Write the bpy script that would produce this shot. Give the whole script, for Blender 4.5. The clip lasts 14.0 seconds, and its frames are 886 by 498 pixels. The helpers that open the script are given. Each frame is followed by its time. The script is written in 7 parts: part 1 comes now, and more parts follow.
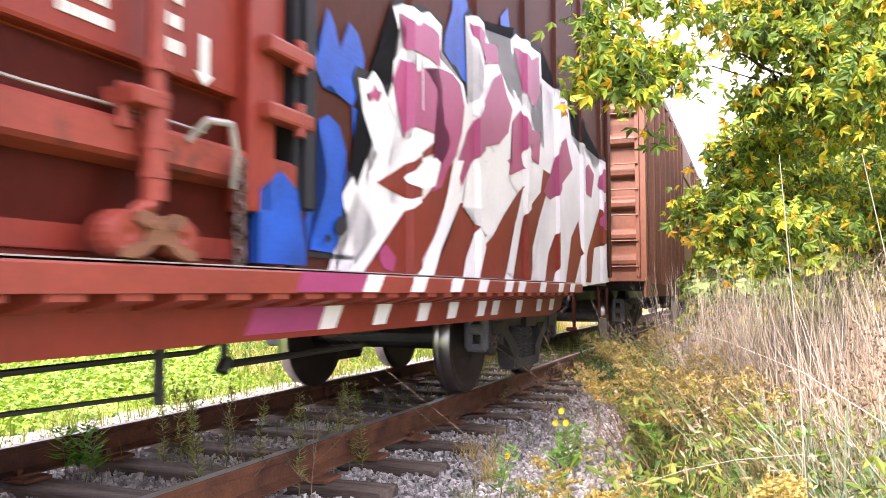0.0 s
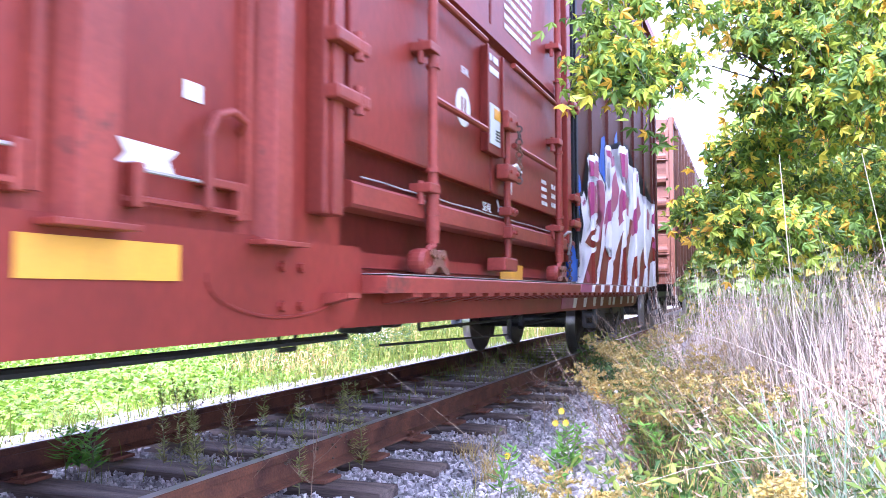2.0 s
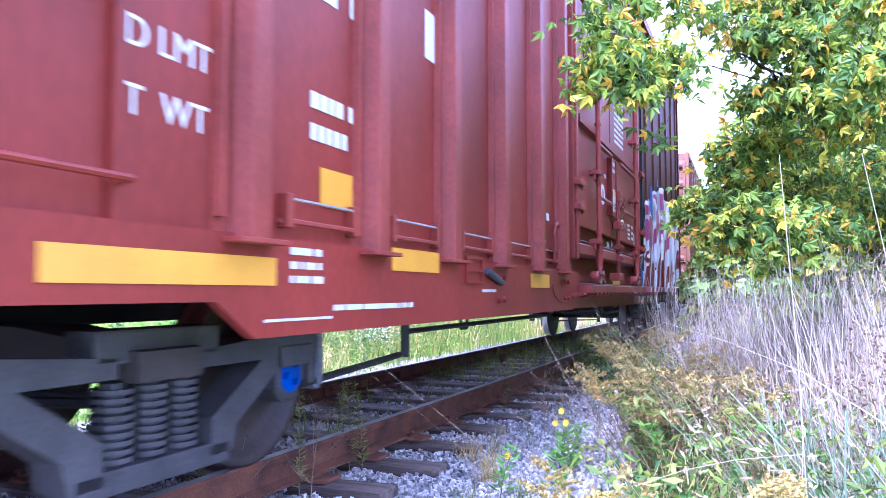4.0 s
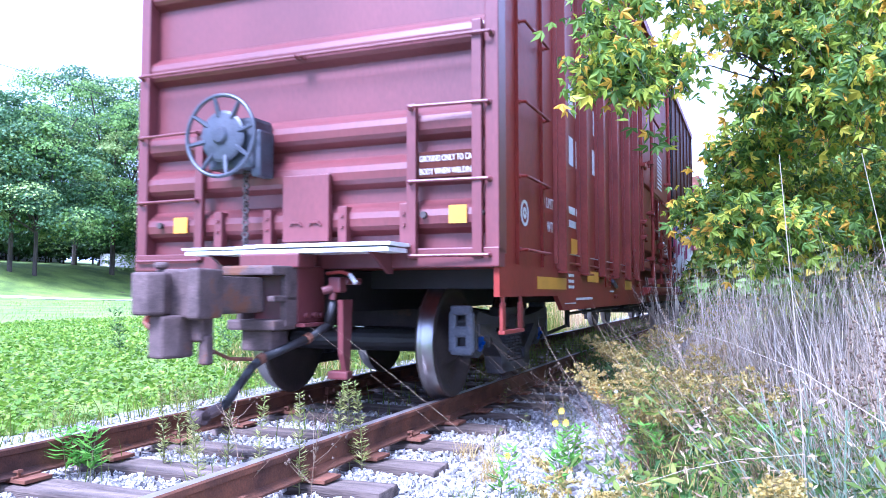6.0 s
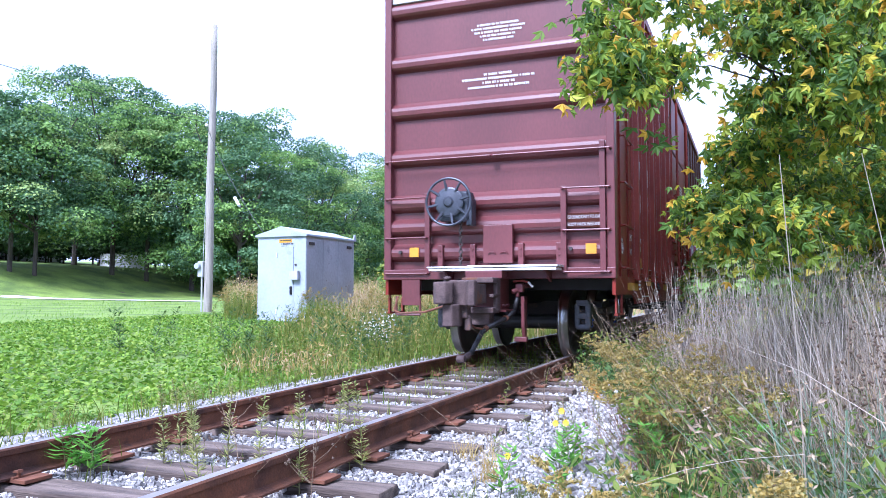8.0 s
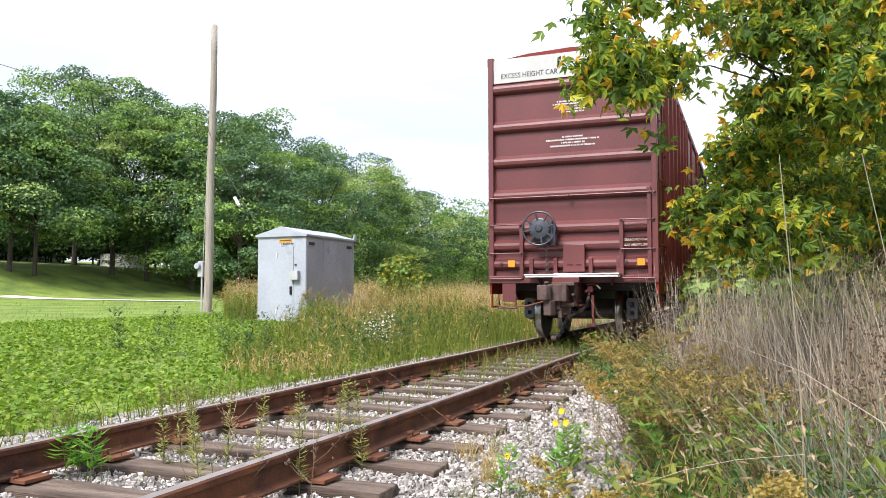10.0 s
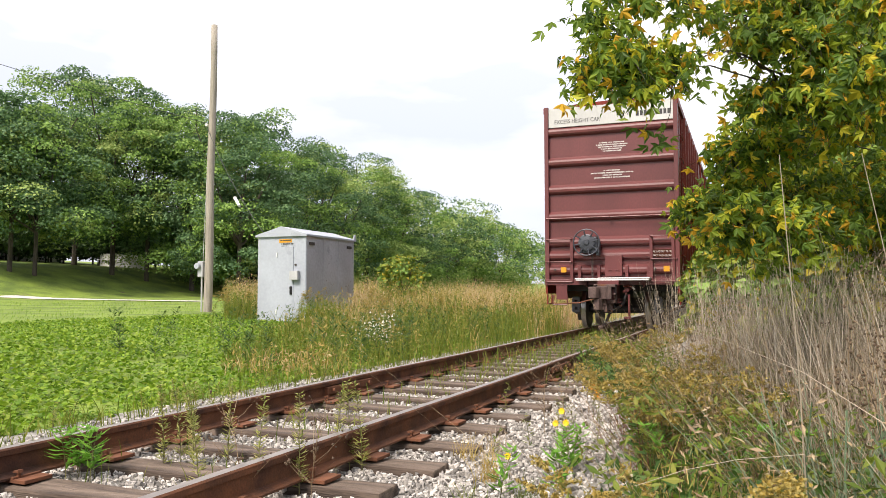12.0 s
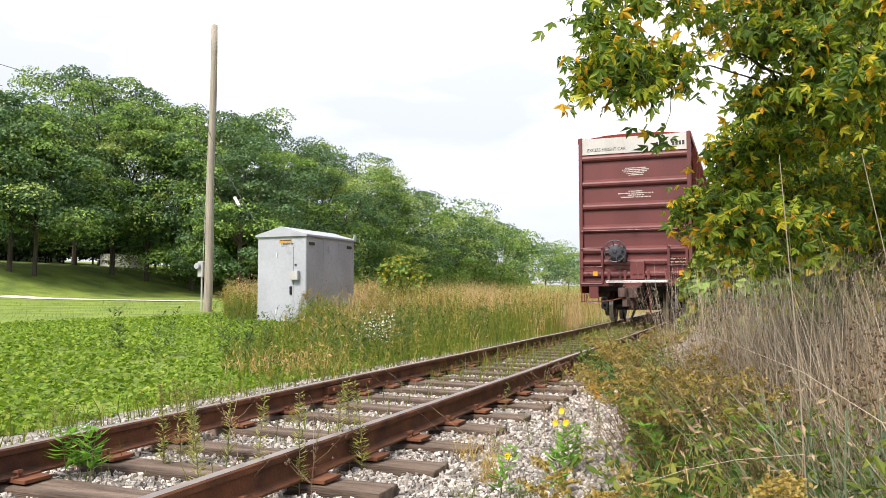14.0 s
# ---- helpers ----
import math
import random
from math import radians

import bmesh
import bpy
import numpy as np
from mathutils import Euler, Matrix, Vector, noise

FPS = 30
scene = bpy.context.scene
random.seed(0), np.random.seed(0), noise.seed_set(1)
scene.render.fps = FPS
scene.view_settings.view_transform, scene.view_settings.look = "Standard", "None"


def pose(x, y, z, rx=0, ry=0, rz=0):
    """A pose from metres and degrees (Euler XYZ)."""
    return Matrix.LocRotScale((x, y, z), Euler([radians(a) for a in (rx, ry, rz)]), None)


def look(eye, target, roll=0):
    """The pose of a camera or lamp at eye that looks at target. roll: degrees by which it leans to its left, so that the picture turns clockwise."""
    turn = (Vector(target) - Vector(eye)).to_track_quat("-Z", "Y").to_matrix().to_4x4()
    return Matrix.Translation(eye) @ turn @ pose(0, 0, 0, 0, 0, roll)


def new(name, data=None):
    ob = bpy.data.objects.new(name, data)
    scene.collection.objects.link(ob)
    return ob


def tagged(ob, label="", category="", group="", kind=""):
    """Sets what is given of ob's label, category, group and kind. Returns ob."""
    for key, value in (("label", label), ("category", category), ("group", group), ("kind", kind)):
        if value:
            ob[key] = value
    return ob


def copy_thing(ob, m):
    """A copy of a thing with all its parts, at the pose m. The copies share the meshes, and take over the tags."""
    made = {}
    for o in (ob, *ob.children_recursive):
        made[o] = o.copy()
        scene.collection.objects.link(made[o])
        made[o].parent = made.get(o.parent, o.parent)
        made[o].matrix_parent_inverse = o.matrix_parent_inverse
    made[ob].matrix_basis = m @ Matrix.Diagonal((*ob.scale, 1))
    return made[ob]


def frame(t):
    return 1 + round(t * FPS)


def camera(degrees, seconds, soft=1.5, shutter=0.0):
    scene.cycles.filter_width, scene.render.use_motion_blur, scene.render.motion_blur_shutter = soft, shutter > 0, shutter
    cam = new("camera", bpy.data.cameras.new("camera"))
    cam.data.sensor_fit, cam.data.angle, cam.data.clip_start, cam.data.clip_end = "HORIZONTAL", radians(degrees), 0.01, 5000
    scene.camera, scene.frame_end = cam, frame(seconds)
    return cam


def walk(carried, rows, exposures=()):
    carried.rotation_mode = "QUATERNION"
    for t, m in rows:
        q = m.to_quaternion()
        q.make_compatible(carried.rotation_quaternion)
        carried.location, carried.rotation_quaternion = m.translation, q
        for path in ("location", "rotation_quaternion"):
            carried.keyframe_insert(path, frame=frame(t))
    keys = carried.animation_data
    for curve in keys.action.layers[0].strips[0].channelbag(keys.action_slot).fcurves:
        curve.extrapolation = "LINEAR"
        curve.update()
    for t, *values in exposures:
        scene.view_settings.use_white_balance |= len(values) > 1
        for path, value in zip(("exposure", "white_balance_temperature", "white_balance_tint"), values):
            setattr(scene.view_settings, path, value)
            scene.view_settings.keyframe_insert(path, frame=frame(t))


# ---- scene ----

# ---------- track line, camera, exposure ----------
BEND = 0.00075


def bend(y):
    """Sideways place of the track's middle line at y: a very gentle left curve."""
    y = max(0.0, y)
    return -BEND * y * y / 2 if y < 90 else -BEND * 4050 - BEND * 90 * (y - 90)


cam = camera(59.73, 14.0, soft=0.6, shutter=0.5)
EYE = pose(3.15, 0.0, 0.8495, 93.231, 0.068, 22.58)
walk(cam, [(0.0, EYE), (14.0, EYE)],
     exposures=[(0.0, 2.65, 6650, 31), (1.5, 2.98, 5500, 38), (3.2, 2.8, 4500, 42), (5.3, 2.55, 4550, 36), (6.0, 2.12, 4500, 33),
                (7.0, 1.68, 4700, 28), (8.2, 1.32, 4950, 24), (10.3, 0.92, 6600, 15), (11.5, 0.82, 7050, 15), (14.0, 0.82, 7050, 15)])


def car_place(t):
    """Metres along the track of the last car's rear end at t seconds."""
    return -8.3543 + 2.096405 * t + 0.02653 * t * t - 0.00153275 * t ** 3 - (0.34 * (1 - t / 1.6) ** 2 if t < 1.6 else 0.0)


# ---------- sky and sun ----------
world = bpy.data.worlds.new("overcast_sky")
scene.world = world
world.use_nodes = True
wn, wl = world.node_tree.nodes, world.node_tree.links
sky = wn.new("ShaderNodeTexSky")
sky.sky_type, sky.sun_disc, sky.sun_elevation, sky.sun_rotation = "NISHITA", False, radians(49), radians(192)
sky_gain = wn.new("ShaderNodeVectorMath")
sky_gain.operation = "SCALE"
sky_gain.inputs["Scale"].default_value = 0.15
wl.new(sky.outputs[0], sky_gain.inputs[0])
cloud_noise = wn.new("ShaderNodeTexNoise")
cloud_noise.inputs["Scale"].default_value, cloud_noise.inputs["Detail"].default_value = 2.2, 6
cloud_map = wn.new("ShaderNodeMapping")
cloud_map.inputs["Scale"].default_value = (1, 1, 3.5)
cloud_co = wn.new("ShaderNodeTexCoord")
wl.new(cloud_co.outputs["Generated"], cloud_map.inputs[0])
wl.new(cloud_map.outputs[0], cloud_noise.inputs["Vector"])
cloud_ramp = wn.new("ShaderNodeValToRGB")
cloud_ramp.color_ramp.elements[0].position, cloud_ramp.color_ramp.elements[0].color = 0.43, (0.55, 0.60, 0.70, 1)
cloud_ramp.color_ramp.elements[1].position, cloud_ramp.color_ramp.elements[1].color = 0.66, (1.12, 1.12, 1.13, 1)
wl.new(cloud_noise.outputs[0], cloud_ramp.inputs[0])
# the overcast thins to blue-grey towards the horizon
sky_axes, sky_low, sky_haze = wn.new("ShaderNodeSeparateXYZ"), wn.new("ShaderNodeMapRange"), wn.new("ShaderNodeMix")
wl.new(cloud_co.outputs["Generated"], sky_axes.inputs[0])
sky_low.inputs["From Min"].default_value, sky_low.inputs["From Max"].default_value = 0.30, 0.10
sky_low.inputs["To Min"].default_value, sky_low.inputs["To Max"].default_value = 0.0, 0.85
wl.new(sky_axes.outputs["Z"], sky_low.inputs["Value"])
sky_haze.data_type = "RGBA"
wl.new(sky_low.outputs[0], sky_haze.inputs["Factor"])
wl.new(cloud_ramp.outputs[0], sky_haze.inputs["A"])
sky_haze.inputs["B"].default_value = (0.40, 0.45, 0.58, 1)
sky_mix = wn.new("ShaderNodeMix")
sky_mix.data_type = "RGBA"
sky_mix.inputs["Factor"].default_value = 0.86
wl.new(sky_gain.outputs[0], sky_mix.inputs["A"])
wl.new(sky_haze.outputs["Result"], sky_mix.inputs["B"])
wl.new(sky_mix.outputs["Result"], wn["Background"].inputs["Color"])
wn["Background"].inputs["Strength"].default_value = 1.0
sun = new("sun", bpy.data.lights.new("sun", "SUN"))
sun.data.energy, sun.data.angle, sun.data.color = 3.6, radians(20), (1.0, 0.95, 0.88)
sun.matrix_world = look((-4.5, -21, 25), (0, 0, 0))

# ---------- materials ----------


def mat(name, base, rough=0.6, var=0.25, scale=6.0, fine=60.0, bump=0.15, metal=0.0, second=None, spots=0.0, spot_col=(0.05, 0.02, 0.012), stretch=(1, 1, 1), island=0.0, spot_scale=2.0, spec=0.5):
    """A painted or natural surface: base colour varied at two scales, with a second colour in patches, wear spots and fine relief."""
    m = bpy.data.materials.new(name)
    m.use_nodes = True
    n, l = m.node_tree.nodes, m.node_tree.links
    b = n["Principled BSDF"]
    b.inputs["Roughness"].default_value, b.inputs["Metallic"].default_value = rough, metal
    b.inputs["Specular IOR Level"].default_value = spec
    co, mp = n.new("ShaderNodeTexCoord"), n.new("ShaderNodeMapping")
    mp.inputs["Scale"].default_value = stretch
    l.new(co.outputs["Object"], mp.inputs[0])
    big, small = n.new("ShaderNodeTexNoise"), n.new("ShaderNodeTexNoise")
    for q, s, d in ((big, scale, 5), (small, fine, 3)):
        q.inputs["Scale"].default_value, q.inputs["Detail"].default_value = s, d
        l.new(mp.outputs[0], q.inputs["Vector"])
    ramp = n.new("ShaderNodeValToRGB")
    dark = [c * (1 - var) for c in base]
    lite = list(second) if second else [c * (1 + var) for c in base]
    ramp.color_ramp.elements[0].position, ramp.color_ramp.elements[0].color = 0.32, (*dark, 1)
    ramp.color_ramp.elements[1].position, ramp.color_ramp.elements[1].color = 0.68, (*lite, 1)
    l.new(big.outputs[0], ramp.inputs[0])
    mul = n.new("ShaderNodeMix")
    mul.data_type, mul.blend_type = "RGBA", "MULTIPLY"
    mul.inputs["Factor"].default_value = min(1.0, var * 1.6)
    l.new(ramp.outputs[0], mul.inputs["A"])
    sc = n.new("ShaderNodeMath")
    sc.operation, sc.inputs[1].default_value = "MULTIPLY", 2.0
    l.new(small.outputs[0], sc.inputs[0])
    l.new(sc.outputs[0], mul.inputs["B"])
    out = mul.outputs["Result"]
    if spots:
        sp, sr, sm = n.new("ShaderNodeTexNoise"), n.new("ShaderNodeValToRGB"), n.new("ShaderNodeMix")
        sp.inputs["Scale"].default_value, sp.inputs["Detail"].default_value, sp.inputs["Roughness"].default_value = spot_scale, 8, 0.7
        l.new(mp.outputs[0], sp.inputs["Vector"])
        sr.color_ramp.elements[0].position, sr.color_ramp.elements[0].color = 0.64 - spots * 0.2, (0, 0, 0, 1)
        sr.color_ramp.elements[1].position, sr.color_ramp.elements[1].color = 0.70 - spots * 0.2, (1, 1, 1, 1)
        l.new(sp.outputs[0], sr.inputs[0])
        sm.data_type = "RGBA"
        l.new(sr.outputs[0], sm.inputs["Factor"])
        l.new(out, sm.inputs["A"])
        sm.inputs["B"].default_value = (*spot_col, 1)
        out = sm.outputs["Result"]
    if island:
        ge, hv, mr = n.new("ShaderNodeNewGeometry"), n.new("ShaderNodeHueSaturation"), n.new("ShaderNodeMapRange")
        mr.inputs["To Min"].default_value, mr.inputs["To Max"].default_value = 1 - island, 1 + island
        l.new(ge.outputs["Random Per Island"], mr.inputs["Value"])
        l.new(mr.outputs[0], hv.inputs["Value"])
        l.new(out, hv.inputs["Color"])
        out = hv.outputs["Color"]
    l.new(out, b.inputs["Base Color"])
    if bump:
        bp = n.new("ShaderNodeBump")
        bp.inputs["Strength"].default_value, bp.inputs["Distance"].default_value = bump, 0.01
        l.new(small.outputs[0], bp.inputs["Height"])
        l.new(bp.outputs[0], b.inputs["Normal"])
    return m


def leaf_mat(name, cols, rough=0.55, see=0.35):
    """Leaves in several colours, one for each leaf, that let some light through."""
    m = bpy.data.materials.new(name)
    m.use_nodes = True
    n, l = m.node_tree.nodes, m.node_tree.links
    b, o = n["Principled BSDF"], n["Material Output"]
    b.inputs["Roughness"].default_value = rough
    b.inputs["Specular IOR Level"].default_value = 0.3
    ge, ramp = n.new("ShaderNodeNewGeometry"), n.new("ShaderNodeValToRGB")
    ramp.color_ramp.interpolation = "CONSTANT" if len(cols) > 5 else "LINEAR"
    for i, c in enumerate(cols):
        e = ramp.color_ramp.elements[i] if i < 2 else ramp.color_ramp.elements.new(0.5)
        e.color = (*c, 1)
    for i in range(len(cols)):
        ramp.color_ramp.elements[i].position = i / (len(cols) - (0 if len(cols) > 5 else 1))
    for i, c in enumerate(cols):
        ramp.color_ramp.elements[i].color = (*c, 1)
    l.new(ge.outputs["Random Per Island"], ramp.inputs[0])
    tr, mx = n.new("ShaderNodeBsdfTranslucent"), n.new("ShaderNodeMixShader")
    l.new(ramp.outputs[0], b.inputs["Base Color"])
    l.new(ramp.outputs[0], tr.inputs["Color"])
    mx.inputs[0].default_value = see
    l.new(b.outputs[0], mx.inputs[1])
    l.new(tr.outputs[0], mx.inputs[2])
    l.new(mx.outputs[0], o.inputs["Surface"])
    return m


M = {
    "oxide": mat("oxide_red_paint", (0.160, 0.0205, 0.0120), 0.5, 0.22, 1.3, 45, 0.06, spec=0.22, spots=0.10, spot_col=(0.065, 0.016, 0.011), stretch=(1, 1, 0.35)),
    "oxide_faded": mat("faded_oxide_paint", (0.185, 0.031, 0.020), 0.5, 0.2, 2.0, 45, 0.08, spec=0.25, spots=0.10, spot_col=(0.085, 0.026, 0.018)),
    "oxide_end": mat("oxide_red_end_paint", (0.108, 0.027, 0.027), 0.42, 0.18, 1.1, 40, 0.06, spots=0.12, spot_col=(0.10, 0.032, 0.028), stretch=(1, 1, 0.4)),
    "brown": mat("dark_brown_paint", (0.055, 0.017, 0.011), 0.55, 0.2, 1.4, 40, 0.08, spec=0.06, spots=0.14, spot_col=(0.05, 0.02, 0.014), stretch=(1, 1, 0.35)),
    "orange_car": mat("faded_orange_brown_paint", (0.135, 0.045, 0.019), 0.6, 0.25, 1.2, 30, 0.1, spots=0.2, spot_col=(0.10, 0.035, 0.016), stretch=(1, 1, 0.4)),
    "cast": mat("dusty_cast_steel", (0.040, 0.037, 0.037), 0.7, 0.35, 5, 60, 0.2, spots=0.2, spot_col=(0.05, 0.035, 0.028)),
    "steel_dark": mat("sooty_cast_steel", (0.035, 0.026, 0.022), 0.7, 0.35, 5, 60, 0.2, spots=0.2, spot_col=(0.09, 0.045, 0.025)),
    "rust_steel": mat("rusty_cast_steel", (0.085, 0.057, 0.051), 0.75, 0.35, 8, 70, 0.35, spec=0.3, spots=0.28, spot_col=(0.12, 0.05, 0.024)),
    "black": mat("black_oily_steel", (0.012, 0.011, 0.011), 0.55, 0.3, 6, 60, 0.15),
    "tread": mat("polished_wheel_tread", (0.34, 0.33, 0.32), 0.28, 0.12, 6, 90, 0.05, metal=1.0),
    "wheel": mat("brown_wheel_plate", (0.040, 0.028, 0.022), 0.6, 0.3, 5, 50, 0.15),
    "galv": mat("galvanised_grating", (0.66, 0.67, 0.66), 0.5, 0.12, 8, 80, 0.1, metal=0.2),
    "wear": mat("scuffed_grey_steel", (0.26, 0.235, 0.225), 0.5, 0.2, 8, 80, 0.1, metal=0.2),
    "grey_steel": mat("blue_grey_handwheel", (0.045, 0.050, 0.062), 0.45, 0.3, 7, 60, 0.15, metal=0.3),
    "yellow": mat("yellow_reflector", (0.52, 0.24, 0.012), 0.4, 0.08, 6, 90, 0.05),
    "white": mat("white_stencil_paint", (0.50, 0.49, 0.47), 0.6, 0.08, 9, 80, 0.03),
    "panel_white": mat("dusty_white_paint", (0.42, 0.425, 0.415), 0.55, 0.10, 1.8, 40, 0.04, spots=0.06, spot_col=(0.35, 0.26, 0.2), stretch=(1, 1, 0.3)),
    "blue_spray": mat("blue_spray_paint", (0.003, 0.048, 0.27), 0.5, 0.3, 5, 60, 0.04, spec=0.3),
    "pink_spray": mat("magenta_spray_paint", (0.25, 0.028, 0.10), 0.45, 0.15, 3, 60, 0.04),
    "white_spray": mat("white_spray_paint", (0.58, 0.55, 0.555), 0.5, 0.08, 3, 60, 0.04),
    "black_spray": mat("black_spray_paint", (0.012, 0.012, 0.015), 0.65, 0.2, 3, 60, 0.04, spec=0.2),
    "ink": mat("black_stencil_paint", (0.03, 0.03, 0.03), 0.6, 0.1, 9, 80, 0.03),
    "rail_side": mat("rusted_rail", (0.070, 0.025, 0.013), 0.85, 0.35, 4, 90, 0.35, second=(0.165, 0.060, 0.024), spots=0.15, spot_col=(0.05, 0.022, 0.014)),
    "rail_top": mat("worn_rail_head", (0.27, 0.24, 0.225), 0.42, 0.2, 3, 60, 0.1, metal=0.55, spots=0.12, spot_col=(0.16, 0.09, 0.06), stretch=(1, 0.15, 1)),
    "rust_plate": mat("rusty_plate", (0.13, 0.048, 0.022), 0.85, 0.3, 9, 90, 0.3),
    "tie": mat("weathered_creosote_timber", (0.080, 0.054, 0.040), 0.9, 0.45, 3.5, 45, 0.9, second=(0.20, 0.150, 0.115), spots=0.12, spot_col=(0.02, 0.014, 0.01), stretch=(0.25, 3.5, 3)),
    "stone": mat("pale_limestone_ballast", (0.34, 0.32, 0.295), 0.9, 0.3, 14, 60, 0.4, island=0.55),
    "ground": mat("grassy_soil", (0.105, 0.175, 0.020), 0.95, 0.35, 0.6, 14, 0.7, second=(0.185, 0.265, 0.032), spots=0.12, spot_col=(0.10, 0.085, 0.045), spot_scale=0.8),
    "bed": mat("gravel_bed", (0.25, 0.235, 0.215), 0.95, 0.4, 9, 40, 0.8, second=(0.36, 0.345, 0.32), spots=0.2, spot_col=(0.12, 0.10, 0.075), spot_scale=3),
    "alu": mat("dull_aluminium_sheet", (0.37, 0.395, 0.445), 0.35, 0.14, 1.0, 14, 0.05, metal=0.25, spots=0.16, spot_col=(0.29, 0.31, 0.355), spot_scale=1.4),
    "alu_white": mat("pale_painted_sheet", (0.315, 0.345, 0.395), 0.5, 0.08, 1.2, 14, 0.05, spots=0.12, spot_col=(0.27, 0.295, 0.335), spot_scale=1.6),
    "pole": mat("weathered_pole_wood", (0.27, 0.245, 0.205), 0.9, 0.25, 4, 60, 0.5, spots=0.1, spot_col=(0.12, 0.09, 0.06), stretch=(6, 6, 0.3)),
    "concrete": mat("pale_concrete", (0.50, 0.47, 0.42), 0.9, 0.15, 3, 40, 0.3),
    "bark": mat("grey_brown_bark", (0.060, 0.048, 0.038), 0.95, 0.35, 3, 30, 0.8, stretch=(3, 3, 0.5)),
    "plastic_grey": mat("grey_box", (0.35, 0.36, 0.37), 0.5, 0.1, 6, 60, 0.05),
    "cable": mat("black_cable", (0.02, 0.02, 0.02), 0.5, 0.1, 6, 60, 0.0),
    "fence": mat("white_fence_paint", (0.62, 0.61, 0.60), 0.7, 0.12, 3, 40, 0.1),
    "leaf_far": leaf_mat("tree_leaves", [(0.091, 0.177, 0.037), (0.134, 0.244, 0.051), (0.195, 0.323, 0.068), (0.268, 0.403, 0.091)], see=0.25),
    "leaf_dark": leaf_mat("dark_tree_leaves", [(0.041, 0.096, 0.038), (0.062, 0.134, 0.053), (0.096, 0.182, 0.070), (0.144, 0.240, 0.090)], see=0.2),
    "leaf_pale": leaf_mat("pale_tree_leaves", [(0.18, 0.27, 0.075), (0.24, 0.34, 0.095), (0.31, 0.41, 0.12), (0.36, 0.43, 0.13)], see=0.25),
    "leaf_thicket": leaf_mat("thicket_leaves", [(0.090, 0.149, 0.017), (0.135, 0.203, 0.022), (0.210, 0.243, 0.026), (0.068, 0.115, 0.017), (0.360, 0.297, 0.030), (0.120, 0.176, 0.022)], see=0.25),
    "leaf_near": leaf_mat("turning_maple_leaves", [(0.078, 0.143, 0.021), (0.111, 0.189, 0.023), (0.163, 0.247, 0.026), (0.247, 0.325, 0.029), (0.390, 0.403, 0.031), (0.065, 0.124, 0.021), (0.137, 0.215, 0.023), (0.468, 0.416, 0.031), (0.091, 0.163, 0.023), (0.208, 0.286, 0.026), (0.312, 0.364, 0.029), (0.058, 0.111, 0.021), (0.546, 0.325, 0.026), (0.124, 0.195, 0.023)], see=0.42),
    # undergrowth leaves, the shade below the crowns put into their base colour
    "leaf_shaded": leaf_mat("dark_undergrowth_leaves", [(0.022, 0.046, 0.016), (0.034, 0.064, 0.022), (0.048, 0.085, 0.028), (0.066, 0.108, 0.036)], see=0.15),
    "lug": mat("worn_blue_grey_casting", (0.10, 0.105, 0.122), 0.55, 0.3, 6, 60, 0.15, spots=0.2, spot_col=(0.06, 0.045, 0.04)),
    "red_stem": leaf_mat("dark_red_stems", [(0.10, 0.035, 0.022), (0.15, 0.055, 0.032), (0.20, 0.085, 0.045)], see=0.1),
    "blue_blade": leaf_mat("blue_green_blades", [(0.11, 0.17, 0.10), (0.16, 0.22, 0.14), (0.21, 0.26, 0.17)], see=0.25),
    "dry": leaf_mat("dry_stems", [(0.175, 0.133, 0.092), (0.285, 0.230, 0.170), (0.386, 0.327, 0.258), (0.497, 0.442, 0.368)], see=0.1),
    "stalk": leaf_mat("dead_brown_stalks", [(0.11, 0.070, 0.040), (0.18, 0.122, 0.072), (0.27, 0.195, 0.115), (0.34, 0.27, 0.17)], see=0.1),
    "stalk_green": leaf_mat("green_stalks", [(0.09, 0.11, 0.03), (0.13, 0.13, 0.045), (0.16, 0.13, 0.06)], see=0.1),
    "dry_gold": leaf_mat("golden_dry_grass", [(0.30, 0.19, 0.05), (0.44, 0.32, 0.10), (0.38, 0.30, 0.09), (0.54, 0.42, 0.17)], see=0.4),
    "weed": leaf_mat("weed_leaves", [(0.072, 0.115, 0.014), (0.112, 0.158, 0.018), (0.155, 0.192, 0.026), (0.23, 0.215, 0.045)], see=0.35),
    "tan_grass": leaf_mat("pale_tan_grass_heads", [(0.42, 0.28, 0.14), (0.54, 0.40, 0.22), (0.60, 0.47, 0.28), (0.36, 0.20, 0.10)], see=0.4),
    "weed_bright": leaf_mat("bright_weed_leaves", [(0.08, 0.22, 0.02), (0.12, 0.29, 0.03), (0.17, 0.34, 0.04)], see=0.4),
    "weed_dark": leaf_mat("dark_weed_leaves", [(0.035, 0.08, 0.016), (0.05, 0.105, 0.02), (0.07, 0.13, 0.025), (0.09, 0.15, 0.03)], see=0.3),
    "spike": leaf_mat("pale_spike_leaves", [(0.16, 0.20, 0.04), (0.24, 0.26, 0.06), (0.32, 0.31, 0.10), (0.36, 0.34, 0.14)], see=0.35),
    "golden": leaf_mat("goldenrod_flowers", [(0.265, 0.179, 0.035), (0.335, 0.242, 0.051), (0.257, 0.211, 0.070), (0.390, 0.312, 0.101)], see=0.3),
    "lawn": leaf_mat("lawn_leaves", [(0.078, 0.160, 0.012), (0.12, 0.225, 0.016), (0.175, 0.295, 0.020), (0.26, 0.345, 0.042)], see=0.35),
    "seed": leaf_mat("brown_seed_heads", [(0.055, 0.035, 0.022), (0.085, 0.055, 0.035), (0.11, 0.075, 0.045)], see=0.05),
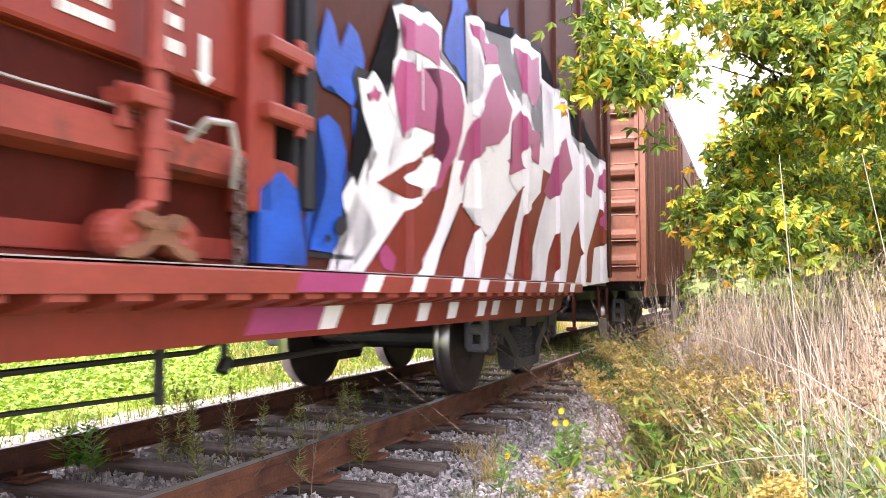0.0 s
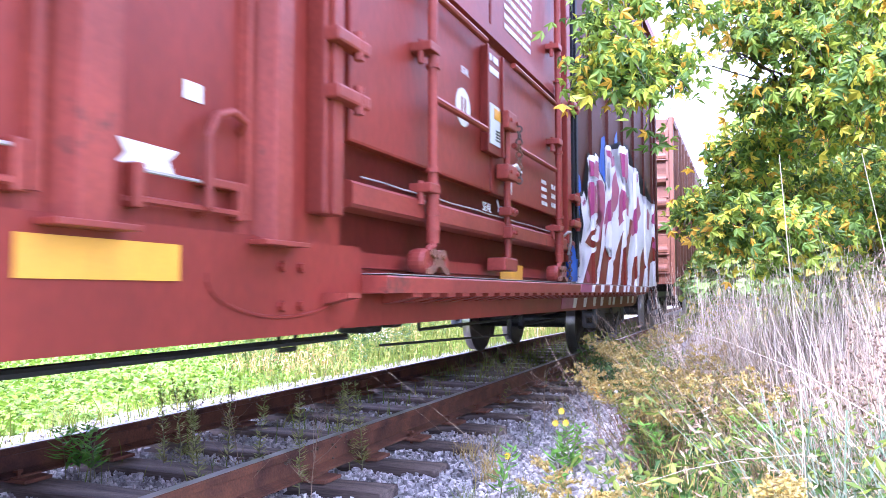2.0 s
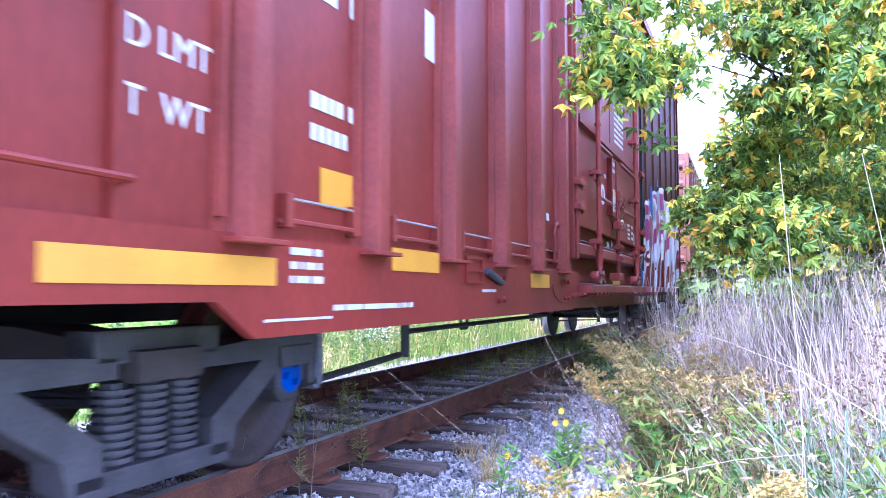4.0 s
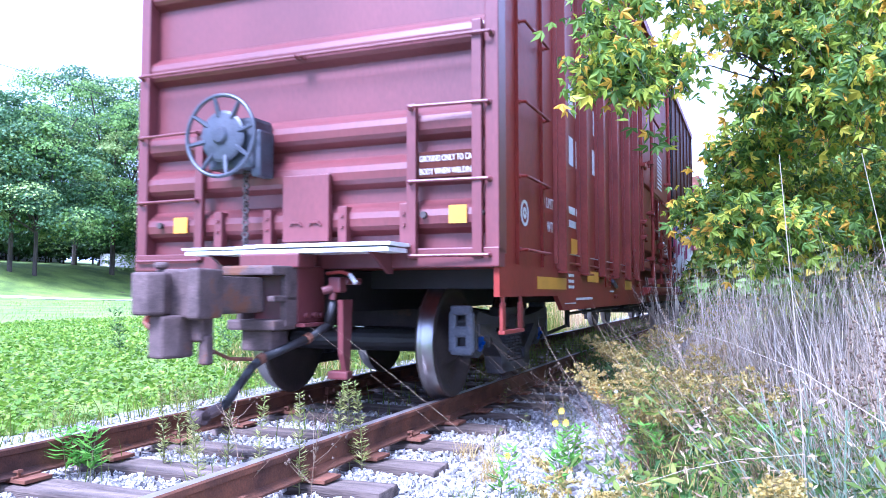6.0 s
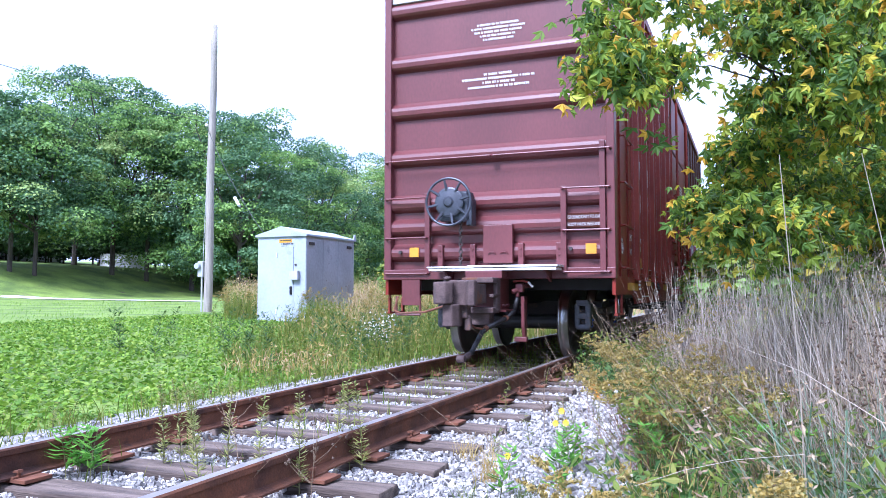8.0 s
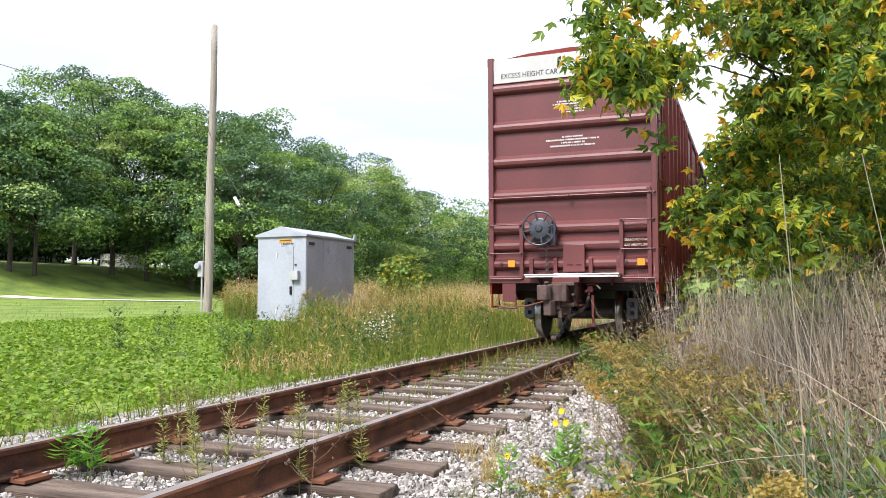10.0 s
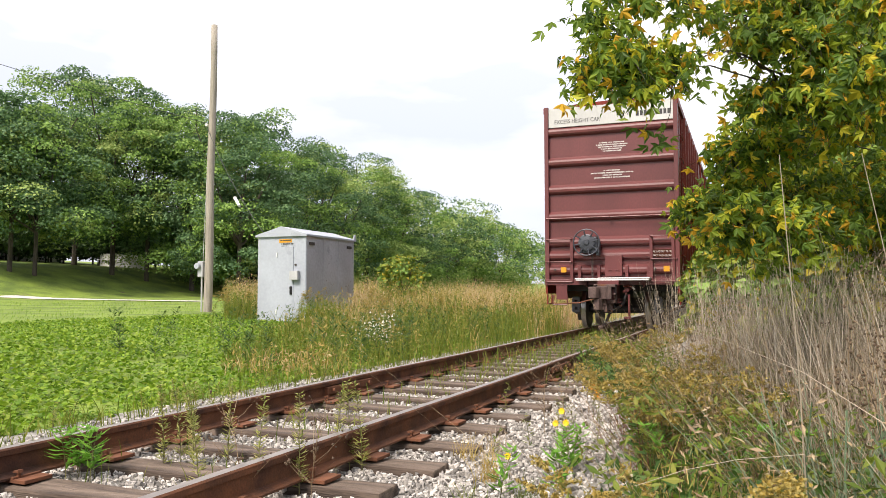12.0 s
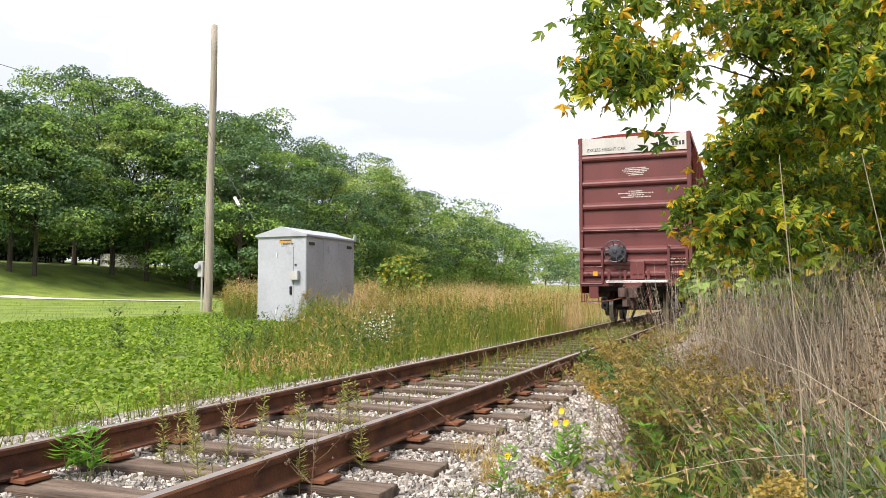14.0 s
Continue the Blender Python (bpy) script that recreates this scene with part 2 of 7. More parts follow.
    "orange_fl": leaf_mat("orange_petals", [(0.75, 0.22, 0.01), (0.80, 0.32, 0.01)], see=0.3),
    "yellow_fl": leaf_mat("yellow_petals", [(0.75, 0.50, 0.02), (0.80, 0.58, 0.03)], see=0.3),
    "white_fl": leaf_mat("white_petals", [(0.70, 0.70, 0.66), (0.78, 0.78, 0.75)], see=0.3),
}

# ---------- mesh helpers ----------


def mesh_of(name, bm, material, smooth=False):
    me = bpy.data.meshes.new(name)
    bmesh.ops.recalc_face_normals(bm, faces=bm.faces)
    bm.to_mesh(me)
    bm.free()
    if smooth:
        for p in me.polygons:
            p.use_smooth = True
    me.materials.append(material)
    return me


def part(name, bm, material, parent, label="", smooth=False):
    """Links a bmesh as one mesh object under a thing or a part."""
    ob = new(name, mesh_of(name, bm, material, smooth))
    ob.parent = parent
    return tagged(ob, label)


def thing(name, label, category, group="", kind="", at=(0, 0, 0), rz=0):
    ob = new(name)
    ob.matrix_basis = pose(*at, 0, 0, rz)
    return tagged(ob, label, category, group, kind)


def box(bm, x0, x1, y0, y1, z0, z1, bevel=0.0):
    r = bmesh.ops.create_cube(bm, size=1.0, matrix=Matrix.LocRotScale(((x0 + x1) / 2, (y0 + y1) / 2, (z0 + z1) / 2), None, (abs(x1 - x0), abs(y1 - y0), abs(z1 - z0))))
    if bevel:
        bmesh.ops.bevel(bm, geom=list({e for v in r["verts"] for e in v.link_edges}), offset=bevel, segments=2, affect="EDGES", profile=0.6)
    return bm


def rod(bm, a, b, r, r2=None, seg=10):
    a, b = Vector(a), Vector(b)
    d = b - a
    m = Matrix.Translation((a + b) / 2) @ d.to_track_quat("Z", "Y").to_matrix().to_4x4()
    bmesh.ops.create_cone(bm, cap_ends=True, segments=seg, radius1=r, radius2=r if r2 is None else r2, depth=d.length, matrix=m)
    return bm


def pipe(bm, pts, r, seg=8):
    for a, b in zip(pts, pts[1:]):
        rod(bm, a, b, r, None, seg)
    for p in pts[1:-1]:
        bmesh.ops.create_icosphere(bm, subdivisions=1, radius=r * 1.03, matrix=Matrix.Translation(p))
    return bm


def prism(bm, pts, axis, a0, a1):
    """A polygon, given in the two other axes in order, pushed along an axis from a0 to a1."""
    def p3(u, v, a):
        return ((a, u, v), (u, a, v), (u, v, a))[axis]
    lo, hi = [bm.verts.new(p3(u, v, a0)) for u, v in pts], [bm.verts.new(p3(u, v, a1)) for u, v in pts]
    bm.faces.new(lo), bm.faces.new(hi[::-1])
    for i in range(len(pts)):
        j = (i + 1) % len(pts)
        bm.faces.new((lo[i], hi[i], hi[j], lo[j]))
    return bm


def lathe(bm, prof, centre, axis="X", seg=28):
    """Turns a profile of (along, radius) round an axis through the centre."""
    rings = []
    for a, r in prof:
        ring = []
        for i in range(seg):
            t = 2 * math.pi * i / seg
            c, s = r * math.cos(t), r * math.sin(t)
            p = (a, c, s) if axis == "X" else ((c, a, s) if axis == "Y" else (c, s, a))
            ring.append(bm.verts.new(Vector(centre) + Vector(p)))
        rings.append(ring)
    for ra, rb in zip(rings, rings[1:]):
        for i in range(seg):
            j = (i + 1) % seg
            bm.faces.new((ra[i], ra[j], rb[j], rb[i]))
    return bm


def B():
    return bmesh.new()


class Soup:
    """Many small loose pieces gathered into one mesh."""

    def __init__(self):
        self.v, self.f, self.n = [], [], 0

    def add(self, verts, faces):
        self.v.append(np.asarray(verts, float))
        self.f.extend([tuple(i + self.n for i in f) for f in faces])
        self.n += len(verts)

    def stem(self, pts, r0, r1):
        """A thin three-sided stalk along points."""
        k, vs, fs = len(pts), [], []
        for i, p in enumerate(pts):
            r = r0 + (r1 - r0) * i / (k - 1)
            for a in (0.3, 2.4, 4.5):
                vs.append((p[0] + r * math.cos(a), p[1] + r * math.sin(a), p[2]))
        for i in range(k - 1):
            for j in range(3):
                q = (j + 1) % 3
                fs.append((i * 3 + j, i * 3 + q, i * 3 + 3 + q, i * 3 + 3 + j))
        self.add(vs, fs)

    def leaf(self, p, d, w, side, fold=0.25):
        """A pointed leaf from p along d, w wide, folded on its midrib."""
        p, d, side = np.array(p), np.array(d), np.array(side)
        up = np.cross(side, d)
        up = up / (np.linalg.norm(up) + 1e-9) * w * fold
        m = p + d * 0.45
        self.add([p, m + side * w * 0.5 + up, p + d, m - side * w * 0.5 + up], [(0, 1, 2), (0, 2, 3)])

    def mesh(self, name, material):
        me = bpy.data.meshes.new(name)
        me.from_pydata(np.concatenate(self.v).tolist() if self.v else [], [], self.f)
        me.materials.append(material)
        return me


def scatter_leaves(centres, size, rng, aspect=0.6, flat=0.4, face=None):
    """Folded pointed leaves at many points at once, loosely facing a direction each where one is given: vertices and faces."""
    n = len(centres)
    d = rng.normal(size=(n, 3))
    d[:, 2] = d[:, 2] * flat - 0.15
    d /= np.linalg.norm(d, axis=1)[:, None]
    s = np.cross(d, rng.normal(size=(n, 3)) * [0.5, 0.5, 1.0])
    if face is not None:
        out = face + rng.normal(size=(n, 3)) * 0.55
        d = d - out * ((d * out).sum(1) / (out * out).sum(1))[:, None]
        d /= np.linalg.norm(d, axis=1)[:, None] + 1e-9
        s = np.cross(d, out)
    s /= np.linalg.norm(s, axis=1)[:, None] + 1e-9
    up = np.cross(s, d)
    ln = size * rng.uniform(0.65, 1.35, n)[:, None]
    w = ln * aspect * 0.5
    c = np.asarray(centres)
    a, t = c - d * ln * 0.5, c + d * ln * 0.5
    l, r = c - d * ln * 0.05 + s * w + up * w * 0.3, c - d * ln * 0.05 - s * w + up * w * 0.3
    v = np.stack([a, l, t, r], 1).reshape(-1, 3)
    i = np.arange(n)[:, None] * 4
    f = np.concatenate([i + [0, 1, 2], i + [0, 2, 3]], 0)
    return v, f


def big_mesh(name, v, f, material):
    me = bpy.data.meshes.new(name)
    me.from_pydata(v.tolist(), [], f.tolist())
    me.materials.append(material)
    return me


# ---------- ground ----------


def level(x, y):
    """Height of the ground: a flat track bed, a lawn that rises slowly, and a bank behind it."""
    d = bend(y) - x
    if d < -1.75:
        e = -d - 1.75
        return -0.27 - min(0.10, e * 0.12) + max(0, e - 2.5) * 0.05 * (1 if e < 30 else 0) + (1.4 if e >= 30 else 0)
    if d < 1.75:
        return -0.262
    if d < 2.4:
        return -0.262 - (d - 1.75) * 0.02
    if d < 8.4:
        return -0.275 + (d - 2.4) * 0.0558
    if d < 32:
        return 0.06 + (d - 8.4) * 0.0185
    if d < 35.5:
        return 0.497 + (d - 32) * 0.05
    if d < 43:
        return 0.672 + (d - 35.5) * 0.29
    if d < 95:
        return 2.847 + (d - 43) * 0.06
    return 5.967


def build_ground():
    xs = sorted({-1500, -900, -500, -300, -180, -120, -90, 60, 120, 300, 800, 1500, *np.arange(-75, -16, 2.5).tolist(), *np.arange(-16, -3, 0.5).tolist(), *np.arange(-3, 6, 0.2).round(2).tolist(), *np.arange(6, 50, 4).tolist()})
    ys = sorted({-600, -200, -80, -40, -20, 600, 1000, 1800, *np.arange(-10, 0, 1.0).tolist(), *np.arange(0, 16, 0.25).tolist(), *np.arange(16, 60, 2).tolist(), *np.arange(60, 400, 20).tolist()})
    v, f, mi = [], [], []
    for y in ys:
        for x in xs:
            z = level(x, y) + 0.035 * noise.noise(Vector((x * 0.8, y * 0.8, 0))) * (1 if abs(x) > 2.3 else 0.25)
            v.append((x, y, z))
    nx = len(xs)
    for j in range(len(ys) - 1):
        for i in range(nx - 1):
            f.append((j * nx + i, j * nx + i + 1, (j + 1) * nx + i + 1, (j + 1) * nx + i))
            xm, ym = (xs[i] + xs[i + 1]) / 2, (ys[j] + ys[j + 1]) / 2
            mi.append(1 if -2.3 < xm - bend(ym) < 2.6 else 0)
    me = bpy.data.meshes.new("ground")
    me.from_pydata(v, [], f)
    me.materials.append(M["ground"]), me.materials.append(M["bed"])
    me.polygons.foreach_set("material_index", mi)
    me.polygons.foreach_set("use_smooth", [True] * len(f))
    tagged(new("ground", me), "grassy ground with a pale gravel track bed", "ground", kind="structure")


build_ground()

# ---------- track ----------
RAIL_PROFILE = [(-0.07, -0.168), (0.07, -0.168), (0.07, -0.156), (0.012, -0.135), (0.009, -0.05), (0.034, -0.040), (0.036, -0.010), (0.028, 0.0), (-0.028, 0.0), (-0.036, -0.010), (-0.034, -0.040), (-0.009, -0.05), (-0.012, -0.135), (-0.07, -0.156)]
TIE_Y = [-5.2 + 0.65 * i for i in range(12)] + [2.55, 3.14, 3.76, 4.38, 5.05, 5.76, 6.42, 7.06, 7.70] + [8.35 + 0.64 * i for i in range(46)]


def build_track():
    track = thing("railway_track", "rusty single railway track on timber ties and pale ballast", "railway track", kind="structure")
    ys = [-12 + 1.0 * i for i in range(13)] + [2.0 * i for i in range(1, 31)] + [70 + 15 * i for i in range(12)]
    for sx in (-0.7525, 0.7525):
        bm = B()
        rings = [[bm.verts.new((sx + bend(y) + px + 0.004 * math.sin(y * 1.7 + sx), y, pz - 0.006 * (1 + math.sin(y * 0.9 + sx * 2)) * 0.5)) for px, pz in RAIL_PROFILE] for y in ys]
        for a, b in zip(rings, rings[1:]):
            for i in range(len(RAIL_PROFILE)):
                j = (i + 1) % len(RAIL_PROFILE)
                bm.faces.new((a[i], a[j], b[j], b[i])).material_index = 1 if i == 7 else 0
        rail = part("rail", bm, M["rail_side"], track, "rusty steel rail with a worn bright head")
        rail.data.materials.append(M["rail_top"])
    # a bolted joint in the far rail
    for sx, y in ((-0.7525, 6.9), (0.7525, 9.6)):
        bm = B()
        box(bm, sx - 0.032, sx + 0.032, y - 0.45, y + 0.45, -0.125, -0.055, 0.006)
        for k in (-0.36, -0.14, 0.14, 0.36):
            rod(bm, (sx - 0.055, y + k, -0.09), (sx + 0.055, y + k, -0.09), 0.017, None, 6)
        part("joint_bar", bm, M["rust_plate"], track)
    rng = random.Random(4)
    shapes = []
    for k in range(5):
        bm = B()
        box(bm, -1.29, 1.29, -0.122, 0.122, -0.17, 0.0, 0.016)
        bmesh.ops.subdivide_edges(bm, edges=[e for e in bm.edges if e.calc_length() > 2.0], cuts=5)
        for v in bm.verts:
            v.co += Vector((0.012 * noise.noise(v.co * 5 + Vector((k * 9, 0, 0))) if abs(v.co.x) > 1.2 else 0, 0.010 * noise.noise(v.co * 3 + Vector((k * 7, 0, 0))), 0.010 * noise.noise(v.co * 4 + Vector((k * 5, 2, 0)))))
        shapes.append(mesh_of("tie", bm, M["tie"]))
    bm = B()
    box(bm, -0.18, 0.18, -0.09, 0.09, -0.021, 0.0, 0.003)
    box(bm, 0.072, 0.092, -0.09, 0.09, 0.0, 0.010)
    box(bm, -0.092, -0.072, -0.09, 0.09, 0.0, 0.010)
    plate_me = mesh_of("tie_plate", bm, M["rust_plate"])
    bm = B()
    box(bm, -0.008, 0.008, -0.008, 0.008, -0.06, 0.03)
    prism(bm, [(-0.030, 0.028), (0.016, 0.028), (0.012, 0.044), (-0.022, 0.040)], 1, -0.016, 0.016)
    spike_me = mesh_of("spike", bm, M["rust_plate"])
    for y in TIE_Y:
        t = new("tie", shapes[rng.randrange(5)])
        t.parent = track
        t.matrix_basis = pose(bend(y) + rng.uniform(-0.04, 0.04), y, -0.192 + rng.uniform(-0.012, 0.0), rng.uniform(-1, 1), rng.uniform(-0.3, 0.3), rng.uniform(-1.2, 1.2))
        if 1.5 < y < 16:
            for sx in (-0.7525, 0.7525):
                q = new("tie_plate", plate_me)
                q.parent = track
                q.matrix_basis = pose(bend(y) + sx, y, -0.1685)
                for dx, dy, rz in ((-0.085, 0.05, 180), (0.085, -0.05, 0)):
                    w = new("spike", spike_me)
                    w.parent = track
                    w.matrix_basis = pose(bend(y) + sx + dx, y + dy, -0.172 + rng.uniform(0, 0.015), 0, 0, rz)
    return track


build_track()

# ---------- the train ----------


def bars(bm, y0, y1, z0, z1, plane, rows, rng, axis="x", lengths=None):
    """Unreadable stencil lines as broken plain bars on the side (axis x) or on the end (axis y)."""
    h = (z1 - z0) / rows
    for r in range(rows):
        zt = z1 - r * h
        ind = 0 if lengths is None else lengths[r % len(lengths)]
        u = y0 + ind
        while u < y1 - ind - 0.02:
            w = min(rng.uniform(0.25, 0.45) * h, y1 - ind - u)
            if axis == "x":
                box(bm, plane, plane + 0.004, u, u + w, zt - h * 0.52, zt)
            else:
                box(bm, u, u + w, plane - 0.004, plane, zt - h * 0.52, zt)
            u += w + h * (0.12 if rng.random() < 0.8 else 0.4)
    return bm


def words(text, size, m, material, parent, label=""):
    """Flat painted lettering, as a mesh, at the pose m under a thing."""
    cu = bpy.data.curves.new("lettering", "FONT")
    cu.body, cu.size, cu.extrude, cu.align_x = text, size, 0.0015, "LEFT"
    tmp = bpy.data.objects.new("lettering_source", cu)
    scene.collection.objects.link(tmp)
    bpy.context.view_layer.update()
    me = bpy.data.meshes.new_from_object(tmp.evaluated_get(bpy.context.evaluated_depsgraph_get()))
    bpy.data.objects.remove(tmp)
    me.materials.clear()
    me.materials.append(material)
    ob = new("lettering", me)
    ob.parent = parent
    ob.matrix_basis = m
    return tagged(ob, label)


END = Matrix(((1, 0, 0, 0), (0, 0, -1, 0), (0, 1, 0, 0), (0, 0, 0, 1)))   # lettering that faces -y
SIDE = Matrix(((0, 0, 1, 0), (1, 0, 0, 0), (0, 1, 0, 0), (0, 0, 0, 1)))   # lettering that faces +x


def post_bm(y, z0, z1, x=1.50, flip=1):
    """A side post: a wide and a narrow pressed ridge on a flange."""
    bm = B()
    s = flip
    prism(bm, [(x + 0.002, y - 0.155), (x + 0.006, y - 0.155), (x + 0.006, y + 0.155), (x + 0.002, y + 0.155)], 2, z0, z1)
    prism(bm, [(x + 0.005, y - 0.085), (x + 0.084, y - 0.052), (x + 0.092, y - 0.045), (x + 0.092, y + 0.045), (x + 0.084, y + 0.052), (x + 0.005, y + 0.085)], 2, z0, z1)
    prism(bm, [(x + 0.005, y - 0.150 * s), (x + 0.038, y - 0.142 * s), (x + 0.038, y - 0.118 * s), (x + 0.005, y - 0.110 * s)], 2, z0 + 0.07, z1)
    box(bm, x + 0.002, x + 0.115, y - 0.13, y + 0.13, z0 - 0.014, z0 + 0.004, 0.003)
    return bm


def wheelset(parent, y, rows_for):
    """An axle with two wheels; it turns on its car."""
    hub = new("wheelset")
    hub.parent = parent
    hub.matrix_basis = pose(0, y, 0.457)
    rows_for.append((hub, y))
    bm = B()
    rod(bm, (-0.98, 0, 0), (0.98, 0, 0), 0.085, None, 16)
    rod(bm, (-0.66, 0, 0), (0.66, 0, 0), 0.098, None, 16)
    part("axle", bm, M["black"], hub)
    for sx in (-1, 1):
        bm = B()
        pr = [(0.69, 0.10), (0.67, 0.17), (0.695, 0.30), (0.685, 0.395), (0.682, 0.470), (0.700, 0.482), (0.716, 0.478), (0.726, 0.461), (0.735, 0.458), (0.820, 0.452), (0.824, 0.440), (0.822, 0.395), (0.760, 0.375), (0.745, 0.30), (0.775, 0.18), (0.83, 0.15), (0.83, 0.095)]
        lathe(bm, [(a * sx, r) for a, r in pr], (0, 0, 0), "X", 40)
        bm.faces.ensure_lookup_table()
        for i, f in enumerate(bm.faces):
            f.material_index = 1 if 5 * 40 <= i < 9 * 40 else 0
        w = part("wheel", bm, M["wheel"], hub, "steel wheel with a bright worn tread", True)
        w.data.materials.append(M["tread"])
        bm = B()
        rod(bm, (sx * 0.98, 0, 0), (sx * 1.05, 0, 0), 0.095, 0.085, 18)
        for k in range(3):
            a = k * 2.094
            rod(bm, (sx * 1.04, 0.05 * math.cos(a), 0.05 * math.sin(a)), (sx * 1.075, 0.05 * math.cos(a), 0.05 * math.sin(a)), 0.016, None, 6)
        part("bearing_cap", bm, M["blue_spray"] if parent.get("blue_caps") and y < 5 else M["rust_steel"], hub)
    return hub


def truck(parent, yc, rows_for):
    """Two wheelsets with cast side frames, springs and a bolster."""
    wheelset(parent, yc - 0.9, rows_for)
    wheelset(parent, yc + 0.9, rows_for)
    for sx in (-1, 1):
        bm = B()
        x0, x1 = sx * 0.93, sx * 1.08
        for s in (-1, 1):
            prism(bm, [(yc + s * 0.22, 0.62), (yc + s * 0.75, 0.66), (yc + s * 1.02, 0.70), (yc + s * 1.10, 0.62), (yc + s * 1.08, 0.54), (yc + s * 0.80, 0.53), (yc + s * 0.45, 0.30), (yc + s * 0.42, 0.19), (yc + s * 0.28, 0.19), (yc + s * 0.28, 0.34), (yc + s * 0.62, 0.55), (yc + s * 0.22, 0.55)], 0, x0, x1)
            box(bm, min(x0, x1) - 0.01, max(x0, x1) + 0.01, yc + s * 0.9 - 0.13, yc + s * 0.9 + 0.13, 0.50, 0.60, 0.01)
        box(bm, x0, x1, yc - 0.32, yc + 0.32, 0.60, 0.72, 0.01)
        box(bm, x0, x1, yc - 0.40, yc + 0.40, 0.15, 0.24, 0.01)
        for s in (-1, 1):
            lathe(bm, [(sx * 0.90, 0.001), (sx * 0.90, 0.135), (sx * 1.03, 0.135), (sx * 1.045, 0.115), (sx * 1.045, 0.001)], (0, yc + s * 0.9, 0.457), "X", 20)
            box(bm, x0, x1, yc + s * 0.9 - 0.17, yc + s * 0.9 - 0.12, 0.40, 0.60, 0.012)
            box(bm, x0, x1, yc + s * 0.9 + 0.12, yc + s * 0.9 + 0.17, 0.40, 0.60, 0.012)
        part("side_frame", bm, M["cast"], parent, "grimy grey cast side frame")
        for s in (-1, 1):
            bm = B()
            ya, yb = yc + s * 1.10, yc + s * 1.16
            for xa in (0.87, 1.01):
                box(bm, sx * xa, sx * (xa + 0.07), ya, yb, 0.38, 0.70)
            for za, ha in ((0.36, 0.07), (0.50, 0.09), (0.67, 0.08)):
                box(bm, sx * 0.885, sx * 1.065, ya, yb, za, za + ha)
            bmesh.ops.bevel(bm, geom=list(bm.edges), offset=0.022, segments=2, affect="EDGES", profile=0.55)
            part("end_lug", bm, M["lug"], parent, "worn blue-grey casting with openings")
        bm = B()
        for dy in (-0.17, 0.0, 0.17):
            for k in range(9):
                z = 0.26 + k * 0.03
                lathe(bm, [(z - 0.009, 0.060), (z - 0.009, 0.078), (z + 0.009, 0.078), (z + 0.009, 0.060)], (sx * 1.0, yc + dy, 0), "Z", 12)
            rod(bm, (sx * 1.0, yc + dy, 0.24), (sx * 1.0, yc + dy, 0.53), 0.05, None, 10)
        part("spring_nest", bm, M["cast"], parent)
    bm = B()
    prism(bm, [(-1.12, 0.53), (1.12, 0.53), (1.12, 0.64), (0.5, 0.72), (-0.5, 0.72), (-1.12, 0.64)], 1, yc - 0.17, yc + 0.17)
    part("bolster", bm, M["steel_dark"], parent)
    for s in (-1, 1):
        bm = B()
        yb = yc + s * 0.42
        rod(bm, (-0.80, yb, 0.36), (0.80, yb, 0.36), 0.03, None, 8)
        rod(bm, (-0.75, yb - s * 0.02, 0.36), (0, yb - s * 0.20, 0.36), 0.025, None, 8)
        rod(bm, (0.75, yb - s * 0.02, 0.36), (0, yb - s * 0.20, 0.36), 0.025, None, 8)
        part("brake_beam", bm, M["black"], parent)


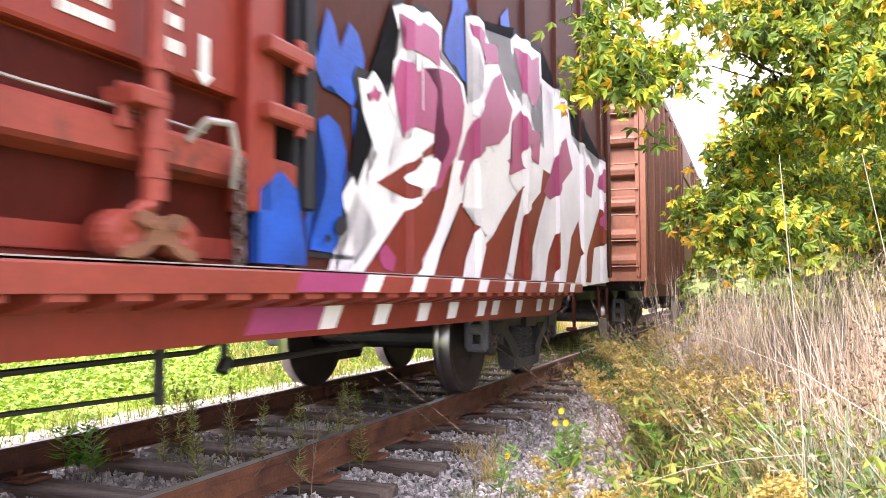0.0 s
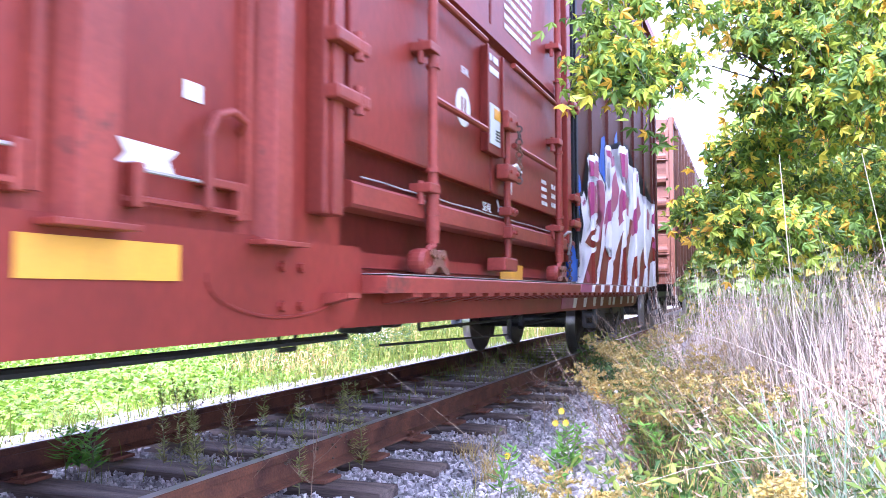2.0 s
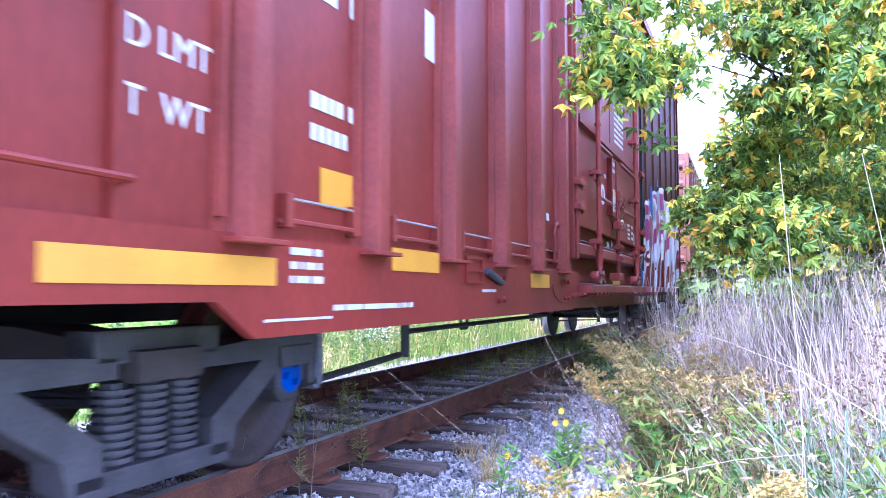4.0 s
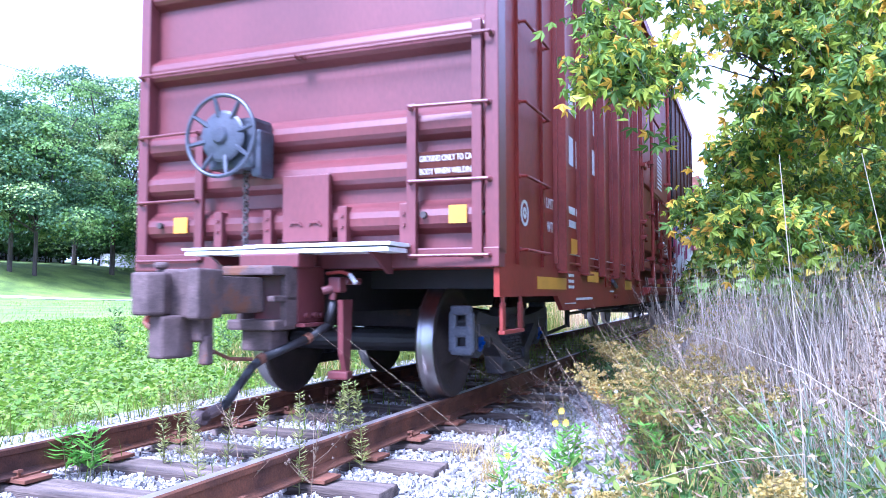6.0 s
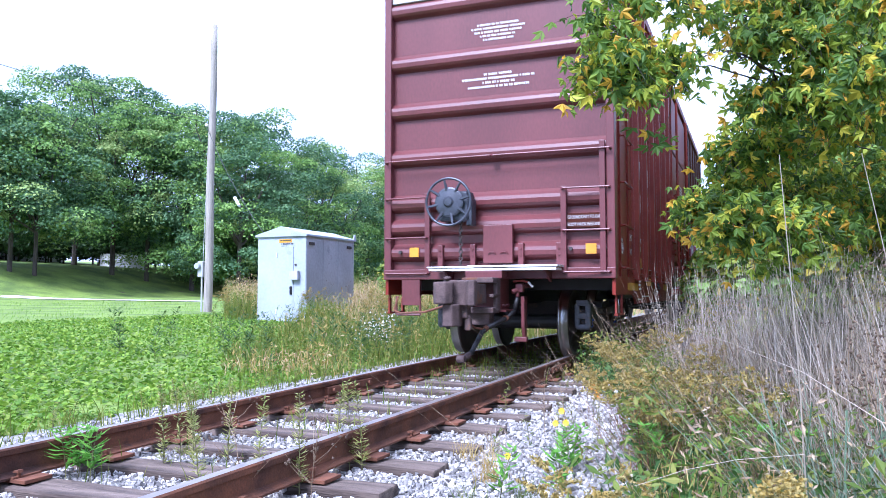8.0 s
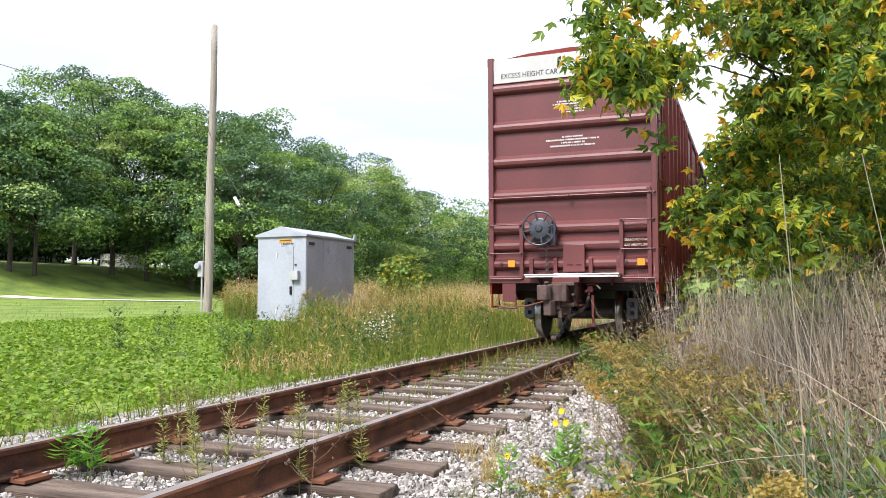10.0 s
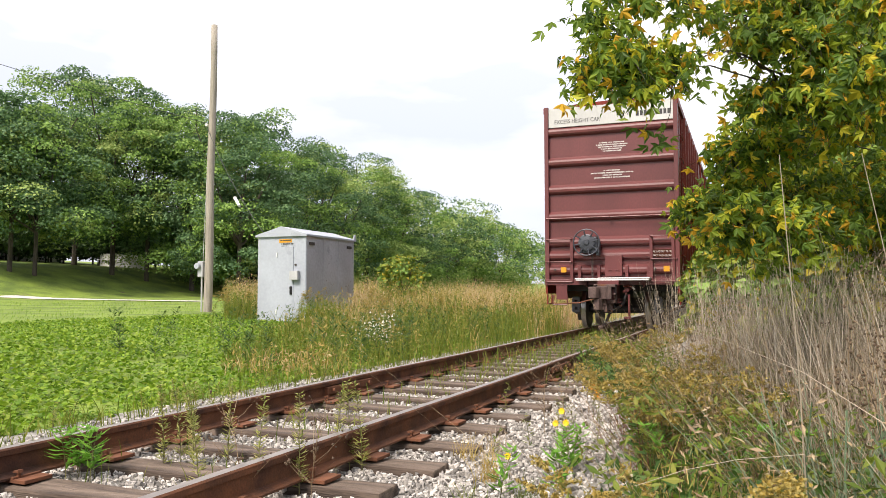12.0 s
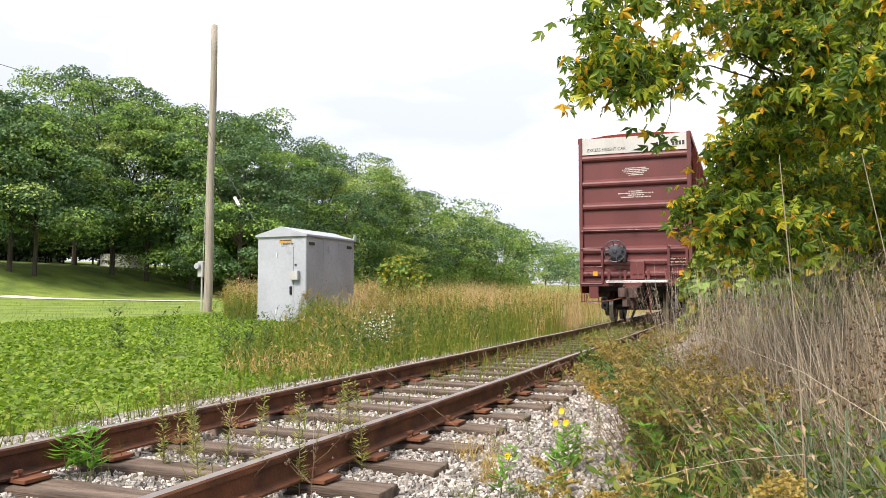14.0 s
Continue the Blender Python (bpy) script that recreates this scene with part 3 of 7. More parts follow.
def coupler(parent, y, s):
    """A draft sill casting and a knuckle coupler that reach out in direction s."""
    bm = B()
    box(bm, -0.20, 0.20, y, y + s * 0.36, 0.64, 1.04, 0.012)
    box(bm, -0.27, 0.27, y, y + s * 0.38, 0.615, 0.640, 0.004)
    box(bm, -0.24, 0.24, y + s * 0.20, y + s * 0.42, 1.02, 1.12, 0.012)
    for u in (0.08, 0.16, 0.26):
        rod(bm, (0.19, y + s * u, 0.69), (0.225, y + s * u, 0.69), 0.020, None, 8)
    part("draft_sill", bm, M["oxide_end"] if parent.get("red_frame") else M["brown"], parent)
    bm = B()
    box(bm, -0.20, 0.20, y + s * 0.36, y + s * 0.66, 0.965, 1.03, 0.014)
    box(bm, -0.19, 0.19, y + s * 0.36, y + s * 0.62, 0.60, 0.67, 0.014)
    for sx in (-1, 1):
        box(bm, sx * 0.15, sx * 0.20, y + s * 0.36, y + s * 0.50, 0.62, 1.0, 0.012)
        box(bm, sx * 0.15, sx * 0.20, y + s * 0.36, y + s * 0.64, 0.79, 0.83, 0.010)
    box(bm, -0.12, 0.12, y + s * 0.36, y + s * 0.55, 0.46, 0.60, 0.014)
    part("coupler_carrier", bm, M["rust_steel"], parent, "brown cast coupler carrier")
    bm = B()
    box(bm, -0.10, 0.10, y + s * 0.60, y + s * 1.12, 0.72, 0.95, 0.02)
    prism(bm, [(-0.13, y + s * 1.10), (0.16, y + s * 1.10), (0.20, y + s * 1.28), (0.24, y + s * 1.42), (0.17, y + s * 1.44), (0.09, y + s * 1.31), (-0.01, y + s * 1.28), (-0.07, y + s * 1.34), (-0.18, y + s * 1.31)], 2, 0.70, 0.99)
    prism(bm, [(-0.20, y + s * 1.21), (-0.06, y + s * 1.25), (-0.03, y + s * 1.39), (-0.09, y + s * 1.47), (-0.20, y + s * 1.47), (-0.27, y + s * 1.38)], 2, 0.72, 0.97)
    prism(bm, [(-0.04, y + s * 1.08), (0.08, y + s * 1.08), (0.08, y + s * 1.20), (-0.04, y + s * 1.22)], 2, 0.56, 0.72)
    prism(bm, [(-0.17, y + s * 1.16), (0.0, y + s * 1.16), (0.02, y + s * 1.30), (-0.04, y + s * 1.40), (-0.16, y + s * 1.38)], 2, 0.47, 0.72)
    box(bm, 0.03, 0.10, y + s * 1.10, y + s * 1.18, 0.42, 0.60)
    rod(bm, (-0.12, y + s * 1.32, 0.99), (-0.12, y + s * 1.32, 1.03), 0.045, None, 8)
    bmesh.ops.bevel(bm, geom=list(bm.edges), offset=0.020, segments=3, affect="EDGES", profile=0.55)
    part("coupler_head", bm, M["rust_steel"], parent, "brown cast steel knuckle coupler")
    bm = B()
    pipe(bm, [(0.35, y + s * 0.13, 0.80), (0.31, y + s * 0.13, 0.62), (0.25, y + s * 0.30, 0.535), (0.11, y + s * 0.61, 0.425), (0.065, y + s * 0.67, 0.375), (0.04, y + s * 0.74, 0.29), (0.005, y + s * 0.86, 0.155), (-0.02, y + s * 0.93, 0.12)], 0.030, 12)
    part("air_hose", bm, M["black"], parent, "hanging black rubber air hose", True)
    bm = B()
    for q, z in ((0.30, 0.535), (0.63, 0.415)):
        rod(bm, (0.25 - (q - 0.30) * 0.45, y + s * (q - 0.02), z + 0.01), (0.24 - (q - 0.30) * 0.45, y + s * (q + 0.02), z - 0.008), 0.037, None, 12)
    part("hose_clamp", bm, M["rust_plate"], parent)
    bm = B()
    rod(bm, (-0.01, y + s * 0.91, 0.128), (-0.04, y + s * 0.98, 0.10), 0.038, 0.034, 12)
    box(bm, -0.10, -0.02, y + s * 0.97, y + s * 1.07, 0.055, 0.115, 0.016)
    rod(bm, (-0.11, y + s * 1.03, 0.085), (-0.02, y + s * 1.03, 0.085), 0.045, None, 14)
    part("hose_coupling", bm, M["rust_steel"], parent)
    bm = B()
    prism(bm, [(y + s * 0.02, 0.80), (y + s * 0.16, 0.80), (y + s * 0.15, 0.42), (y + s * 0.10, 0.28), (y + s * 0.05, 0.28), (y + s * 0.04, 0.42)], 0, 0.40, 0.44)
    box(bm, 0.30, 0.46, y + s * 0.04, y + s * 0.13, 0.24, 0.30, 0.012)
    part("hose_bracket", bm, M["oxide_end"] if parent.get("red_frame") else M["brown"], parent)
    bm = B()
    pipe(bm, [(0.03, y + s * 1.10, 0.52), (0.07, y + s * 0.92, 0.44), (0.08, y + s * 0.70, 0.42)], 0.012, 6)
    part("hose_strap", bm, M["rust_plate"], parent)
    bm = B()
    pipe(bm, [(-1.30, y + s * 0.10, 0.80), (-1.33, y + s * 0.16, 0.62), (-1.22, y + s * 0.20, 0.58), (-0.55, y + s * 0.95, 0.62), (-0.12, y + s * 1.22, 0.72)], 0.014, 8)
    part("uncoupling_lever", bm, M["rust_plate"], parent)


def end_wall(parent, y, s, ribs, top, bottom, material, white_top=None):
    """A ribbed steel end: sheet, corner posts, and one mesh for each rib. s points outwards."""
    bm = B()
    box(bm, -1.50, 1.50, y - s * 0.10, y - s * 0.14, bottom, top)
    part("end_sheet", bm, material, parent)
    for z in ribs:
        bm = B()
        prism(bm, [(y - s * 0.10, z + 0.12), (y - s * 0.10, z - 0.12), (y - s * 0.035, z - 0.085), (y - s * 0.012, z - 0.055), (y - s * 0.004, z), (y - s * 0.014, z + 0.045), (y - s * 0.05, z + 0.08)], 0, -1.45, 1.45)
        part("rib", bm, material, parent)
    for sx in (-1, 1):
        bm = B()
        box(bm, sx * 1.445, sx * 1.545, y + s * 0.012, y - s * 0.16, bottom - 0.01, top + 0.02, 0.012)
        part("corner_post", bm, material, parent)
    if white_top:
        bm = B()
        box(bm, -1.445, 1.445, y - s * 0.03, y - s * 0.10, white_top, top - 0.02, 0.008)
        part("top_panel", bm, M["panel_white"], parent, "dusty white top panel")
    bm = B()
    box(bm, -1.545, 1.545, y + s * 0.02, y - s * 0.12, bottom - 0.10, bottom + 0.035, 0.01)
    part("end_sill", bm, material, parent)


def ladder(parent, pts, material, stile=True):
    """Rungs on the end or the side: each a bent round bar on its two feet."""
    for a, b, out in pts:
        bm = B()
        a, b, out = Vector(a), Vector(b), Vector(out)
        pipe(bm, [a, a + out, b + out, b], 0.012, 8)
        for p in (a, b):
            bmesh.ops.create_icosphere(bm, subdivisions=1, radius=0.026, matrix=Matrix.Translation(p + out * 0.2))
        part("rung", bm, material, parent)


LEN, TOP = 17.75, 5.28
SET_OUT = 16.75   # the length for which the body's parts were set out
WALL_X = 1.50
POSTS_R = [1.71, 2.59, 3.47, 4.35, 5.23, 6.03]
POSTS_F = [11.57, 12.50, 13.51, 14.42, 15.38, 16.30]
POSTS_G = [y * LEN / SET_OUT for y in POSTS_F]
WHEELSETS = []


def boxcar_shell(car, length, top, floor, material):
    bm = B()
    prof = [(-1.50, floor), (1.50, floor), (1.50, top - 0.02), (0.8, top + 0.07), (0, top + 0.10), (-0.8, top + 0.07), (-1.50, top - 0.02)]
    prism(bm, prof, 1, 0.13, length - 0.13)
    part("body_shell", bm, material, car)
    bm = B()
    for sx in (-1, 1):
        box(bm, sx * 1.49, sx * 1.565, 0.02, length - 0.02, top - 0.14, top + 0.01, 0.01)
    part("roof_rail", bm, material, car)
    bm = B()
    box(bm, -0.18, 0.18, 0.05, length - 0.05, 0.70, 1.02)
    for k in range(int(length / 1.2)):
        box(bm, -1.40, 1.40, 0.8 + k * 1.2, 0.88 + k * 1.2, 0.88, 1.03)
    part("underframe", bm, M["black"], car)


def build_last_car():
    car = thing("boxcar", "oxide-red steel boxcar with plug door and bright graffiti", "boxcar", "cars of the freight train")
    car["red_frame"], car["blue_caps"] = 1, 1
    rng = random.Random(11)
    # side walls: a dark repainted front part, a red rear part, the same on the far side
    for sx in (1, -1):
        bm = B()
        box(bm, sx * 1.498, sx * 1.504, 0.14, 6.42, 1.02, TOP - 0.12)
        part("side_sheet", bm, M["oxide"], car)
        bm = B()
        box(bm, sx * 1.498, sx * 1.504, 10.56, SET_OUT - 0.14, 0.92, TOP - 0.12)
        part("side_sheet", bm, M["brown"], car, "dark brown side sheet")
    for i, y in enumerate(POSTS_R):
        part("side_post", post_bm(y, 1.03, TOP - 0.12, WALL_X), M["oxide_faded"], car)
        part("side_post", post_bm(y, 1.03, TOP - 0.12, -WALL_X - 0.08), M["oxide"], car)
    for i, y in enumerate(POSTS_F):
        bm = B()
        prism(bm, [(WALL_X + 0.004, y - 0.068), (WALL_X + 0.034, y - 0.044), (WALL_X + 0.034, y + 0.044), (WALL_X + 0.004, y + 0.068)], 2, 1.02, TOP - 0.12)
        part("side_post", bm, M["brown"], car)
    # side sill, deep and plain under the rear part
    for sx in (1, -1):
        bm = B()
        prism(bm, [(0.02, 1.05), (0.02, 0.82), (1.55, 0.82), (1.75, 0.69), (6.45, 0.69), (6.60, 0.73), (6.68, 0.85), (6.68, 0.93), (6.66, 1.05)], 0, sx * 1.495, sx * 1.535)
        part("side_sill", bm, M["oxide"], car)
    # curved weld seam on the gusset beside the door
    bm = B()
    pts = []
    for k in range(15):
        a = math.pi * (0.97 + k * 0.062)
        pts.append((1.537, 6.12 + 0.42 * math.cos(a) * (1.0 if k < 7 else 1.05), 0.90 + 0.14 * math.sin(a)))
    pipe(bm, pts, 0.007, 6)
    part("weld_seam", bm, M["oxide"], car)
    # door sill track: ledge, face, teeth and the recessed sill below
    bm = B()
    prism(bm, [(1.47, 0.93), (1.655, 0.925), (1.66, 0.918), (1.66, 0.848), (1.47, 0.845)], 1, 6.68, 14.75)
    part("door_track", bm, M["oxide_faded"], car)
    bm = B()
    box(bm, 1.50, 1.655, 6.68, 14.75, 0.931, 0.935)
    part("track_wear_strip", bm, M["wear"], car, "scuffed bare steel strip")
    bm = B()
    prism(bm, [(6.60, 0.846), (6.60, 0.695), (14.30, 0.66), (14.60, 0.70), (14.75, 0.846)], 0, 1.455, 1.490)
    part("lower_sill", bm, M["oxide"], car)
    tooth = B()
    prism(tooth, [(1.490, 0.847), (1.652, 0.847), (1.652, 0.828), (1.53, 0.802), (1.490, 0.796)], 1, -0.055, 0.055)
    tooth_me = mesh_of("track_tooth", tooth, M["oxide_faded"])
    for k in range(38):
        q = new("track_tooth", tooth_me)
        q.parent = car
        q.matrix_basis = pose(0, 6.80 + k * 0.205, 0)
    # horizontal pipe rails between posts
    for a, b in zip([1.75, *POSTS_R[1:-1]], POSTS_R[1:]):
        bm = B()
        pipe(bm, [(1.515, a + 0.17, 1.20), (1.54, a + 0.19, 1.20), (1.54, b - 0.19, 1.20), (1.515, b - 0.17, 1.20)], 0.006, 6)
        part("wire_rail", bm, M["wear"], car)
        bm = B()
        pipe(bm, [(1.51, a + 0.16, 1.115), (1.54, a + 0.18, 1.115), (1.54, b - 0.18, 1.115), (1.51, b - 0.16, 1.115)], 0.012, 6)
        for p in (a + 0.18, b - 0.18):
            box(bm, 1.504, 1.552, p - 0.02, p + 0.02, 1.09, 1.22, 0.006)
        part("tie_rail", bm, M["oxide_faded"], car)
    # bolts under two posts
    for yp in (4.35, 6.15):
        for dy in (-0.06, 0.06):
            for z in (0.945, 0.80):
                bm = B()
                rod(bm, (1.53, yp + dy, z), (1.556, yp + dy, z), 0.022, 0.018, 8)
                part("bolt", bm, M["oxide"], car)
    # card holder frame, blue-grey tube, white plates
    bm = B()
    for z in (0.915, 0.985, 1.06):
        box(bm, 1.535, 1.552, 3.70, 3.98, z - 0.008, z + 0.008)
    for y in (3.70, 3.97):
        box(bm, 1.535, 1.552, y - 0.008, y + 0.008, 0.907, 1.068)
    part("card_holder", bm, M["oxide"], car)
    bm = B()
    rod(bm, (1.56, 4.03, 0.985), (1.56, 4.30, 0.915), 0.022, None, 12)
    part("tube", bm, M["grey_steel"], car, "blue-grey tube")
    # yellow reflectors
    for y0, y1, z0, z1, x in ((0.92, 1.86, 0.875, 0.975, 1.536), (2.19, 2.46, 1.20, 1.36, 1.506), (2.76, 3.31, 0.955, 1.065, 1.536), (5.05, 5.58, 0.885, 0.995, 1.536), (8.62, 9.13, 0.94, 1.05, 1.502)):
        bm = B()
        box(bm, x, x + 0.004, y0, y1, z0, z1)
        part("reflector", bm, M["yellow"], car, "yellow reflective strip")
    # white stencilling on the side
    bm = B()
    bars(bm, 3.99, 4.27, 0.835, 0.87, 1.536, 1, rng)
    bars(bm, 2.25, 3.0, 0.755, 0.80, 1.536, 1, rng)
    bars(bm, 1.95, 2.18, 0.86, 1.02, 1.536, 3, rng)
    bars(bm, 1.80, 2.25, 0.735, 0.755, 1.536, 1, rng)
    tagged(part("stencil", bm, M["white"], car, "small white stencilled lines"), kind="stuff")
    words("LD LMT", 0.13, Matrix.Translation((1.505, 1.20, 1.56)) @ SIDE, M["white"], car)
    words("LT  WT", 0.13, Matrix.Translation((1.505, 1.20, 1.36)) @ SIDE, M["white"], car)
    bm = B()
    bars(bm, 2.12, 2.44, 1.40, 1.66, 1.505, 2, rng)
    tagged(part("stencil", bm, M["white"], car, "small white stencilled lines"), kind="stuff")
    for y, z in ((2.14, 2.56), (2.42, 2.56), (2.14, 2.06), (2.42, 2.06), (3.27, 2.56), (3.52, 2.56), (3.20, 2.12), (3.44, 2.12)):
        bm = B()
        box(bm, 1.505, 1.508, y, y + 0.17, z, z + 0.27)
        part("car_marking", bm, M["white"], car, "large white marking bar")
    bm = B()
    lathe(bm, [(0.0, 0.075), (0.0, 0.10), (0.003, 0.10), (0.003, 0.075), (0.0, 0.075)], (1.505, 0.70, 1.45), "X", 24)
    lathe(bm, [(0.0, 0.02), (0.0, 0.045), (0.003, 0.045), (0.003, 0.02), (0.0, 0.02)], (1.505, 0.70, 1.45), "X", 16)
    part("painted_emblem", bm, M["white"], car, "round white painted emblem")
    bm = B()
    prism(bm, [(5.37, 1.22), (5.59, 1.20), (5.56, 1.25), (5.60, 1.285), (5.37, 1.29), (5.40, 1.25)], 0, 1.505, 1.508)
    part("paper_notice", bm, M["white"], car, "torn white notice")
    bm = B()
    box(bm, 1.505, 1.508, 5.62, 5.70, 1.46, 1.52)
    part("sticker", bm, M["white"], car, "small white sticker")
    # hand hold loop beside the door
    bm = B()
    pipe(bm, [(1.51, 5.68, 1.10), (1.56, 5.68, 1.12), (1.56, 5.67, 1.34), (1.56, 5.71, 1.42), (1.56, 5.79, 1.45), (1.55, 5.86, 1.43), (1.51, 5.88, 1.40)], 0.014, 8)
    box(bm, 1.505, 1.55, 5.66, 5.88, 1.19, 1.22, 0.006)
    part("hand_hold", bm, M["oxide_faded"], car)
    build_door(car, rng)
    # corner ladder on the side at the rear, four rungs, and a stirrup
    for sx in (1, -1):
        ladder(car, [((sx * 1.51, 0.50, z), (sx * 1.51, 1.16, z), (sx * 0.07, 0, 0)) for z in (1.16, 1.70, 2.25, 2.85, 3.4, 3.95, 4.5)], M["oxide"])
        bm = B()
        box(bm, sx * 1.50, sx * 1.53, 0.48, 0.52, 1.05, TOP - 0.2)
        box(bm, sx * 1.50, sx * 1.53, 1.14, 1.18, 1.05, TOP - 0.2)
        part("ladder_stile", bm, M["oxide"], car)
        bm = B()
        for ya in (0.12, 0.52):
            box(bm, sx * 1.508, sx * 1.535, ya - 0.032, ya + 0.032, 0.58, 0.78, 0.008)
            box(bm, sx * 1.512, sx * 1.532, ya - 0.018, ya + 0.018, 0.76, 0.90, 0.006)
        box(bm, sx * 1.50, sx * 1.545, 0.09, 0.55, 0.565, 0.592, 0.006)
        part("stirrup", bm, M["oxide_faded"], car)
        bm = B()
        pipe(bm, [(sx * 1.50, 16.15, 0.90), (sx * 1.52, 16.15, 0.58), (sx * 1.52, 16.55, 0.58), (sx * 1.52, 16.55, 0.90)], 0.018, 8)
        part("stirrup", bm, M["brown"], car)
    # lengthen what stands so far to the car's full length
    grown = set()
    for ob in car.children_recursive:
        if ob.data and ob.data.name not in grown:
            grown.add(ob.data.name)
            if ob.name.startswith(("track_tooth", "lettering")):
                continue
            for v in ob.data.vertices:
                v.co.y *= LEN / SET_OUT
        if ob.name.startswith(("track_tooth", "lettering")):
            ob.location.y *= LEN / SET_OUT
    boxcar_shell(car, LEN, TOP, 1.03, M["oxide"])
    end_wall(car, 0.0, -1, [4.70, 3.96, 3.30, 2.66, 2.04, 1.72, 1.38], TOP, 1.12, M["oxide_end"], 4.80)
    end_wall(car, LEN, 1, [4.70, 3.96, 3.30, 2.66, 2.04, 1.72, 1.38], TOP, 1.12, M["brown"])
    build_rear_end(car, rng)
    truck(car, 1.92, WHEELSETS)
    truck(car, LEN - 1.92, WHEELSETS)
    coupler(car, 0.02, -1)
    coupler(car, LEN - 0.02, 1)
    # brake rods and hangers below the floor
    bm = B()
    pipe(bm, [(1.05, 2.90, 0.40), (1.05, 4.05, 0.46)], 0.020, 8)
    pipe(bm, [(1.05, 4.12, 0.44), (1.05, 4.12, 0.74)], 0.030, 8)
    pipe(bm, [(1.05, 4.12, 0.60), (1.05, 7.8, 0.61)], 0.018, 8)
    for y in (5.32, 7.3):
        pipe(bm, [(1.0, y - 0.07, 0.72), (1.0, y - 0.07, 0.57), (1.0, y + 0.07, 0.57), (1.0, y + 0.07, 0.72)], 0.012, 6)
    part("brake_rod", bm, M["black"], car)
    bm = B()
    pipe(bm, [(0.95, 8.4, 0.52), (0.95, 11.1, 0.45)], 0.009, 6)
    pipe(bm, [(0.95, 9.0, 0.72), (0.95, 9.0, 0.59), (0.95, 11.1, 0.60), (0.95, 11.32, 0.60), (0.95, 11.5, 0.64)], 0.012, 6)
    pipe(bm, [(0.95, 11.1, 0.80), (0.95, 11.1, 0.41)], 0.024, 8)
    pipe(bm, [(0.95, 11.5, 0.80), (0.95, 11.5, 0.53), (0.95, 12.8, 0.54)], 0.018, 8)
    pipe(bm, [(0.95, 11.52, 0.56), (0.95, 11.48, 0.50)], 0.032, 8)
    part("brake_rod", bm, M["black"], car)
    bm = B()
    rod(bm, (0.3, 7.2, 0.84), (0.3, 8.3, 0.84), 0.13, None, 20)
    box(bm, 0.75, 0.95, 8.2, 8.45, 0.60, 0.80, 0.03)
    box(bm, 0.70, 0.95, 8.6, 8.75, 0.62, 0.80, 0.03)
    part("air_tank", bm, M["black"], car)
    bm = B()
    rod(bm, (0.85, 12.55, 0.72), (0.85, 13.05, 0.72), 0.13, None, 20)
    part("brake_cylinder", bm, M["rust_steel"], car)
    build_graffiti(car)
    return car


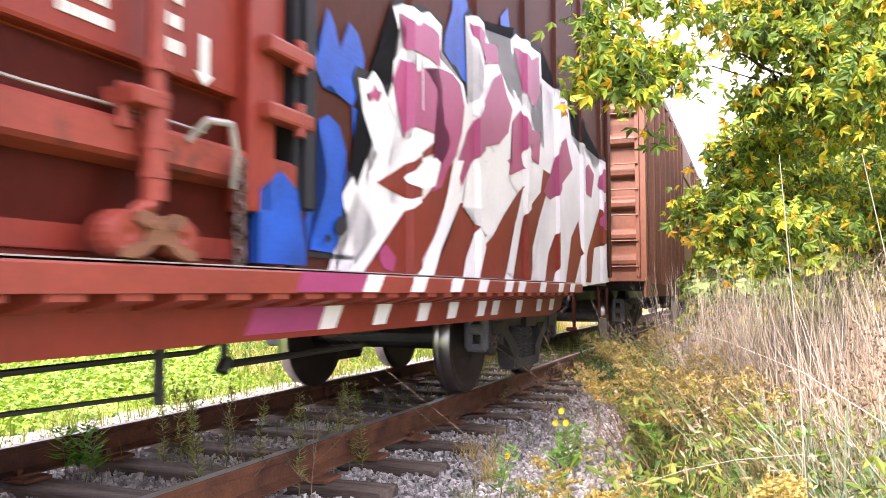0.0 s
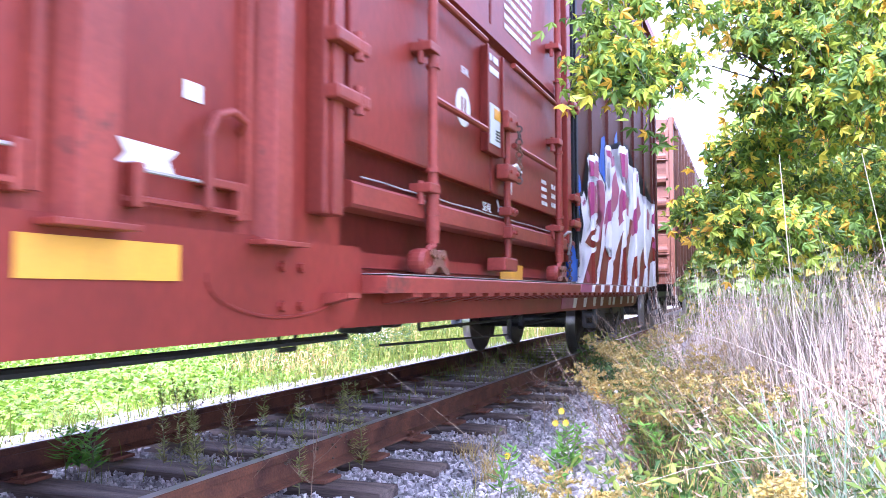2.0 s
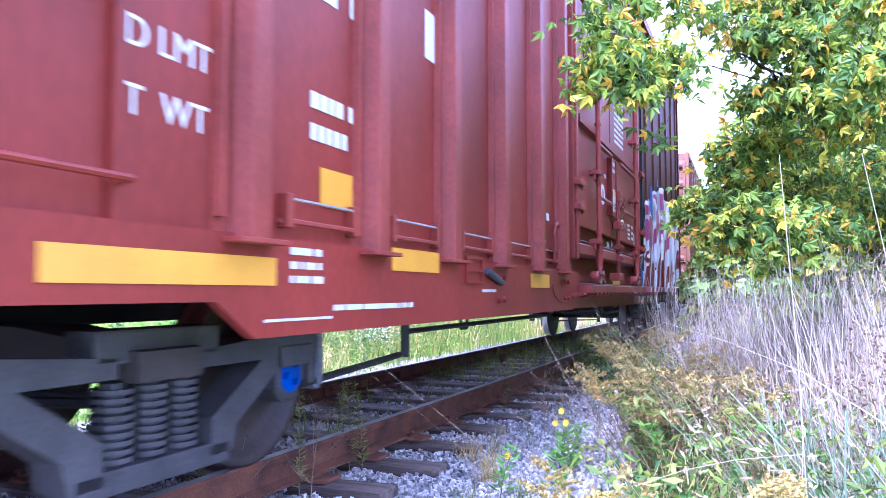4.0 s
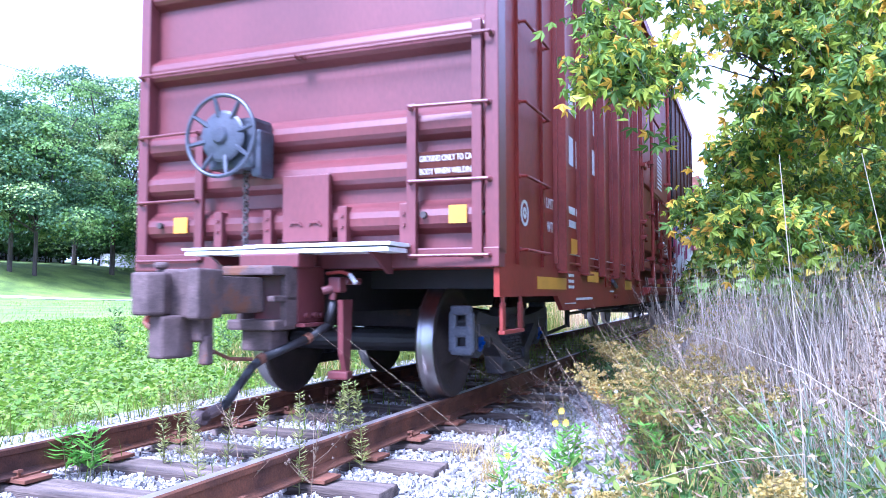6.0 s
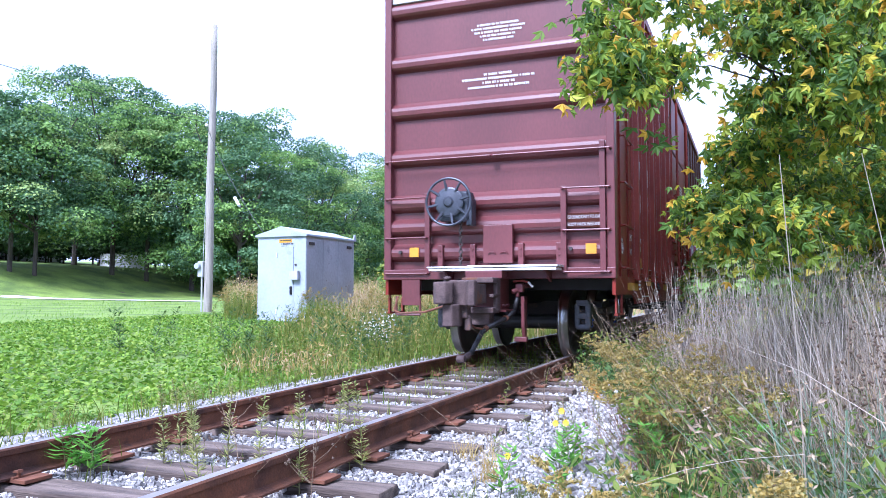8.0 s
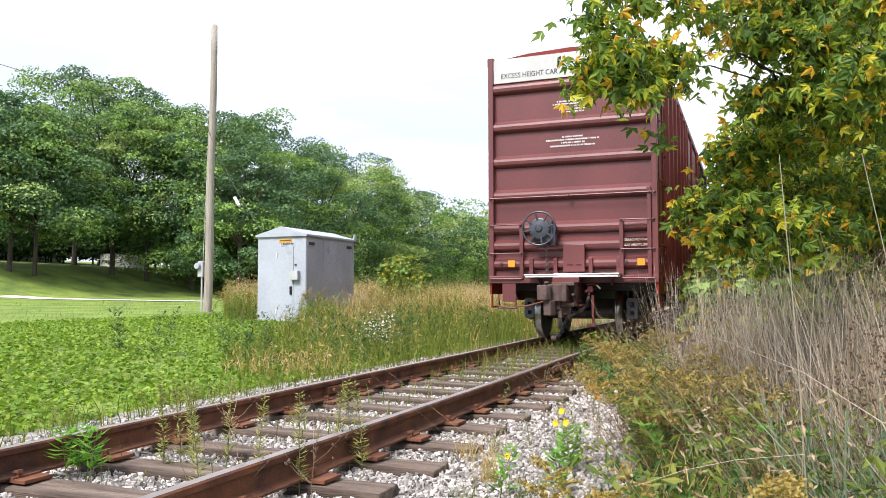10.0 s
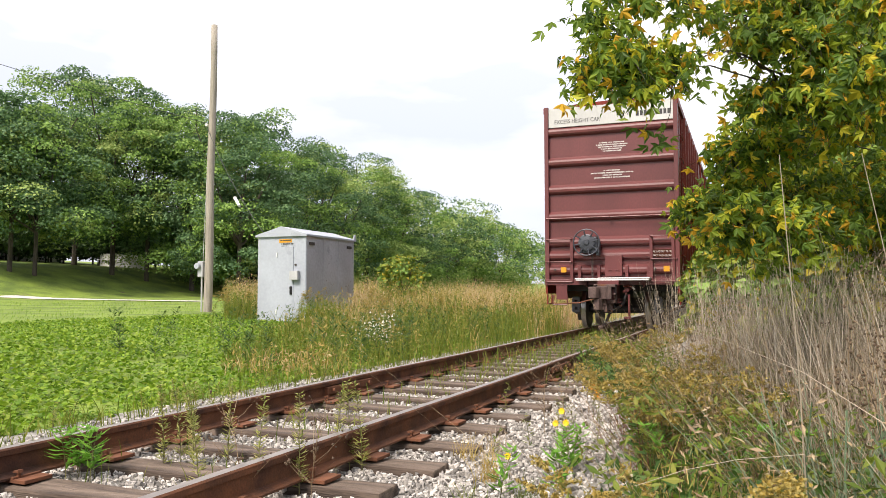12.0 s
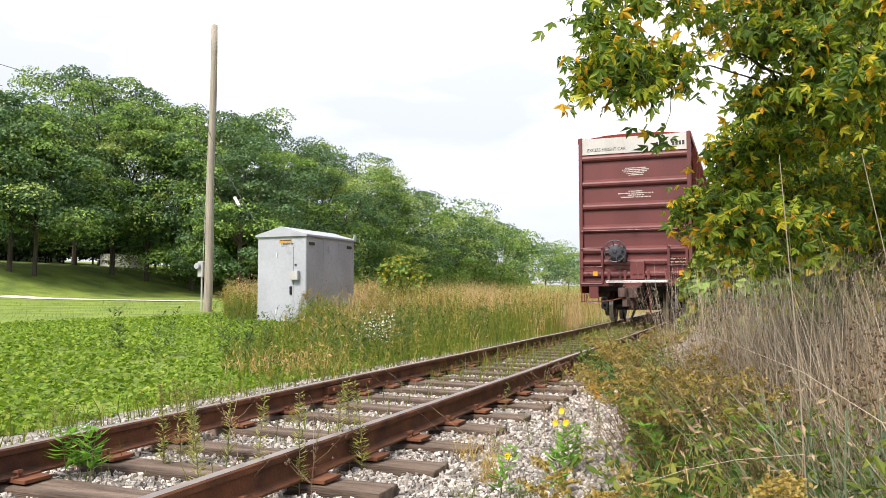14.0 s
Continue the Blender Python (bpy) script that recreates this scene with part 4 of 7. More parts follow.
def build_door(car, rng):
    """The sliding plug door with its rails, lock rods, roller hangers and placards."""
    bm = B()
    box(bm, 1.44, 1.476, 6.42, 10.56, 0.93, TOP - 0.15)
    part("door_recess", bm, M["oxide"], car)
    door = new("plug_door")
    door.parent = car
    tagged(door, "oxide-red plug door with lock rods")
    for y0, y1 in ((6.54, 8.30), (8.33, 10.44)):
        for z0, z1 in ((1.50, 2.50), (2.56, 3.8), (3.86, 5.0)):
            bm = B()
            box(bm, 1.476, 1.550, y0, y1, z0, z1, 0.014)
            part("door_panel", bm, M["oxide"], door)
    bm = B()
    box(bm, 1.476, 1.500, 6.54, 10.44, 0.96, 1.50, 0.006)
    part("door_panel", bm, M["oxide"], door)
    bm = B()
    prism(bm, [(1.50, 1.335), (1.575, 1.325), (1.592, 1.31), (1.592, 1.225), (1.575, 1.212), (1.50, 1.20)], 1, 6.50, 10.46)
    part("bottom_rail", bm, M["oxide_faded"], door)
    bm = B()
    prism(bm, [(1.55, 2.58), (1.60, 2.57), (1.60, 2.50), (1.55, 2.48)], 1, 6.52, 10.46)
    part("middle_rail", bm, M["oxide"], door)
    bm = B()
    pipe(bm, [(1.575, 6.60 + 0.2 * k, 1.350 + 0.003 * math.sin(k * 2.1)) for k in range(18)], 0.0045, 6)
    part("cable", bm, M["wear"], door)
    # door frame posts
    for y in (6.36, 10.52):
        bm = B()
        box(bm, 1.50, 1.59, y - 0.07, y + 0.07, 1.16, TOP - 0.14, 0.012)
        box(bm, 1.59, 1.612, y - 0.035, y + 0.035, 1.16, TOP - 0.14, 0.006)
        part("door_post", bm, M["oxide_faded"] if y < 9 else M["black_spray"], car)
    for z in (1.62, 1.85, 2.7):
        for y, dz in ((6.42, 0.0), (10.36, -0.18)):
            bm = B()
            box(bm, 1.58, 1.65, y - 0.13, y + 0.13, z + dz, z + dz + 0.06, 0.012)
            rod(bm, (1.63, y + 0.06, z + dz - 0.03), (1.63, y + 0.06, z + dz + 0.09), 0.022, None, 8)
            part("door_stop", bm, M["oxide_faded"], car)
    # hinge post beside the far edge
    bm = B()
    box(bm, 1.50, 1.60, 10.18, 10.32, 1.12, TOP - 0.16, 0.012)
    part("hinge_post", bm, M["oxide"], door)
    for y in (7.226, 9.745):
        bm = B()
        rod(bm, (1.630, y, 1.12), (1.630, y, 4.9), 0.026, None, 14)
        rod(bm, (1.630, y, 1.10), (1.630, y, 1.36), 0.034, None, 14)
        for z in (1.16, 1.24, 1.38, 1.46, 2.0, 2.6, 3.4):
            rod(bm, (1.630, y, z), (1.630, y, z + 0.022), 0.038, None, 14)
        part("lock_rod", bm, M["oxide_faded"], door)
        for z in (1.38, 2.1, 2.9):
            bm = B()
            box(bm, 1.54, 1.665, y - 0.10, y + 0.02, z - 0.03, z + 0.018, 0.006)
            rod(bm, (1.60, y - 0.08, z - 0.09), (1.60, y - 0.08, z + 0.03), 0.018, None, 8)
            part("rod_bracket", bm, M["oxide_faded"], door)
        # roller hanger on the track: two rollers behind a pressed yoke
        for s in (-1, 1):
            bm = B()
            lathe(bm, [(1.560, 0.001), (1.560, 0.058), (1.585, 0.066), (1.625, 0.066), (1.650, 0.055), (1.650, 0.02), (1.640, 0.001)], (0, y + s * 0.095, 1.004), "X", 20)
            part("roller", bm, M["oxide_faded"], door)
        bm = B()
        for s in (-1, 1):
            prism(bm, [(y + s * 0.012, 1.055), (y + s * 0.050, 1.068), (y + s * 0.085, 1.062), (y + s * 0.088, 1.038), (y + s * 0.048, 1.018), (y + s * 0.062, 0.985), (y + s * 0.128, 0.965), (y + s * 0.132, 0.942), (y + s * 0.090, 0.938), (y + s * 0.050, 0.955), (y + s * 0.028, 0.975), (y, 0.982), (y, 1.045)][::s], 0, 1.652, 1.668)
        rod(bm, (1.64, y + 0.035, 1.03), (1.68, y + 0.035, 1.03), 0.012, None, 8)
        rod(bm, (1.64, y - 0.035, 1.03), (1.68, y - 0.035, 1.03), 0.012, None, 8)
        part("hanger_yoke", bm, M["rust_plate"], door)
        bm = B()
        pipe(bm, [(1.63, y, 1.12), (1.64, y - 0.02, 1.085), (1.64, y - 0.06, 1.075), (1.64, y - 0.08, 1.05)], 0.020, 8)
        part("hanger_link", bm, M["oxide_faded"], door)
    for z in (1.86, 2.42):
        for y0, y1 in ((7.28, 8.05), (8.60, 9.69)):
            bm = B()
            pipe(bm, [(1.615, y0, z), (1.615, y1, z)], 0.020, 8)
            part("operating_bar", bm, M["oxide_faded"], door)
    # placard board, gear, chain and hand lever in the middle
    bm = B()
    box(bm, 1.55, 1.595, 8.12, 8.40, 1.74, 2.42, 0.008)
    box(bm, 1.595, 1.612, 8.10, 8.13, 1.74, 2.42, 0.004)
    box(bm, 1.595, 1.612, 8.39, 8.42, 1.74, 2.42, 0.004)
    part("placard_board", bm, M["oxide"], door)
    bm = B()
    box(bm, 1.596, 1.600, 8.17, 8.36, 1.80, 2.06)
    part("placard", bm, M["panel_white"], door, "white paper placard")
    bm = B()
    box(bm, 1.601, 1.603, 8.24, 8.36, 1.97, 2.04)
    part("placard", bm, M["yellow"], door, "orange paper label")
    bm = B()
    for k in range(4):
        box(bm, 1.601, 1.603, 8.27, 8.35, 1.83 + k * 0.02, 1.84 + k * 0.02)
    part("barcode", bm, M["ink"], door)
    bm = B()
    rod(bm, (1.60, 8.50, 1.96), (1.60, 8.50, 1.05), 0.024, None, 10)
    part("lock_shaft", bm, M["oxide_faded"], door)
    for z, w, h in ((1.94, 0.11, 0.12), (1.60, 0.12, 0.10), (1.36, 0.07, 0.06), (1.21, 0.05, 0.08)):
        bm = B()
        box(bm, 1.56, 1.65, 8.50 - w, 8.50 + w * 0.7, z, z + h, 0.012)
        for s in (-0.6, 0.5):
            rod(bm, (1.64, 8.50 + s * w, z + h * 0.5), (1.665, 8.50 + s * w, z + h * 0.5), 0.014, None, 8)
        part("lock_bracket", bm, M["oxide_faded"], door)
    bm = B()
    box(bm, 1.53, 1.66, 8.28, 8.54, 0.99, 1.075, 0.012)
    part("shaft_foot", bm, M["oxide_faded"], door)
    bm = B()
    for k in range(9):
        lathe(bm, [(-0.006, 0.016), (-0.006, 0.028), (0.006, 0.028), (0.006, 0.016), (-0.006, 0.016)], (1.64, 8.64 + 0.01 * (k % 2), 1.98 - k * 0.045), "X" if k % 2 else "Y", 10)
    part("chain", bm, M["rust_steel"], door)
    bm = B()
    pipe(bm, [(1.62, 8.42, 1.66), (1.64, 8.58, 1.72), (1.64, 8.68, 1.68)], 0.010, 8)
    part("hand_lever", bm, M["galv"], door)
    bm = B()
    pipe(bm, [(1.60, 9.90, 1.30), (1.66, 9.92, 1.36), (1.66, 10.02, 1.37), (1.65, 10.06, 1.28), (1.62, 10.08, 1.18)], 0.011, 8)
    part("hand_lever", bm, M["wear"], door, "pale bent hand lever")
    bm = B()
    for k in range(10):
        lathe(bm, [(-0.006, 0.014), (-0.006, 0.024), (0.006, 0.024), (0.006, 0.014), (-0.006, 0.014)], (1.63, 10.10, 1.26 - k * 0.036), "X" if k % 2 else "Y", 8)
    part("chain", bm, M["rust_steel"], door)
    # stencils on the door
    bm = B()
    lathe(bm, [(0.0, 0.001), (0.0, 0.115), (0.003, 0.115), (0.003, 0.001)], (1.551, 7.83, 1.95), "X", 28)
    part("round_mark", bm, M["white"], door, "white round mark")
    for u in (7.795, 7.845):
        bm = B()
        box(bm, 1.5545, 1.556, u, u + 0.022, 1.89, 2.01)
        part("round_mark_bar", bm, M["oxide"], door)
    words("SEAL", 0.085, Matrix.Translation((1.502, 8.78, 1.385)) @ SIDE, M["white"], door)
    words("SEAL", 0.060, Matrix.Translation((1.597, 8.15, 2.12)) @ SIDE, M["white"], door)
    bm = B()
    box(bm, 1.551, 1.554, 8.66, 8.74, 1.54, 1.70)
    part("marker_tag", bm, M["white"], door, "white metal tag")
    bm = B()
    prism(bm, [(8.58, 1.40), (8.67, 1.435), (8.66, 1.45), (8.62, 1.44), (8.585, 1.49), (8.565, 1.48), (8.59, 1.43)], 0, 1.501, 1.504)
    part("painted_arrow", bm, M["white"], door, "white painted arrow")
    bm = B()
    prism(bm, [(10.00, 1.66), (10.04, 1.66), (10.04, 1.54), (10.06, 1.54), (10.02, 1.50), (9.98, 1.54), (10.00, 1.54)], 0, 1.551, 1.554)
    part("painted_arrow", bm, M["white"], door, "white painted arrow")
    bm = B()
    bars(bm, 9.50, 9.66, 1.53, 1.76, 1.551, 4, rng)
    bars(bm, 9.80, 9.94, 1.53, 1.76, 1.551, 3, rng)
    bars(bm, 8.60, 9.25, 2.66, 3.3, 1.551, 9, rng)
    bars(bm, 8.17, 8.36, 2.22, 2.38, 1.596, 2, rng)
    tagged(part("stencil", bm, M["white"], door, "small white stencilled lines"), kind="stuff")


def build_rear_end(car, rng):
    """Hand brake, ladders, grab irons, platform and lettering on the rear end."""
    brake = new("hand_brake")
    brake.parent = car
    tagged(brake, "blue-grey hand brake wheel on its gear housing")
    bm = B()
    lathe(bm, [(-0.30 + 0.016 * math.cos(a), 0.30 + 0.016 * math.sin(a)) for a in np.linspace(0, 2 * math.pi, 9)], (-0.5, 0, 2.0), "Y", 36)
    for k in range(8):
        a = k * math.pi / 4 + 0.2
        c, s = math.cos(a), math.sin(a)
        rod(bm, (-0.5 + 0.15 * c, -0.275, 2.0 + 0.15 * s), (-0.5 + 0.295 * c, -0.30, 2.0 + 0.295 * s), 0.022, 0.014, 6)
    part("wheel_rim", bm, M["grey_steel"], brake)
    bm = B()
    lathe(bm, [(-0.245, 0.001), (-0.245, 0.13), (-0.255, 0.185), (-0.275, 0.192), (-0.285, 0.17), (-0.30, 0.07), (-0.325, 0.05), (-0.328, 0.001)], (-0.5, 0, 2.0), "Y", 32)
    part("wheel_disc", bm, M["grey_steel"], brake)
    bm = B()
    box(bm, -0.66, -0.26, -0.23, 0.02, 1.76, 2.14, 0.03)
    box(bm, -0.30, -0.22, -0.20, -0.02, 1.70, 2.05, 0.02)
    part("gear_housing", bm, M["grey_steel"], brake)
    bm = B()
    for k in range(13):
        z = 1.74 - k * 0.046
        lathe(bm, [(-0.007, 0.014), (-0.007, 0.028), (0.007, 0.028), (0.007, 0.014), (-0.007, 0.014)], (-0.40, -0.12, z), "X" if k % 2 else "Y", 10)
    part("chain", bm, M["steel_dark"], brake)
    # ladders: stiles and rungs
    for x, z0, z1 in ((-0.90, 1.10, 2.16), (0.92, 1.08, 2.16), (1.40, 1.08, 2.70)):
        bm = B()
        box(bm, x - 0.035, x + 0.035, -0.05, 0.0, z0, z1, 0.006)
        part("ladder_stile", bm, M["oxide_end"], car)
    rungs = [((-1.50, 0.0, z), (-0.90, -0.04, z), (0, -0.05, 0)) for z in (2.10, 1.57)] + [((0.92, -0.04, z), (1.48, 0.0, z), (0, -0.05, 0)) for z in (2.13, 1.61, 1.10)] + [((-1.50, 0, 2.60), (-0.02, 0, 2.60), (0, -0.07, 0)), ((0.02, 0, 2.60), (1.50, 0, 2.60), (0, -0.07, 0)), ((-1.50, 0, 1.10), (-0.90, 0, 1.10), (0, -0.05, 0))]
    ladder(car, rungs, M["oxide_end"])
    # crossover platform
    bm = B()
    box(bm, -0.76, -0.14, -0.38, -0.06, 1.155, 1.175, 0.003)
    box(bm, -0.22, 0.92, -0.38, -0.06, 1.160, 1.185, 0.003)
    box(bm, -0.74, 0.90, -0.37, -0.07, 1.120, 1.150, 0.003)
    part("crossover_platform", bm, M["galv"], car, "pale galvanised grating platform")
    for x in (-0.55, 0.15, 0.75):
        bm = B()
        prism(bm, [(-0.36, 1.13), (0.0, 1.13), (0.0, 0.98), (-0.06, 0.98)], 0, x - 0.012, x + 0.012)
        part("platform_bracket", bm, M["oxide_end"], car)
    # plate and brackets over the lower rib
    bm = B()
    box(bm, -0.12, 0.27, -0.055, -0.002, 1.22, 1.71, 0.008)
    part("jacking_plate", bm, M["oxide_end"], car)
    for x in (0.0, 0.16):
        bm = B()
        pipe(bm, [(x - 0.05, -0.06, 1.335), (x - 0.03, -0.068, 1.36), (x + 0.03, -0.068, 1.36), (x + 0.05, -0.06, 1.335)], 0.010, 6)
        part("plate_lug", bm, M["oxide_end"], car)
    for x in (-0.72, -0.27, 0.37, 0.86):
        bm = B()
        box(bm, x - 0.035, x + 0.035, -0.035, 0.05, 1.16, 1.47, 0.006)
        for z in (1.40, 1.32):
            rod(bm, (x, -0.05, z), (x, -0.03, z), 0.014, None, 6)
        part("angle_bracket", bm, M["oxide_end"], car)
    for x in (-1.30, 1.0, 1.42):
        bm = B()
        rod(bm, (x, -0.03, 1.385), (x, 0.02, 1.385), 0.024, None, 8)
        part("bolt", bm, M["steel_dark"], car)
    for x in (-1.10, 1.25):
        bm = B()
        box(bm, x - 0.065, x + 0.065, -0.012, -0.006, 1.32, 1.445)
        part("reflector", bm, M["yellow"], car, "yellow reflective square")
    # lower left bracket and right stirrup plates
    bm = B()
    box(bm, -1.28, -1.02, -0.01, 0.05, 0.68, 1.04, 0.008)
    pipe(bm, [(-1.36, 0.0, 0.80), (-1.36, 0.0, 0.56), (-1.02, 0.0, 0.56), (-1.02, 0.0, 0.80)], 0.016, 8)
    part("end_stirrup", bm, M["oxide_end"], car)
    # angle cock of the air line
    bm = B()
    pipe(bm, [(0.44, 0.10, 0.93), (0.42, -0.06, 0.93), (0.37, -0.12, 0.90), (0.35, -0.13, 0.80)], 0.026, 10)
    box(bm, 0.33, 0.43, -0.16, -0.06, 0.85, 0.96, 0.02)
    rod(bm, (0.36, -0.14, 0.88), (0.30, -0.18, 0.86), 0.03, None, 10)
    part("angle_cock", bm, M["oxide_end"], car)
    bm = B()
    pipe(bm, [(0.30, -0.12, 0.985), (0.42, -0.13, 0.995), (0.50, -0.15, 0.975)], 0.014, 8)
    part("cock_handle", bm, M["oxide_faded"], car)
    bm = B()
    pipe(bm, [(0.50, -0.15, 0.975), (0.56, -0.17, 0.915)], 0.016, 8)
    part("handle_grip", bm, M["white"], car, "pale worn handle grip")
    # lettering
    bm = B()
    box(bm, 0.955, 1.365, -0.004, 0.09, 1.645, 1.825, 0.003)
    part("notice_plate", bm, M["brown"], car, "dark welding notice")
    words("GROUND ONLY TO CAR", 0.060, Matrix.Translation((0.965, -0.0065, 1.755)) @ END @ Matrix.Diagonal((0.60, 1, 1, 1)), M["white"], car)
    words("BODY WHEN WELDING", 0.060, Matrix.Translation((0.965, -0.0065, 1.665)) @ END @ Matrix.Diagonal((0.63, 1, 1, 1)), M["white"], car)
    words("EXCESS HEIGHT CAR", 0.135, Matrix.Translation((-1.30, 0.026, 4.885)) @ END @ Matrix.Diagonal((0.86, 1, 1, 1)), M["ink"], car)
    bm = B()
    for k in range(9):
        if k != 4:
            box(bm, 0.62 + k * 0.088, 0.685 + k * 0.088, 0.026, 0.030, 4.93, 5.05)
    part("car_number", bm, M["ink"], car, "black number bars")
    bm = B()
    bars(bm, -0.34, 0.44, 4.13, 4.38, 0.098, 5, rng, "y", [0.10, 0.02, 0.06, 0.14, 0.18])
    bars(bm, -0.45, 0.55, 3.50, 3.72, 0.098, 4, rng, "y", [0.30, 0.0, 0.28, 0.08])
    tagged(part("stencil", bm, M["white"], car, "small white stencilled lines"), kind="stuff")


# ---------- graffiti: flat colour shapes that follow wall and posts ----------


def sprayed(name, pts, lift, material, parent, label=""):
    """A painted shape (y, z) laid on the wall, stepping over each post."""
    knots = [(11.16, 0.008)]
    for p in POSTS_G:
        knots += [(p - 0.085, 0.008), (p - 0.052, 0.038), (p + 0.052, 0.038), (p + 0.085, 0.008)]
    knots.append((LEN - 0.02, 0.008))
    cuts = [(k0[0], k1[0], k0[1], k1[1]) for k0, k1 in zip(knots, knots[1:])]
    out = B()
    for y0, y1, d0, d1 in cuts:
        if material is M["black_spray"] and d0 != d1:
            continue
        bm = B()
        bm.faces.new([bm.verts.new((0, u, v)) for u, v in pts])
        bmesh.ops.triangulate(bm, faces=bm.faces[:])
        for co, no in (((0, y0, 0), (0, -1, 0)), ((0, y1, 0), (0, 1, 0))):
            bmesh.ops.bisect_plane(bm, geom=bm.verts[:] + bm.edges[:] + bm.faces[:], plane_co=co, plane_no=no, clear_outer=True)
        if bm.faces:
            m = {v: out.verts.new((WALL_X + d0 + (d1 - d0) * (v.co.y - y0) / (y1 - y0) + lift * 2 + 0.002, v.co.y, v.co.z)) for v in bm.verts}
            for f in bm.faces:
                try:
                    out.faces.new([m[v] for v in f.verts])
                except ValueError:
                    pass
        bm.free()
    if out.faces:
        bmesh.ops.remove_doubles(out, verts=out.verts[:], dist=0.0004)
        return part(name, out, material, parent, label)
    out.free()
    return None


def build_graffiti(car):
    sprayed("graffiti_shape", [(11.17, 1.94), (11.22, 1.94), (11.31, 1.83), (11.37, 1.83), (11.4, 1.97), (11.43, 2.04), (11.48, 1.99), (11.53, 1.89), (11.61, 2.04), (11.69, 2.01), (11.75, 1.92), (11.73, 1.79), (11.64, 1.67), (11.53, 1.69), (11.45, 1.72), (11.4, 1.69), (11.3, 1.81), (11.21, 1.86)], 0.0015, M["blue_spray"], car, "bright blue spray paint")
    sprayed("graffiti_shape", [(11.36, 1.55), (11.44, 1.59), (11.53, 1.56), (11.59, 1.46), (11.57, 1.31), (11.59, 1.19), (11.69, 1.15), (11.64, 1.01), (11.3, 1.02), (11.27, 1.13), (11.3, 1.2), (11.41, 1.23), (11.44, 1.34), (11.36, 1.44)], 0.0015, M["blue_spray"], car, "bright blue spray paint")
    sprayed("graffiti_shape", [(11.64, 1.67), (11.73, 1.66), (11.79, 1.52), (11.89, 1.43), (11.82, 1.36), (11.89, 1.24), (12.02, 1.25), (11.84, 1.16), (11.76, 1.25), (11.66, 1.37), (11.65, 1.49)], 0.0015, M["blue_spray"], car, "bright blue spray paint")
    sprayed("graffiti_shape", [(12.72, 2.33), (12.83, 2.51), (12.83, 2.61), (13.04, 2.68), (13.17, 2.55), (13.04, 2.44), (13.18, 2.26), (13.12, 2.12), (12.94, 2.15), (12.79, 2.19), (12.7, 2.23)], 0.0015, M["blue_spray"], car, "bright blue spray paint")
    sprayed("graffiti_shape", [(13.74, 2.78), (13.91, 2.9), (13.96, 2.73), (13.89, 2.5), (13.77, 2.38), (13.73, 2.65)], 0.0015, M["blue_spray"], car, "bright blue spray paint")
    sprayed("graffiti_shape", [(14.93, 2.6), (15.05, 2.78), (15.14, 2.7), (15.07, 2.39), (14.88, 2.2), (14.82, 2.38)], 0.0015, M["blue_spray"], car, "bright blue spray paint")
    sprayed("graffiti_shape", [(16.45, 2.25), (16.59, 2.45), (16.85, 2.47), (16.9, 2.32), (16.64, 2.22)], 0.0015, M["blue_spray"], car, "bright blue spray paint")
    sprayed("graffiti_shape", [(11.67, 1.86), (11.77, 1.86), (11.88, 1.91), (12.01, 1.86), (12.07, 2.02), (12.15, 2.12), (12.01, 2.25), (12.07, 2.32), (12.22, 2.33), (12.43, 2.39), (12.67, 2.39), (12.71, 2.17), (12.88, 2.19), (13.07, 2.09), (13.17, 2.06), (13.28, 2.25), (13.02, 2.55), (13.14, 2.63), (13.32, 2.61), (13.67, 2.67), (13.79, 2.47), (13.98, 2.31), (13.9, 2.69), (14.04, 2.79), (14.36, 2.81), (14.79, 2.87), (14.88, 2.2), (15.07, 2.56), (15.33, 2.67), (15.74, 2.69), (15.92, 2.4), (16.36, 2.23), (16.92, 2.23), (17.24, 2.38), (18.09, 2.45), (18.2, 1.94), (17.84, 1.1), (15.58, 0.94), (12.82, 0.91), (11.54, 0.92), (11.56, 1.3), (11.61, 1.38), (11.73, 1.33), (11.87, 1.23), (11.99, 1.23), (11.73, 1.4), (11.84, 1.46), (11.93, 1.46), (11.78, 1.59), (11.69, 1.7), (11.63, 1.79)], 0.003, M["black_spray"], car, "black spray outline")
    sprayed("graffiti_shape", [(12.03, 2.25), (12.15, 2.31), (12.31, 2.31), (12.48, 2.38), (12.65, 2.36), (12.64, 2.16), (12.82, 2.15), (12.99, 2.11), (13.07, 1.98), (13.29, 2.13), (13.32, 2.26), (13.03, 2.54), (13.16, 2.59), (13.37, 2.57), (13.67, 2.59), (13.69, 2.41), (13.89, 2.29), (14.02, 2.26), (13.95, 2.68), (14.09, 2.76), (14.44, 2.78), (14.77, 2.81), (14.87, 2.03), (15.11, 2.2), (15.15, 2.55), (15.39, 2.63), (15.69, 2.64), (15.86, 2.34), (16.3, 2.19), (16.97, 2.18), (17.29, 2.32), (18.0, 2.4), (17.92, 1.37), (17.75, 0.97), (15.79, 0.89), (11.36, 0.83), (11.44, 0.88), (11.66, 0.97), (11.88, 1.13), (12.11, 1.26), (11.91, 1.3), (11.78, 1.4), (12.01, 1.47), (12.2, 1.63), (12.01, 1.78), (12.04, 1.98), (12.15, 2.08)], 0.0045, M["white_spray"], car, "white jagged graffiti letters")
